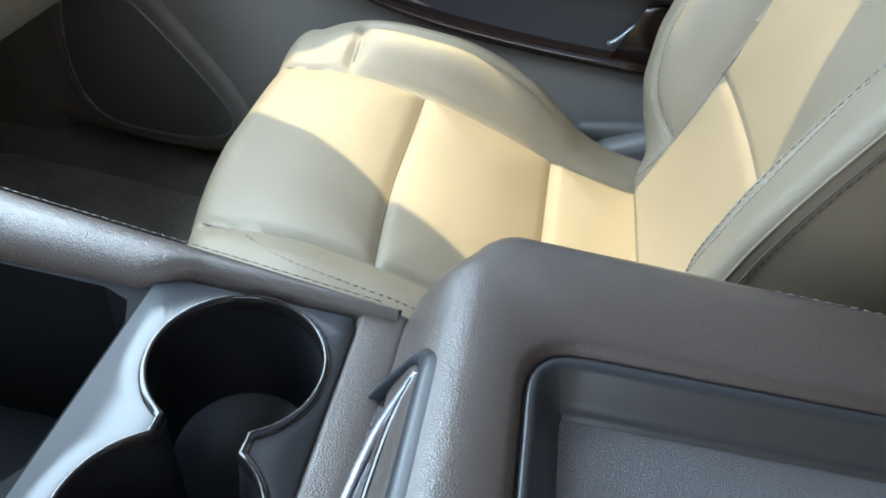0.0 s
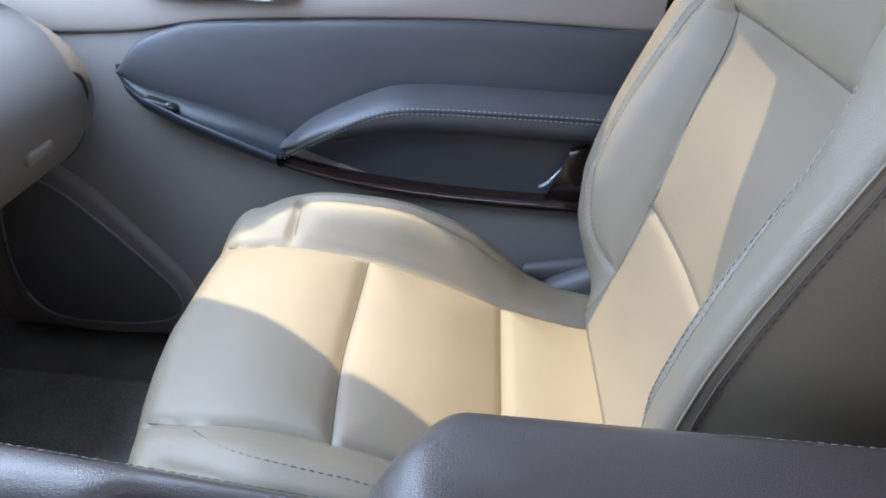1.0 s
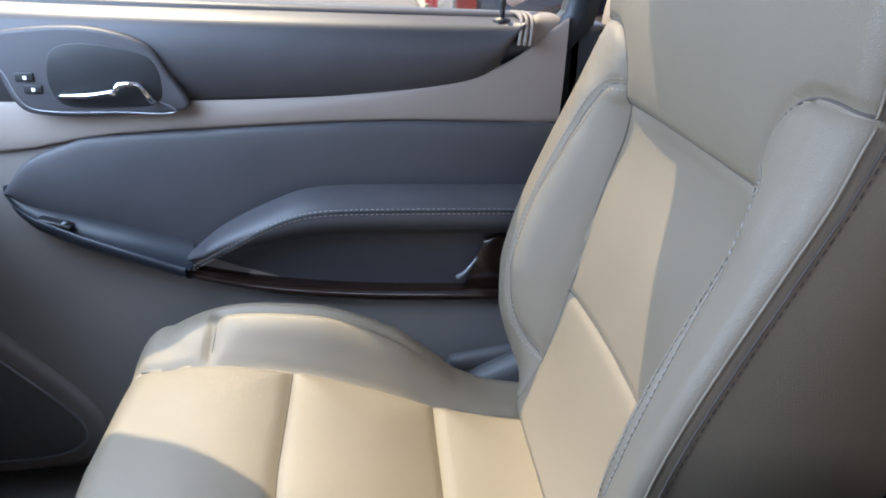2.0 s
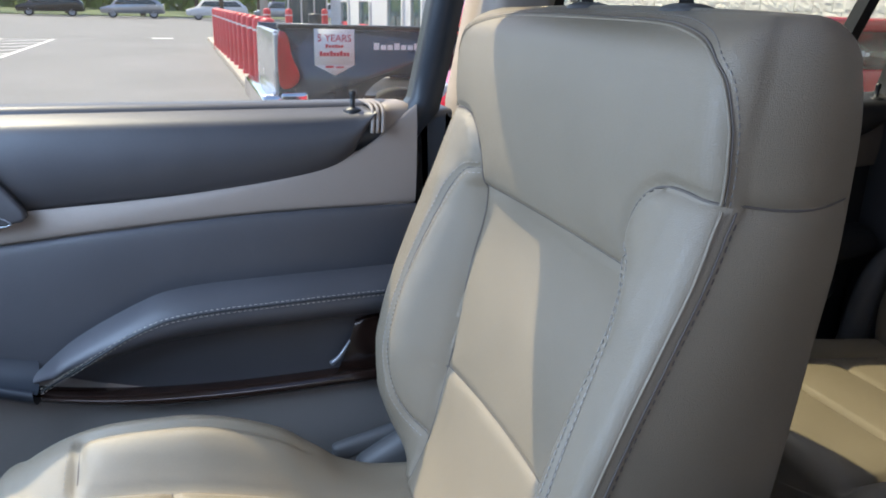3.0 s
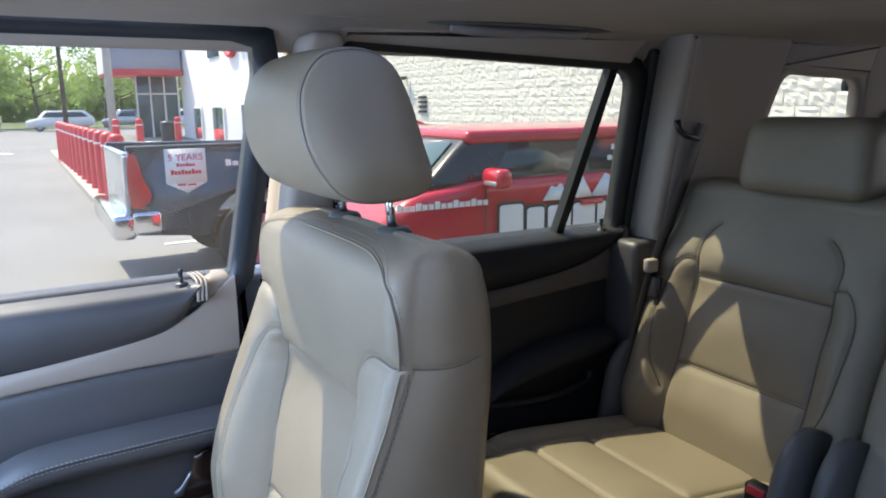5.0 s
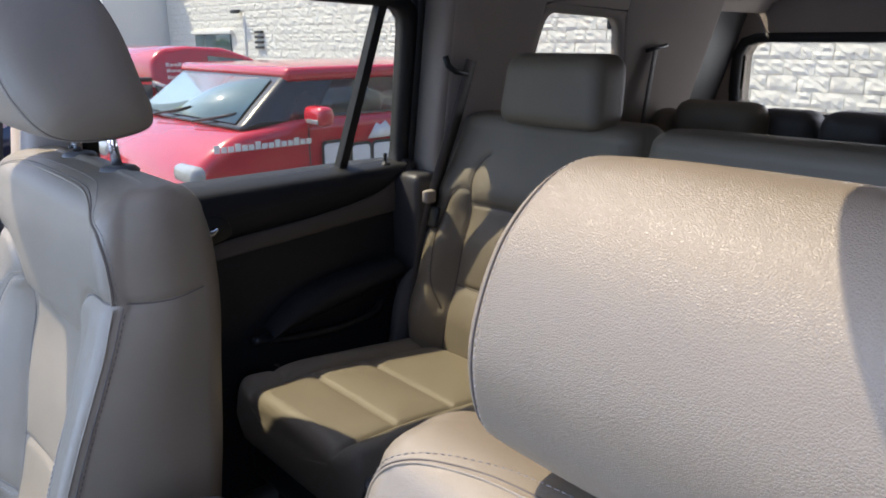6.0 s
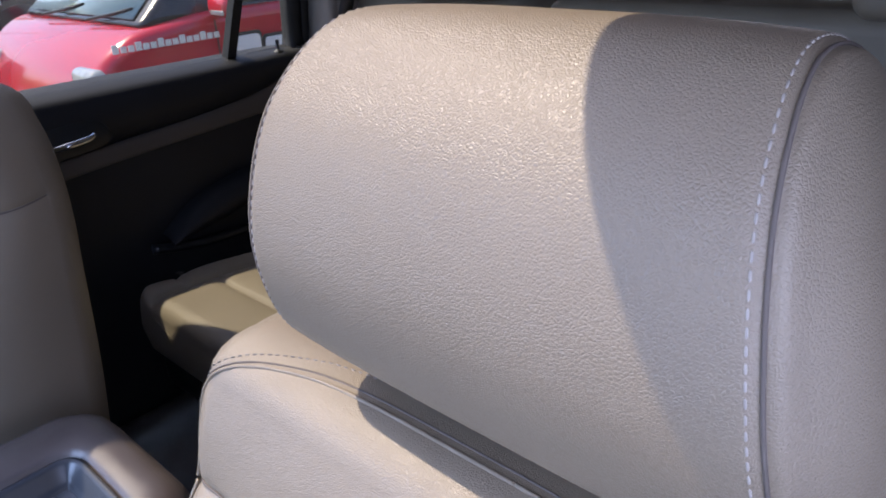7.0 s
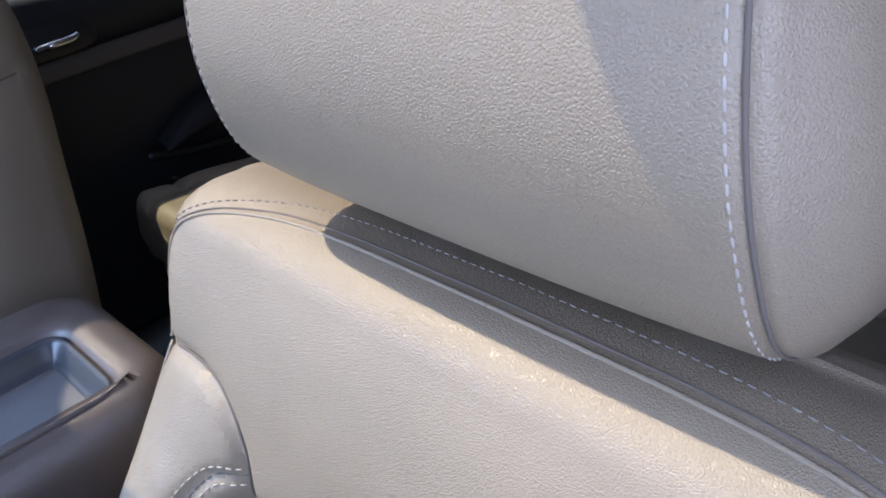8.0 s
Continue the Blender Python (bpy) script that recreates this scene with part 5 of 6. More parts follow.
# ---- rear passenger door ----
rdoor = thing("rear_door", (0.45, 0.82, 0.5), "rear passenger door trim in charcoal with a taupe band", "car door")
part("door_shell", rbox((0.47, 0.865, 0.86), (0.80, 0.09, 0.72), 0.02), SHADED_REAR_TRIM, rdoor)
part("door_skin", band([(0.08, 0.55), (0.43, 0.54), (0.85, 0.66)], [(0.08, 1.20), (0.43, 1.21), (0.85, 1.21)], lambda v, x, z: np.interp(z, [0.5, 0.62, 0.85, 1.0, 1.2], [0.80, 0.785, 0.795, 0.80, 0.805]), 40, 30), SHADED_REAR_TRIM, rdoor)
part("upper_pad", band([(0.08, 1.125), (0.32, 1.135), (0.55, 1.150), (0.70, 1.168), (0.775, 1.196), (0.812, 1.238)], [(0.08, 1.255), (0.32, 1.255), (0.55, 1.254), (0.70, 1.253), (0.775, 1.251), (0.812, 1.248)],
     lambda v, x, z: 0.803 - 0.026 * np.sin(np.pi * v) ** 0.7 + 0.055 * np.clip((v - 0.80) / 0.2, 0, 1) ** 2, 60, 26), SHADED_REAR_TRIM, rdoor)
part("sill", rbox((0.465, 0.845, 1.235), (0.77, 0.05, 0.03), 0.012), SHADED_REAR_TRIM, rdoor)
part("taupe_strip", band([(0.08, 1.075), (0.32, 1.095), (0.55, 1.11), (0.85, 1.13)], [(0.08, 1.115), (0.32, 1.133), (0.55, 1.150), (0.73, 1.18), (0.85, 1.25)], lambda v, x, z: 0.797 - 0.006 * np.sin(np.pi * v) ** 0.4, 50, 12), SHADED_REAR_TAUPE, rdoor, "taupe band across the door")
part("door_end_cap", rbox((0.832, 0.835, 1.18), (0.05, 0.075, 0.15), 0.02), SHADED_REAR_TAUPE, rdoor)
part("armrest", band([(0.385, 0.90), (0.45, 0.905), (0.60, 0.93), (0.76, 0.955)], [(0.395, 0.925), (0.47, 0.975), (0.58, 1.005), (0.76, 1.02)], lambda v, x, z: 0.79 - 0.055 * np.sin(np.pi * v) ** 0.5, 50, 20), SHADED_REAR_TRIM, rdoor, "padded charcoal armrest")
part("pocket_lip", tube(spline([(0.36, 0.772, 0.905), (0.45, 0.765, 0.888), (0.58, 0.765, 0.878), (0.69, 0.772, 0.885), (0.72, 0.78, 0.91)], 30), 0.011, 8), BLACK, rdoor, "black map pocket lip")
part("door_handle", tube(spline([(0.225, 0.775, 1.155), (0.25, 0.762, 1.160), (0.285, 0.76, 1.164), (0.30, 0.768, 1.168)], 16), 0.007, 10), CHROME, rdoor, "chrome inner door handle")
part("handle_cup", plate([tuple(p) for p in ring([(0.19, 1.135), (0.20, 1.185), (0.30, 1.195), (0.335, 1.17), (0.32, 1.14)], 30)], -0.010, "y", 0.785, bevel=0.004), BLACK, rdoor)
part("lock_pin", lathe((0.762, 0.806, 1.238), [(0.0, 0.033), (0.0042, 0.032), (0.0048, 0.028), (0.0038, 0.022), (0.0038, 0.010), (0.009, 0.009), (0.0135, 0.006), (0.014, 0.0)], 16), BLACK, rdoor, "black door lock pin")
bar = np.array([(0.634, 1.235), (0.656, 1.235), (0.714, 1.64), (0.692, 1.64)])
part("window_divider", lean((np.array([(x, y, z) for y in (0.820, 0.844) for x, z in bar]), [(0, 1, 2, 3), (7, 6, 5, 4), (0, 4, 5, 1), (1, 5, 6, 2), (2, 6, 7, 3), (3, 7, 4, 0)])), RUBBER, rdoor, "black window divider bar", smooth=False)
for k in range(3):
    part("piping", tube(spline([(0.808 + 0.007 * k, 0.778, 1.218), (0.810 + 0.007 * k, 0.788, 1.244), (0.809 + 0.007 * k, 0.81, 1.251), (0.808 + 0.007 * k, 0.85, 1.25)], 12), 0.0028, 6), SHADED_REAR_TAUPE, rdoor)

# driver's side below the windows
part("wall_left", rbox((0.4, -0.87, 0.86), (3.0, 0.08, 0.72), 0.03), DARK_TRIM, label="charcoal trim of the driver's side doors", category="car door", kind="structure")

# ---- centre console ----
con = thing("centre_console", (-0.4, 0.0, 0.5), "centre console with cup holders and a padded dark leather lid", "console")
CY = -0.03
part("console_body", rbox((-0.40, CY, 0.675), (1.02, 0.205, 0.35), 0.03), LOWER_TRIM, con, "taupe console sides")
# deck with raised side rails and openings for the bin and the cups
rail_in = lambda x: float(np.interp(x, [-0.95, -0.62, -0.50, -0.385], [-0.006, 0.001, 0.006, 0.012]))  # noqa: E731


def console_rail(s):
    sec = [(0.062, 1.020), (0.070, 1.030), (0.082, 1.036), (0.097, 1.034), (0.108, 1.022), (0.112, 1.0), (0.106, 0.82), (0.078, 0.82)]
    rows = []
    for x in np.linspace(-0.95, -0.385, 80):
        rise = np.interp(x, [-0.95, -0.75, -0.60, -0.385], [0.03, 0.02, 0.008, -0.004])
        least = np.interp(x, [-0.52, -0.495], [0.062, 0.0765])        # makes way for the cup holder
        rows.append([(x, CY + s * max(a - rail_in(x) * min(1, (a - 0.062) / 0.03), least + 0.3 * (a - 0.062) * (a < 0.09)), b + rise) for a, b in sec])
    return grid(np.array(rows), wrap_v=True)


for s in (1, -1):
    part("side_rail", console_rail(s), LID_LEATHER, con, "dark leather console edge")
    for d in (0.0, 0.006):
        part("stitching", stitches([(x, CY + s * (0.098 + d - rail_in(x)), 1.0352 - 5.0 * d * 0.35 + float(np.interp(x, [-0.95, -0.75, -0.60, -0.385], [0.03, 0.02, 0.008, -0.004]))) for x in np.linspace(-0.94, -0.39, 40)], 0.0045, 0.0012, 0.0004), LID_LEATHER, con)

CUPS = ((-0.452, 0.000, 0.0405), (-0.452, -0.083, 0.0405))


def cups_outline(grow=0.0):
    """Two circles joined by a neck, counted round."""
    r, half, neck = 0.0405 + grow, 0.0415, 0.019 + grow
    out = []
    a0 = math.asin(min(1, neck / r))
    for k in range(48):
        a = a0 + (2 * math.pi - 2 * a0) * k / 47
        out.append((CUPS[0][0] + r * math.sin(a), CUPS[0][1] - r * math.cos(a)))
    for k in range(48):
        a = a0 + (2 * math.pi - 2 * a0) * k / 47
        out.append((CUPS[0][0] - r * math.sin(a), CUPS[1][1] + r * math.cos(a)))
    return out


def deck_shape():
    inner = cups_outline()
    n = len(inner)
    rect = []
    cx, cyy = CUPS[0][0], 0.5 * (CUPS[0][1] + CUPS[1][1])
    x0, x1, y0, y1 = -0.512, -0.405, CY - 0.07, CY + 0.074
    for a, b in inner:                       # the edge of the plate, straight out from the middle
        dx, dy = a - cx, b - cyy
        q = min((x1 - cx) / dx if dx > 1e-6 else 1e3, (x0 - cx) / dx if dx < -1e-6 else 1e3, (y1 - cyy) / dy if dy > 1e-6 else 1e3, (y0 - cyy) / dy if dy < -1e-6 else 1e3)
        rect.append((cx + dx * max(q, 1.0), cyy + dy * max(q, 1.0)))
    z = 1.028
    mk = lambda pts, h: [(a, b, h) for a, b in pts]  # noqa: E731
    lip, lip2 = cups_outline(0.004), cups_outline(0.0015)
    plate_rows = [mk(rect, z - 0.03), mk(rect, z), mk(lip, z + 0.0005)]
    rim_rows = [mk(lip, z + 0.0005), mk(lip2, z + 0.004), mk(inner, z + 0.003), mk(inner, z - 0.006)]
    well_rows = [mk(inner, z - 0.006), mk(cups_outline(-0.002), z - 0.075), mk(cups_outline(-0.006), z - 0.080)]
    return [grid(np.array(r), wrap_v=True) for r in (plate_rows, rim_rows, well_rows)]


p_deck, p_rim, p_well = deck_shape()
part("cup_deck", p_deck, DECK, con, "satin charcoal cup holder plate")
part("cup_rim", p_rim, GLOSS, con, "glossy black cup holder rim")
part("cup_well", p_well, CAVITY, con)
for cx, cyy, r in CUPS:
    part("cup_floor", lathe((cx, cyy, 0.948), [(0.0, 0.0), (0.029, 0.0), (0.030, 0.0015), (0.032, 0.0015), (0.034, 0.004), (0.042, 0.005)], 32), SATIN_DARK, con, "dark rubber cup holder floor")
part("bin_floor", rbox((-0.70, CY - 0.0, 0.875), (0.40, 0.13, 0.02), 0.005), CAVITY, con, "dark rubber bin floor")
part("bin_wall", wall_with_hole(resample(round_rect(-0.91, -0.505, CY - 0.068, CY + 0.068, 0.012), 60), resample(round_rect(-0.90, -0.514, CY - 0.060, CY + 0.060, 0.02), 60), 0.87, 1.026, "z"), CAVITY, con, smooth=False)
part("bin_tag", rbox((-0.655, -0.075, 0.888), (0.05, 0.02, 0.004), 0.001), SIGN_WHITE, con, "white paper tag in the bin")
part("deck_leather", rbox((-0.392, CY - 0.002, 0.99), (0.028, 0.178, 0.074), 0.005), LID_LEATHER, con, "grained dark leather strip")

# armrest lid with a latch and a tray
LX0, LX1 = -0.392, -0.022
lid_out = polar(round_rect(LX0 + 0.012, LX1, CY - 0.105, CY + 0.124, 0.05), -0.2, CY - 0.022, 240)
tray_in = polar(rounded([(-0.075, CY + 0.046), (-0.318, CY + 0.037), (-0.316, CY - 0.076), (-0.075, CY - 0.076)], 0.022, 6), -0.2, CY - 0.022, 240)
rows = []
for side_d, front_d, z in ((0.0, 0.0, 0.965), (0.004, 0.003, 1.0), (0.004, 0.002, 1.02), (0.003, -0.003, 1.04), (0.0, -0.010, 1.057), (-0.007, -0.018, 1.070), (-0.018, -0.026, 1.0775), (-0.030, -0.034, 1.0800)):
    p_side, p_front = np.array(grown(lid_out, side_d)), np.array(grown(lid_out, front_d))
    w = np.clip((-0.335 - np.array(lid_out)[:, :1]) / 0.03, 0, 1)
    rows.append([(a, b, z) for a, b in p_side * (1 - w) + p_front * w])
for grow_d, z in ((0.010, 1.0795), (0.005, 1.0765), (0.003, 1.071)):
    rows.append([(a, b, z) for a, b in grown(tray_in, grow_d)])
part("lid_box", rbox((-0.19, CY, 0.91), (0.37, 0.205, 0.17), 0.02), LOWER_TRIM, con)
part("lid", grid(np.array(rows), wrap_v=True), LID_LEATHER, con, "padded dark brown leather lid")
tr = []
for grow_d, z in ((0.003, 1.071), (0.0015, 1.0745), (-0.001, 1.0745), (-0.004, 1.071), (-0.011, 1.060), (-0.014, 1.056), (-0.016, 1.0555), (-0.0165, 1.052), (-0.018, 1.0515)):
    tr.append([(a, b, z) for a, b in grown(tray_in, grow_d)])
part("tray_rim", grid(np.array(tr), wrap_v=True), SATIN_DARK, con, "charcoal moulded tray rim")
part("tray_mat", plate(grown(tray_in, -0.0165), 0.003, "z", 1.050, bevel=0), MESH_MAT, con, "woven grey tray mat", smooth=False)
part("stitching", stitches([(x, CY + 0.1125, 1.0743) for x in np.linspace(-0.20, -0.06, 36)], 0.0040, 0.0024, 0.00042), DARK_THREAD, con, "pale lid stitches")


def sheared(shape):
    """Leans a plate that faces -x to the slope of the lid's front."""
    v, f = shape
    v = np.array(v, float)
    v[:, 0] += (v[:, 2] - 1.03) * 0.53
    return v, f


latch_out = resample(round_rect(-0.112, 0.004, 1.000, 1.0735, 0.014), 72)
latch_in = resample(round_rect(-0.106, -0.002, 1.006, 1.0675, 0.011), 72)
latch_lip = resample(round_rect(-0.109, 0.001, 1.003, 1.0705, 0.0125), 72)
ring_rows = [[(x, a, b) for a, b in o] for x, o in ((-0.372, latch_out), (-0.3845, latch_out), (-0.3865, latch_lip), (-0.3855, latch_in), (-0.378, latch_in))]
part("latch_frame", sheared(grid(np.array(ring_rows), wrap_v=True)), LEDGE, con, "charcoal latch surround")
part("latch", sheared(grid(np.array([[(-0.3805 - 0.002 * math.sin(math.pi * q), y, z) for y, q in zip(np.linspace(-0.106, -0.002, 10), np.linspace(0, 1, 10))] for z in np.linspace(1.006, 1.0675, 10)]))), GLOSS, con, "glossy black lid latch")
part("latch_crease", sheared(tube(spline([(-0.3825, -0.008, 1.062), (-0.3835, -0.03, 1.052), (-0.3835, -0.07, 1.046), (-0.3825, -0.103, 1.044)], 16), np.linspace(0.0022, 0.0012, 16), 8)), GLOSS, con)
# Silver colour paints the highlight along this crease of the black latch.
part("latch_crease", sheared(tube(spline([(-0.3825, -0.008, 1.062), (-0.3835, -0.03, 1.040), (-0.3835, -0.07, 1.026), (-0.3825, -0.103, 1.020)], 16), np.linspace(0.0026, 0.0016, 16), 8)), SATIN, con, "bright edge of the latch")

# ---- outside ----
GZ = -0.15                                                # the car park's level
gxs = [-400, -60, -20, 0, 20, 60, 400]
part("ground", grid(np.array([[(x, y, GZ) for y in gxs] for x in gxs])), ASPHALT, label="sunlit grey asphalt car park", category="ground", kind="structure", smooth=False)
part("wall_neighbour", rbox((1.0, -4.4, GZ + 1.65), (26, 0.3, 3.3), 0.02), DARK_WALL, label="plain dark wall on the driver's side of the car park", category="wall", kind="structure")
part("verge", rbox((0, 110, GZ + 0.01), (220, 90, 0.06), 0), GRASS, label="grass strip beyond the car park", category="verge", kind="structure", smooth=False)
part("pavement", rbox((2.3, 20.5, GZ + 0.06), (3.3, 19.0, 0.13), 0.02), CONCRETE, label="pale concrete pavement with a raised kerb", category="pavement", kind="structure")
for k, (x, y, sx, sy) in enumerate(((1.6, 8.9, 1.1, 0.1), (-6.2, 25, 0.12, 9), (-4.6, 25, 0.12, 9), (-5.4, 29.2, 1.7, 0.12), (-5.4, 20.5, 1.7, 0.12), (-1.0, 31, 0.8, 0.5))):
    part("painted_line", rbox((x, y, GZ + 0.004), (sx, sy, 0.006), 0), LINE_PAINT, label="white painted parking line on the asphalt", category="line", kind="structure", smooth=False)
for k in range(5):
    part("painted_line", rbox((-5.4, 21.5 + 1.7 * k, GZ + 0.005), (1.9, 0.12, 0.006), 0, turn=Matrix.Rotation(radians(40), 4, "Z")), LINE_PAINT, label="white painted hatching on the asphalt", category="line", kind="structure", smooth=False)


def bollard(x, y):
    t = thing("bollard", (x, y, GZ), "red painted steel bollard with a white band", "bollard", "red bollards")
    part("post", lathe((x, y, GZ), [(0.0, 1.27), (0.06, 1.262), (0.105, 1.235), (0.125, 1.19), (0.125, 0.0)], 20), RED_PAINT, t)
    part("band", lathe((x, y, GZ), [(0.1258, 1.06), (0.1268, 1.055), (0.1268, 1.03), (0.1258, 1.025)], 20), WHITE_PAINT, t, "white band")
    part("foot", lathe((x, y, GZ), [(0.125, 0.20), (0.14, 0.18), (0.14, 0.12)], 20), RED_PAINT, t)
    return t


first = bollard(0.95, 12.1)
for k in range(1, 13):
    copy_thing(first, pose(0.95 - 0.016 * k, 12.1 + 1.02 * k, GZ))
for x, y in ((2.6, 27.0), (3.4, 27.3), (5.2, 30.0), (-7.3, 26.3)):
    copy_thing(first, pose(x, y, GZ))


def bars(nm, x0, x1, z, high, y, mat, parent, n, face=-1, label="", turn=False):
    """A line of unreadable letters as plain bars, one part; face: the way it looks along y."""
    shapes = []
    w = (x1 - x0) / n
    for k in range(n):
        a, b = x0 + w * (k + 0.08), x0 + w * (k + 0.88)
        hh = high * (0.72 if k % 3 else 1.0)
        bm_v = [(a, y, z), (b, y, z), (b, y, z + hh), (a, y, z + hh), (a, y + face * 0.004, z), (b, y + face * 0.004, z), (b, y + face * 0.004, z + hh), (a, y + face * 0.004, z + hh)]
        shapes.append((bm_v, [(0, 1, 2, 3), (7, 6, 5, 4), (0, 4, 5, 1), (1, 5, 6, 2), (2, 6, 7, 3), (3, 7, 4, 0)]))
    return part(nm, join(*shapes), mat, parent, label, smooth=False)


def wheel(parent, x, y, z, r=0.33, s=-1, rim_mat=RIM):
    """A tyre with an alloy rim, facing along s * y."""
    def turned(prof, n=36):
        a = np.linspace(0, 2 * np.pi, n, endpoint=False)
        return grid(np.array([[(x + q * math.cos(t), y + s * d, z + q * math.sin(t)) for t in a] for q, d in prof]), wrap_v=True)
    w = part("wheel", turned([(r * 0.66, -0.10), (r * 0.96, -0.10), (r, -0.07), (r, 0.07), (r * 0.96, 0.095), (r * 0.70, 0.10), (r * 0.66, 0.08)]), TYRE, parent, "black rubber tyre")
    part("rim", turned([(r * 0.67, 0.085), (r * 0.64, 0.09), (r * 0.60, 0.055), (r * 0.2, 0.05), (r * 0.16, 0.075), (0.0, 0.078)]), rim_mat, w, "alloy rim")
    for k in range(5):
        a = radians(72 * k + 18)
        part("spoke", tube([(x + r * q * math.cos(a), y + s * d, z + r * q * math.sin(a)) for q, d in ((0.12, 0.082), (0.35, 0.088), (0.62, 0.092))], [0.035, 0.028, 0.034], 6), rim_mat, w)
    return w


def quad_pane(pts, thick=0.012):
    """A thin pane from four corners, given thickness along its normal."""
    p = np.array(pts, float)
    nrm = np.cross(p[1] - p[0], p[2] - p[0])
    nrm /= np.linalg.norm(nrm)
    v = np.vstack([p, p + nrm * thick])
    n = len(p)
    f = [tuple(range(n))[::-1], tuple(range(n, 2 * n))] + [(k, (k + 1) % n, n + (k + 1) % n, n + k) for k in range(n)]
    return v, f


def box_car(label, lower, upper):
    """A small upright hatchback, nose at x = 0 towards -x, near side at y = 0, 1.68 wide, standing on z = 0."""
    car = thing("parked_car", (0, 0, 0), label, "car", "parked cars beside the vehicle")
    side = [(0.05, 0.28), (0.0, 0.50), (0.02, 0.78), (0.10, 0.98), (0.22, 1.10), (0.42, 1.19), (0.95, 1.245), (2.4, 1.25), (3.75, 1.26), (3.92, 1.10), (3.97, 0.70), (3.94, 0.35), (3.80, 0.25), (0.2, 0.24)]
    side = [tuple(p) for p in rounded(side, 0.08, 4)]
    bm = plate(side, 1.68, "y", 0.0, bevel=0)
    edges = [e for e in bm.edges if abs(e.verts[0].co.y - e.verts[1].co.y) < 1e-4]
    bmesh.ops.bevel(bm, geom=edges, offset=0.07, segments=4, affect="EDGES", profile=0.5)
    for v in bm.verts:                                   # plan taper at the nose
        q = max(0.0, 0.5 - v.co.x) / 0.5
        v.co.y = 0.84 + (v.co.y - 0.84) * (1 - 0.13 * q * q)
        if v.co.x < 0.95:                                # a short bonnet
            v.co.x = 0.95 - (0.95 - v.co.x) * 0.74
    part("body", bm, lower, car)
    b0, t0 = (0.60, 3.86), (0.97, 3.72)
    zb, zt = 1.20, 1.50
    co = [(b0[0], 0.05, zb), (b0[1], 0.05, zb), (b0[1], 1.63, zb), (b0[0], 1.63, zb), (t0[0], 0.14, zt), (t0[1], 0.14, zt), (t0[1], 1.54, zt), (t0[0], 1.54, zt)]
    bm = bmesh.new()
    vs = [bm.verts.new(c) for c in co]
    for q in ((3, 2, 1, 0), (4, 5, 6, 7), (0, 1, 5, 4), (1, 2, 6, 5), (2, 3, 7, 6), (3, 0, 4, 7)):
        bm.faces.new([vs[k] for k in q])
    bmesh.ops.bevel(bm, geom=bm.edges[:], offset=0.05, segments=4, affect="EDGES", profile=0.5)
    part("cabin", bm, BLACK_CAR, car, "window pillars")
    bm = rbox((0.5 * (t0[0] + t0[1]) + 0.0, 0.84, zt - 0.01), (t0[1] - t0[0] + 0.05, 1.47, 0.085), 0.04, 4)
    part("roof", bm, upper, car)

    def at(x, s, h):
        y = np.interp(h, [zb, zt], [0.05, 0.14])
        return (x, y - 0.006 if s < 0 else 1.68 - y + 0.006, h)

    front = lambda y, h: (float(np.interp(h, [zb, zt], [b0[0], t0[0]])) - 0.012, y, h + 0.006)  # noqa: E731
    part("windscreen", quad_pane([front(0.16, 1.235), front(0.23, 1.462), front(1.45, 1.462), front(1.52, 1.235)], -0.006), SKY_WINDSCREEN, car, "pale reflecting windscreen")
    for s in (-1, 1):
        part("side_window", quad_pane([at(1.10, s, 1.262), at(1.78, s, 1.262), at(1.78, s, 1.452), at(1.26, s, 1.452)], 0.004 * s), CAR_GLASS, car)
        part("side_window", quad_pane([at(1.86, s, 1.262), at(2.75, s, 1.262), at(2.75, s, 1.452), at(1.86, s, 1.452)], 0.004 * s), CAR_GLASS, car)
        part("side_window", quad_pane([at(2.83, s, 1.262), at(3.55, s, 1.262), at(3.52, s, 1.452), at(2.83, s, 1.452)], 0.004 * s), CAR_GLASS, car)
        yy = 0.0 if s < 0 else 1.68
        m = part("mirror", rbox((1.02, yy + s * 0.09, 1.27), (0.11, 0.20, 0.115), 0.045, 5), upper, car)
        part("mirror_band", rbox((0.962, yy + s * 0.11, 1.245), (0.008, 0.12, 0.025), 0.004), SILVER, m)
        part("mirror_foot", rbox((1.04, yy + s * 0.005, 1.245), (0.06, 0.06, 0.03), 0.01), BLACK, m)
        lamp = part("headlamp", rbox((0.40, yy - s * 0.18, 0.985), (0.18, 0.27, 0.11), 0.045, 4), LAMP_CLEAR, car, "clear headlamp")
        part("indicator", rbox((0.48, yy - s * 0.075, 0.985), (0.12, 0.07, 0.08), 0.025, 4), AMBER, lamp, "amber indicator lens")
        for wx in (0.80, 3.20):
            wheel(car, wx, yy - s * 0.10, 0.32, 0.32, s)
        part("door_gap", quad_pane([(1.0, yy + s * 0.002, 0.36), (1.008, yy + s * 0.002, 0.36), (1.008, yy + s * 0.002, 1.2), (1.0, yy + s * 0.002, 1.2)], 0.002 * s), BLACK, car)
        part("door_gap", quad_pane([(1.99, yy + s * 0.002, 0.36), (1.998, yy + s * 0.002, 0.36), (1.998, yy + s * 0.002, 1.2), (1.99, yy + s * 0.002, 1.2)], 0.002 * s), BLACK, car)
        part("door_pull", rbox((1.80, yy + s * 0.015, 1.07), (0.18, 0.03, 0.035), 0.012), upper, car)
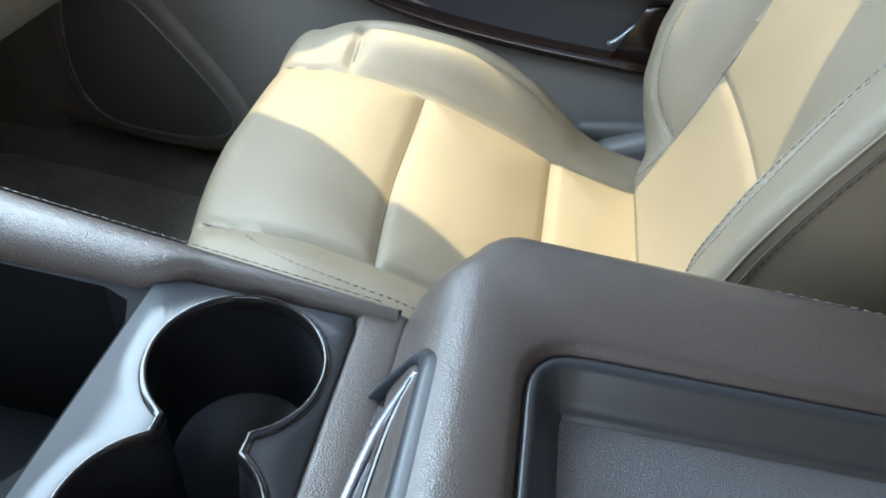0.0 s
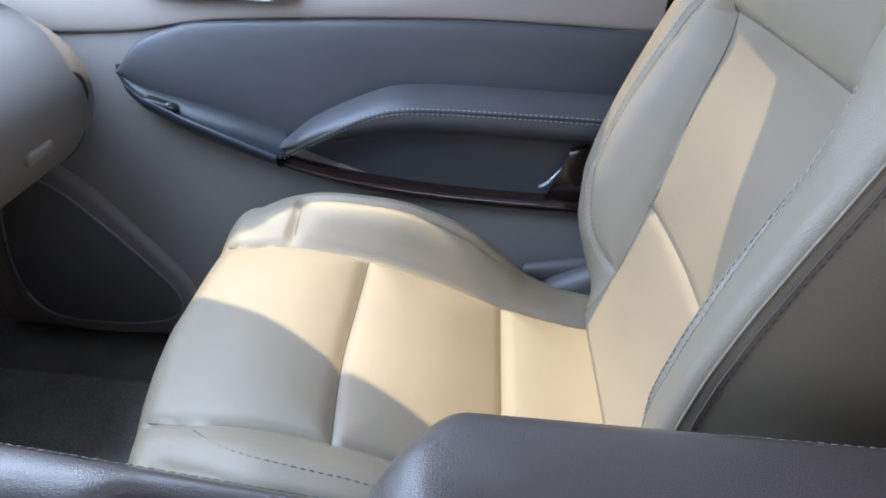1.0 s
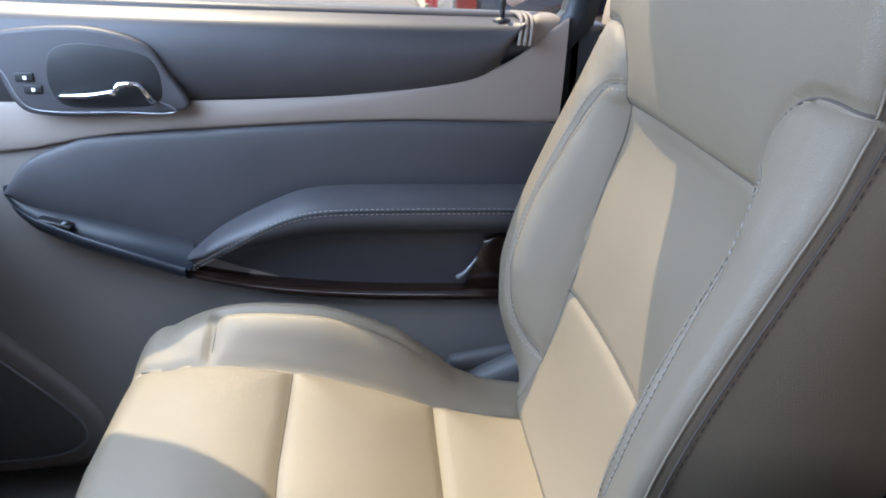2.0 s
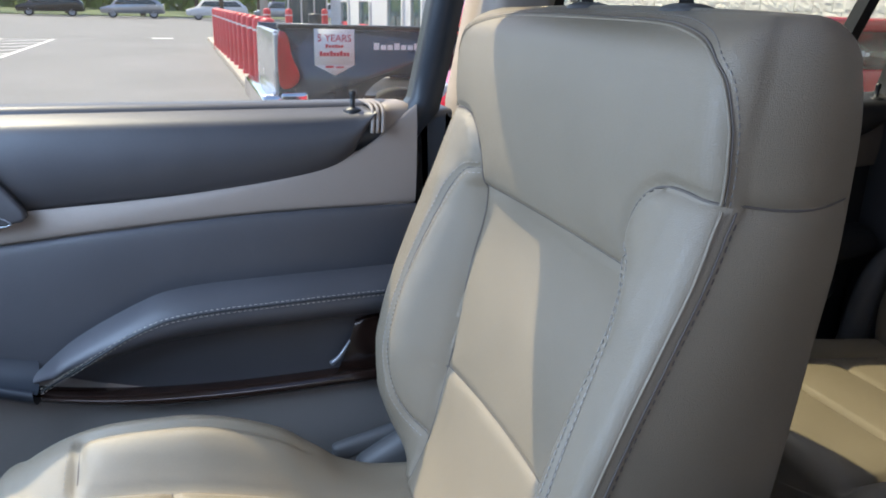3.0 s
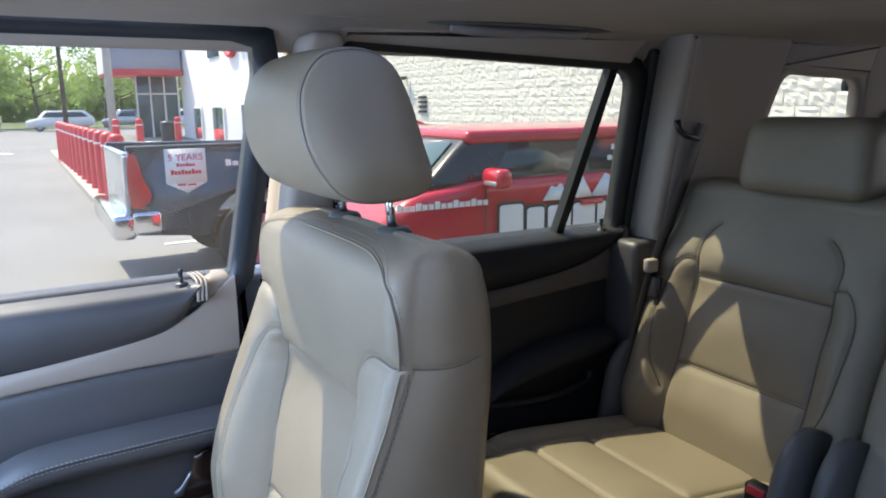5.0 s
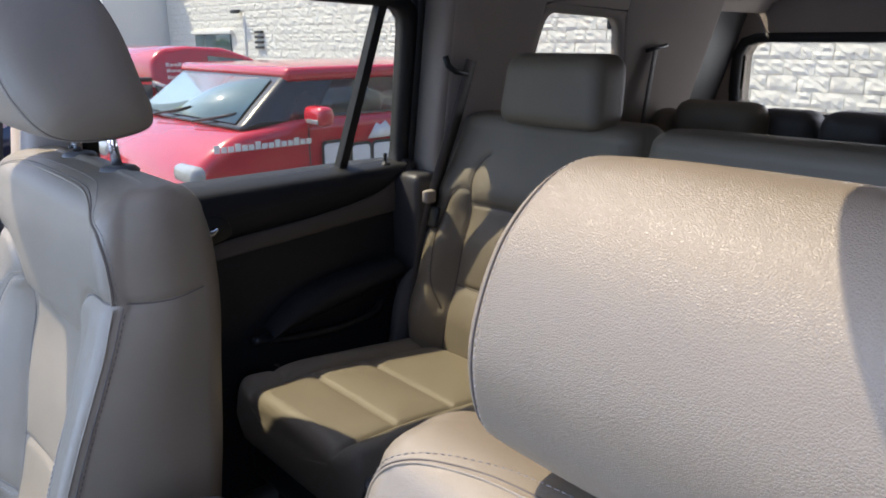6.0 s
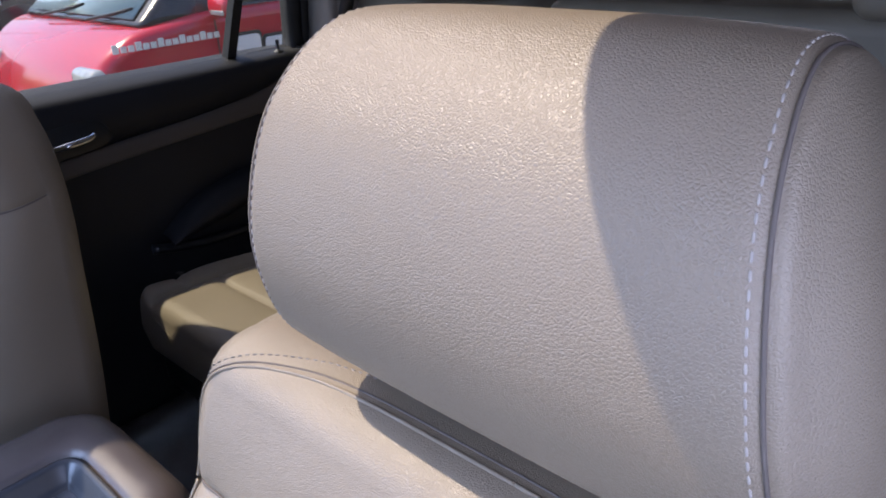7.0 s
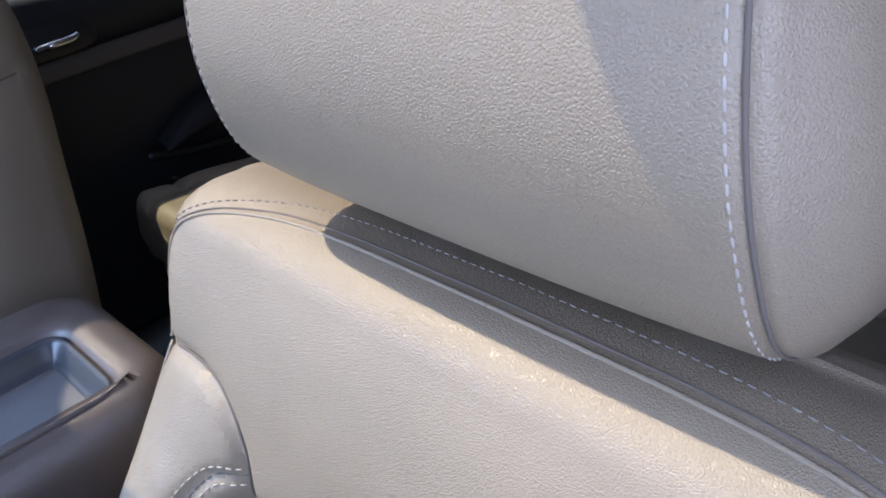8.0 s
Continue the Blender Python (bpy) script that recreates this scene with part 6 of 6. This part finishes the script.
    for y0 in (0.35, 0.95):
        part("wiper", tube([(0.58, y0 + 0.25, 1.222), (0.64, y0, 1.262), (0.68, y0 - 0.12, 1.285)], 0.009, 6), BLACK, car)
    part("grille", rbox((0.26, 0.84, 0.62), (0.04, 1.0, 0.20), 0.02), BLACK, car)
    bars("lettering", 0.42, 1.02, 1.11, 0.042, -0.0015, SIGN_WHITE, car, 15, -1, "row of white letter-like bars")
    shapes = []
    for k, (x, w, h) in enumerate(((1.10, 0.17, 0.20), (1.30, 0.13, 0.17), (1.46, 0.18, 0.17), (1.66, 0.18, 0.17), (1.86, 0.07, 0.17), (1.95, 0.14, 0.17))):
        shapes.append(((x - 0.015, w + 0.03, h + 0.035), (x, w, h)))
    for a, b in shapes:
        part("logo_back", plate(round_rect(a[0], a[0] + a[1], 0.88, 0.88 + a[2], 0.03, 4), -0.004, "y", -0.0005, bevel=0.001), BLACK, car)
        part("logo_shape", plate(round_rect(b[0], b[0] + b[1], 0.897, 0.897 + b[2], 0.025, 4), -0.0065, "y", -0.0005, bevel=0.001), SIGN_WHITE, car)
    for x, w, h in ((1.42, 0.22, 0.10), (1.58, 0.24, 0.14), (1.80, 0.40, 0.16)):
        part("logo_peak", plate([(x, 1.10), (x + w, 1.10), (x + w * 0.62, 1.10 + h), (x + w * 0.45, 1.10 + h * 0.75), (x + w * 0.30, 1.10 + h * 0.9)], -0.005, "y", -0.0005, bevel=0), SIGN_WHITE, car)
    pnl = part("window_sign", quad_pane([at(1.88, -1, 1.27), at(2.60, -1, 1.27), at(2.60, -1, 1.445), at(1.88, -1, 1.445)], -0.008), RED_CAR, car, "red sign in the rear side window")
    bars("lettering", 2.02, 2.34, 1.385, 0.035, 0.062, SIGN_WHITE, pnl, 5, -1)
    bars("lettering", 1.98, 2.44, 1.32, 0.03, 0.052, SIGN_WHITE, pnl, 11, -1)
    return car


# The pale blue base colour paints the sky's reflection into the windscreen.
SKY_WINDSCREEN = material("car_windscreen", (0.22, 0.31, 0.33), 0.08, vary=0.2, scale=2, coat=0.6, rough_vary=0.02)
CAR_GLASS = material("car_glass_dark", (0.035, 0.05, 0.05), 0.06, vary=0.1, scale=2, coat=0.5, rough_vary=0.02)
near_car = box_car("red hatchback with white lettering parked beside the vehicle", RED_CAR, RED_CAR)
near_car.matrix_basis = pose(0.90, 3.0, GZ)

def pickup():
    """A dark pickup, tail at x = 0 towards -x, near side at y = 0, standing on z = 0."""
    t = thing("pickup_truck", (0, 0, 0), "pickup truck with a dark blue bed and a red cab", "pickup truck", "parked cars beside the vehicle")
    arch = [(1.16 + 0.44 * math.cos(a), 0.46 + 0.44 * math.sin(a)) for a in np.linspace(0, math.pi, 15)]
    bed = [(1.98, 0.48), (1.98, 1.27), (0.02, 1.30), (0.0, 0.62), (0.10, 0.50)] + [(a, b) for a, b in arch[::-1]]
    bed = bed[:4] + [(0.06, 0.52), (0.70, 0.46)] + arch[::-1][1:-1] + [(1.64, 0.46)]
    part("bed_side", plate(bed, 0.09, "y", 0.0, bevel=0.02, seg=3), NAVY_CAR, t)
    part("bed_side", plate(bed, -0.09, "y", 1.85, bevel=0.02, seg=3), NAVY_CAR, t)
    part("bed_rail", rbox((1.0, 0.05, 1.315), (1.98, 0.12, 0.04), 0.015), BLACK, t)
    part("bed_floor", rbox((1.0, 0.92, 0.66), (1.95, 1.66, 0.06), 0.01), BLACK, t)
    part("tailgate", rbox((0.02, 0.92, 0.98), (0.07, 1.52, 0.58), 0.02), SILVER, t, "pale reflective tailgate")
    part("tail_lamp", plate([tuple(p) for p in ring([(0.012, 1.24), (0.09, 1.24), (0.13, 1.05), (0.19, 0.90), (0.15, 0.80), (0.012, 0.80)], 30)], -0.035, "y", 0.02, bevel=0.012), LAMP_RED, t, "red tail lamp")
    part("lamp_lens", rbox((0.0, 0.08, 1.08), (0.05, 0.16, 0.34), 0.02), LAMP_CLEAR, t)
    part("bumper", rbox((-0.06, 0.92, 0.60), (0.20, 1.86, 0.24), 0.05, 4), CHROME, t, "chrome rear bumper")
    part("bumper_end", rbox((0.14, 0.03, 0.63), (0.26, 0.10, 0.22), 0.04, 4), CHROME, t)
    sign = part("sign", plate([(0.33, 0.98), (0.70, 0.98), (0.70, 1.30), (0.33, 1.30)], -0.006, "y", 0.0, bevel=0), SIGN_WHITE, t, "white pennant sign with red lettering")
    part("sign_tip", plate([(0.33, 0.98), (0.515, 0.885), (0.70, 0.98)], -0.006, "y", 0.0, bevel=0), SIGN_WHITE, t)
    bars("lettering", 0.375, 0.655, 1.06, 0.045, -0.006, SIGN_RED, sign, 9, -1)
    bars("lettering", 0.43, 0.60, 1.135, 0.03, -0.006, SIGN_RED, sign, 6, -1)
    bars("border", 0.42, 0.61, 0.955, 0.02, -0.006, SIGN_RED, sign, 2, -1)
    txt = bpy.data.curves.new("words", "FONT")
    txt.body, txt.size, txt.extrude, txt.align_x = "5 YEARS", 0.088, 0.001, "CENTER"
    txt.materials.append(SIGN_RED)
    ob = new("words", txt)
    ob.matrix_basis = pose(0.515, -0.008, 1.19, 90, 0, 0)
    ob.parent = sign
    bars("lettering", 0.88, 1.60, 1.12, 0.06, -0.0005, SIGN_WHITE, t, 11, -1, "row of white bars on the bed")
    for x in (1.16, 4.4):
        wheel(t, x, 0.12, 0.38, 0.38, -1, PINK_RIM)
        wheel(t, x, 1.73, 0.38, 0.38, 1)
    cab = [(2.0, 0.46), (2.0, 1.30), (2.02, 1.50), (2.14, 1.60), (2.40, 1.625), (2.80, 1.60), (3.10, 1.50), (3.42, 1.33), (3.95, 1.16), (5.0, 1.08), (5.2, 0.92), (5.2, 0.5), (5.0, 0.46)]
    bm = plate(rounded(cab, 0.06, 4), 1.85, "y", 0.0, bevel=0)
    bmesh.ops.bevel(bm, geom=[e for e in bm.edges if abs(e.verts[0].co.y - e.verts[1].co.y) < 1e-4], offset=0.06, segments=3, affect="EDGES", profile=0.5)
    tuck = lambda z: 0.185 * max(0.0, z - 1.12)  # noqa: E731
    for v in bm.verts:
        v.co.y += tuck(v.co.z) if v.co.y < 0.925 else -tuck(v.co.z)
    part("cab", bm, RED_CAR, t, "red painted cab")

    def flat(pts, lift):
        return quad_pane([(x, tuck(z) - lift, z) for x, z in pts], -0.003)

    part("cab_window", flat([(2.60, 1.14), (3.34, 1.20), (3.22, 1.36), (2.98, 1.48), (2.60, 1.525)], 0.004), CAR_GLASS, t)
    part("black_wrap", plate([(2.01, 1.26), (2.26, 1.17), (2.66, 1.02), (2.66, 0.5), (2.01, 0.5)], -0.003, "y", 0.0, bevel=0), BLACK_CAR, t)
    for p in ([(1.99, 1.31), (2.26, 1.20), (2.26, 1.165), (1.99, 1.245)], [(2.26, 1.20), (2.66, 1.045), (2.66, 1.015), (2.26, 1.165)]):
        part("swoosh", flat(p, 0.007), SIGN_WHITE, t, "white swoosh")
    for z, n, h in ((1.43, 6, 0.035), (1.375, 5, 0.03), (1.31, 8, 0.035)):
        sh = bars("lettering", 2.15, 2.40, z, h, -0.004 + tuck(z) - 0.002, SIGN_WHITE, t, n, -1)
    for x, w in ((2.15, 0.20), (2.38, 0.14), (2.54, 0.12)):
        part("logo_shape", plate(round_rect(x, x + w, 0.80, 1.0, 0.04, 4), -0.007, "y", 0.0, bevel=0.001), SIGN_WHITE, t)
    part("door_gap", flat([(2.55, 0.60), (2.558, 0.60), (2.558, 1.5), (2.55, 1.5)], 0.0035), BLACK, t)
    return t


truck = pickup()
truck.matrix_basis = pose(0.42, 6.6, GZ)


# the painted block wall behind the row, and the shop front
def block_shape(w, h, seed):
    """A rough split face block: a 4 x 3 front, proud of the joint."""
    rnd = random.Random(seed)
    nu, nv = 7, 5
    p = []
    for i in range(nu):
        for j in range(nv):
            edge = i in (0, nu - 1) or j in (0, nv - 1)
            p.append((-(0.002 + 0.014 * rnd.random() if edge else 0.004 + 0.024 * rnd.random()), -w / 2 + w * i / (nu - 1) + (0 if edge else rnd.uniform(-0.02, 0.02)), -h / 2 + h * j / (nv - 1)))
    f = [(i * nv + j, i * nv + j + 1, (i + 1) * nv + j + 1, (i + 1) * nv + j) for i in range(nu - 1) for j in range(nv - 1)]
    back = [(0.02, y, z) for _, y, z in (p[0], p[nv - 1], p[-1], p[(nu - 1) * nv])]
    k = len(p)
    p += back
    rim = [[j for j in range(nv)], [i * nv + nv - 1 for i in range(nu)], [(nu - 1) * nv + j for j in range(nv - 1, -1, -1)], [i * nv for i in range(nu - 1, -1, -1)]]
    for s in range(4):
        f.append(tuple(rim[s]) + (k + (s + 1) % 4, k + s))
    return p, f


WX = 9.5
wall = thing("wall_block", (WX, 9.0, GZ), "white painted split-face block wall of the shop", "wall", kind="structure")
part("wall_core", rbox((WX + 0.2, 8.0, 3.4), (0.37, 31.0, 7.2), 0), MORTAR, wall, smooth=False)
protos = []
for k in range(6):
    me = bpy.data.meshes.new("block")
    v, f = block_shape(0.392, 0.192, k)
    me.from_pydata(v, [], f)
    me.materials.append(BLOCK)
    protos.append(me)
far_blocks, count = [], 0
for r in range(27):
    for c in range(78):
        y = -7.4 + 0.4 * c + (0.2 if r % 2 else 0)
        z = GZ + 0.1 + 0.2 * r
        if y > 23.2:
            continue
        near = 0.6 < z < 2.6 and -1.2 < y < 4.6
        if near and count < 300:
            ob = new("block", protos[(r * 7 + c * 3) % 6])
            ob.parent = wall
            ob.location = (0, y - 9.0, z - GZ)
            count += 1
        else:
            v, f = block_shape(0.392, 0.192, r * 100 + c)
            far_blocks.append((np.array(v) + (WX, y, z), f))
part("block_course", join(*far_blocks), BLOCK, wall, kind="stuff", smooth=False)
win = thing("wall_window", (WX, 20.2, 1.0), "small high window with a pale lintel in the block wall", "window")
part("lintel", rbox((WX - 0.06, 20.25, 1.72), (0.12, 2.6, 0.10), 0.01), WHITE_WALL, win)
part("pane", rbox((WX - 0.04, 20.25, 1.38), (0.05, 2.3, 0.58), 0.005), DARK_GLASS, win)
vent = thing("wall_vent", (WX, 17.45, 1.55), "dark slatted vent in the block wall", "vent")
for k in range(4):
    part("slat", rbox((WX - 0.05, 17.45, 1.32 + 0.13 * k), (0.05, 0.42, 0.07), 0.005), BLACK, vent)
lampw = thing("wall_lamp", (WX, 18.45, 2.2), "small dark floodlight on the block wall", "lamp")
part("bracket", rbox((WX - 0.08, 18.45, 2.27), (0.16, 0.05, 0.05), 0.005), BLACK, lampw)
part("head", rbox((WX - 0.18, 18.45, 2.25), (0.12, 0.34, 0.10), 0.02), BLACK, lampw)
part("conduit", tube([(WX - 0.03, 18.25, 2.2), (WX - 0.03, 18.25, 0.4)], 0.03, 8), WHITE_WALL, lampw)

shop = thing("shop_front", (7.6, 33.0, GZ), "white shop front with a canopy, windows and red lettering shapes", "building")
part("facade", rbox((9.6, 32.4, 2.45), (4.0, 17.5, 5.4), 0.03), WHITE_WALL, shop)
part("coping", rbox((9.58, 32.4, 5.2), (4.1, 17.6, 0.12), 0.02), CANOPY, shop)
part("canopy", rbox((5.75, 42.6, 4.45), (3.5, 4.6, 2.5), 0.03), CANOPY, shop, "grey canopy box")
part("canopy_band", rbox((5.75, 42.55, 3.26), (3.6, 4.8, 0.30), 0.02), SIGN_RED, shop, "red canopy band")
part("canopy_side", rbox((3.95, 42.6, 4.4), (0.12, 4.5, 2.3), 0.02), WHITE_WALL, shop)
part("entrance", rbox((6.6, 43.2, 1.5), (2.2, 1.2, 3.3), 0.02), DARK_GLASS, shop, "glazed entrance")
for k in range(4):
    part("mullion", rbox((5.5 + 0.72 * k, 42.56, 1.5), (0.09, 0.09, 3.3), 0.01), WHITE_WALL, shop)
part("transom", rbox((6.6, 42.56, 2.2), (2.2, 0.09, 0.09), 0.01), WHITE_WALL, shop)
for k, (y, w, z0, z1) in enumerate(((37.2, 1.6, -0.1, 1.4), (33.0, 1.9, -0.1, 1.45), (28.0, 2.0, 0.45, 1.55), (25.2, 1.2, 0.5, 1.55))):
    p = part("window", rbox((7.575, y, 0.5 * (z0 + z1)), (0.08, w, z1 - z0), 0.01), DARK_GLASS, shop)
    part("frame", wall_with_hole(resample(round_rect(y - w / 2 - 0.12, y + w / 2 + 0.12, z0 - 0.12, z1 + 0.12, 0.02), 24), resample(round_rect(y - w / 2, y + w / 2, z0, z1, 0.01), 24), 7.50, 7.60, "x"), WHITE_WALL, p, smooth=False)
    if k < 2:
        part("poster", rbox((7.52, y, z0 + 0.3), (0.01, w * 0.9, 0.55), 0), SIGN_RED, p, "red poster")
part("high_window", rbox((7.57, 33.4, 3.95), (0.08, 1.9, 0.6), 0.01), DARK_GLASS, shop)
a = np.linspace(0, 2 * np.pi, 40, endpoint=False)
part("sign_ring", tube([(7.50, 30.2 + 0.72 * math.cos(t), 4.05 + 0.50 * math.sin(t)) for t in a], 0.11, 8, closed=True), SIGN_RED, shop, "red oval emblem shape")
part("sign_ring", tube([(7.50, 30.2 + 0.30 * math.cos(t), 4.05 + 0.46 * math.sin(t)) for t in a], 0.07, 8, closed=True), SIGN_RED, shop)
for y, w in ((28.7, 0.8), (27.6, 0.8), (26.6, 0.8), (25.6, 0.8), (24.7, 0.7)):
    part("sign_letter", wall_with_hole(resample(round_rect(y - w / 2, y + w / 2, 3.7, 4.5, 0.3), 32), resample(round_rect(y - w / 4, y + w / 4, 3.88, 4.32, 0.15), 32), 7.45, 7.55, "x"), SIGN_RED, shop, "red letter-like shape", smooth=False)
bin_t = thing("litter_bin", (5.5, 34.0, GZ), "dark litter bin by the entrance", "bin")
part("drum", lathe((5.5, 34.0, GZ), [(0.0, 1.05), (0.30, 1.0), (0.33, 0.9), (0.30, 0.0)], 18), BLACK, bin_t)

# lamp posts, far cars, trees
for x, y, r, h, nm in ((3.05, 32.0, 0.17, 11.0, "lamp_post"), (2.6, 55.0, 0.16, 8.6, "utility_pole")):
    t = thing(nm, (x, y, GZ), "tall grey pole standing in the car park" if nm == "lamp_post" else "dark wooden utility pole beyond the car park", "pole")
    part("shaft", tube([(x, y, GZ), (x, y, GZ + h * 0.5), (x, y, GZ + h)], np.array([r, r * 0.85, r * 0.7]), 14), STEEL if nm == "lamp_post" else BARK, t)
    part("foot", lathe((x, y, GZ), [(r * 1.9, 0.0), (r * 1.9, 0.5), (r, 0.55)], 18), CONCRETE, t)
    if nm == "utility_pole":
        part("insulator", rbox((x, y, GZ + h - 0.4), (0.12, 0.5, 0.12), 0.02), BLACK, t)
        part("transformer", lathe((x + 0.3, y, GZ + h - 2.6), [(0.0, 0.9), (0.22, 0.85), (0.22, 0.0)], 14), BARK, t)


def far_car(x, y, paint, label):
    t = thing("far_car", (x, y, GZ), label, "car", "cars parked far off")
    out = rounded([(x - 2.2, 0.15), (x - 2.25, 0.55), (x - 1.5, 0.72), (x - 1.0, 1.28), (x + 1.5, 1.30), (x + 2.1, 0.80), (x + 2.2, 0.20)], 0.12, 4)
    part("body", plate(out, 1.7, "y", y, bevel=0.12, seg=3), paint, t)
    part("side_window", plate(rounded([(x - 1.25, 0.82), (x - 0.9, 1.18), (x + 1.3, 1.20), (x + 1.75, 0.84)], 0.06, 3), -0.02, "y", y, bevel=0), CAR_GLASS, t)
    for dx in (-1.4, 1.4):
        wheel(t, x + dx, y + 0.1, GZ + 0.32, 0.32, -1)
    return t


for x, y, p, l in ((2.5, 58, SIGN_WHITE, "white sport utility car parked far off"), (-3.4, 60, SILVER, "silver car parked far off"), (7.5, 59, SILVER, "silver car parked by the far verge"), (-9, 61, BLACK_CAR, "dark car parked far off"), (12.0, 60, SIGN_WHITE, "white car parked by the far verge"), (-15, 60, SIGN_WHITE, "white car parked far along the verge"), (-22, 56, RED_CAR, "red car parked far off")):
    far_car(x, y, p, l)


def tree(x, y, tall, wide, seed):
    rnd = random.Random(seed)
    t = thing("tree", (x, y, GZ), "leafy green tree beyond the car park", "tree", "trees beyond the car park")
    limbs = [tube(spline([(x, y, GZ), (x + 0.1, y, GZ + tall * 0.25), (x - 0.1, y, GZ + tall * 0.55), (x, y, GZ + tall * 0.85)], 10), np.linspace(0.22, 0.05, 10), 8)]
    tips = []
    for k in range(11):
        a, h = rnd.uniform(0, 6.3), rnd.uniform(0.3, 0.75)
        q = wide * rnd.uniform(0.35, 0.5)
        end = (x + q * math.cos(a), y + q * math.sin(a), GZ + tall * (h + rnd.uniform(0.12, 0.25)))
        limbs.append(tube(spline([(x, y, GZ + tall * h), (x + 0.5 * q * math.cos(a), y + 0.5 * q * math.sin(a), GZ + tall * (h + 0.07)), end], 6), np.linspace(0.08, 0.02, 6), 5))
        tips.append(end)
    part("trunk", join(*limbs), BARK, t)
    v, f = [], []
    for cx, cy2, cz in tips + [(x, y, GZ + tall * 0.85)]:
        for _ in range(34):
            d = Vector((rnd.gauss(0, 1), rnd.gauss(0, 1), rnd.gauss(0, 0.8))) * wide * 0.13
            c = Vector((cx, cy2, cz)) + d
            for _ in range(7):
                o = c + Vector((rnd.gauss(0, 1), rnd.gauss(0, 1), rnd.gauss(0, 1))) * 0.22
                n1 = Vector((rnd.gauss(0, 1), rnd.gauss(0, 1), rnd.gauss(0, 1))).normalized()
                n2 = n1.orthogonal().normalized()
                s = rnd.uniform(0.08, 0.17)
                k = len(v)
                v += [o - n1 * s, o + n2 * s * 0.6, o + n1 * s, o - n2 * s * 0.6]
                f.append((k, k + 1, k + 2, k + 3))
    part("crown", ([tuple(p) for p in v], f), LEAF, t, smooth=False)
    return t


for k, (x, y, h, w) in enumerate(((-3.0, 66, 6.4, 5.5), (-9.0, 70, 7.0, 6.5), (6.0, 64, 6.6, 5.0), (12.5, 70, 6.5, 6.0), (1.5, 80, 7.5, 7.0), (-16, 72, 7.5, 7.0), (8.8, 78, 7.0, 6.5), (-26, 70, 7, 7))):
    tree(x, y, h, w, 40 + k)
rnd = random.Random(9)
hv, hf = [], []
for _ in range(9000):
    o = Vector((rnd.uniform(-70, 40), rnd.uniform(92, 100), GZ + abs(rnd.gauss(0, 2.2)) + rnd.uniform(0, 1.5)))
    n1 = Vector((rnd.gauss(0, 1), rnd.gauss(0, 1), rnd.gauss(0, 1))).normalized()
    n2 = n1.orthogonal()
    s = rnd.uniform(0.3, 0.6)
    k = len(hv)
    hv += [tuple(o - n1 * s), tuple(o + n2 * s), tuple(o + n1 * s), tuple(o - n2 * s)]
    hf.append((k, k + 1, k + 2, k + 3))
tagged(part("far_woods", (hv, hf), LEAF, smooth=False), "distant green woods behind the car park", "woods", kind="stuff")
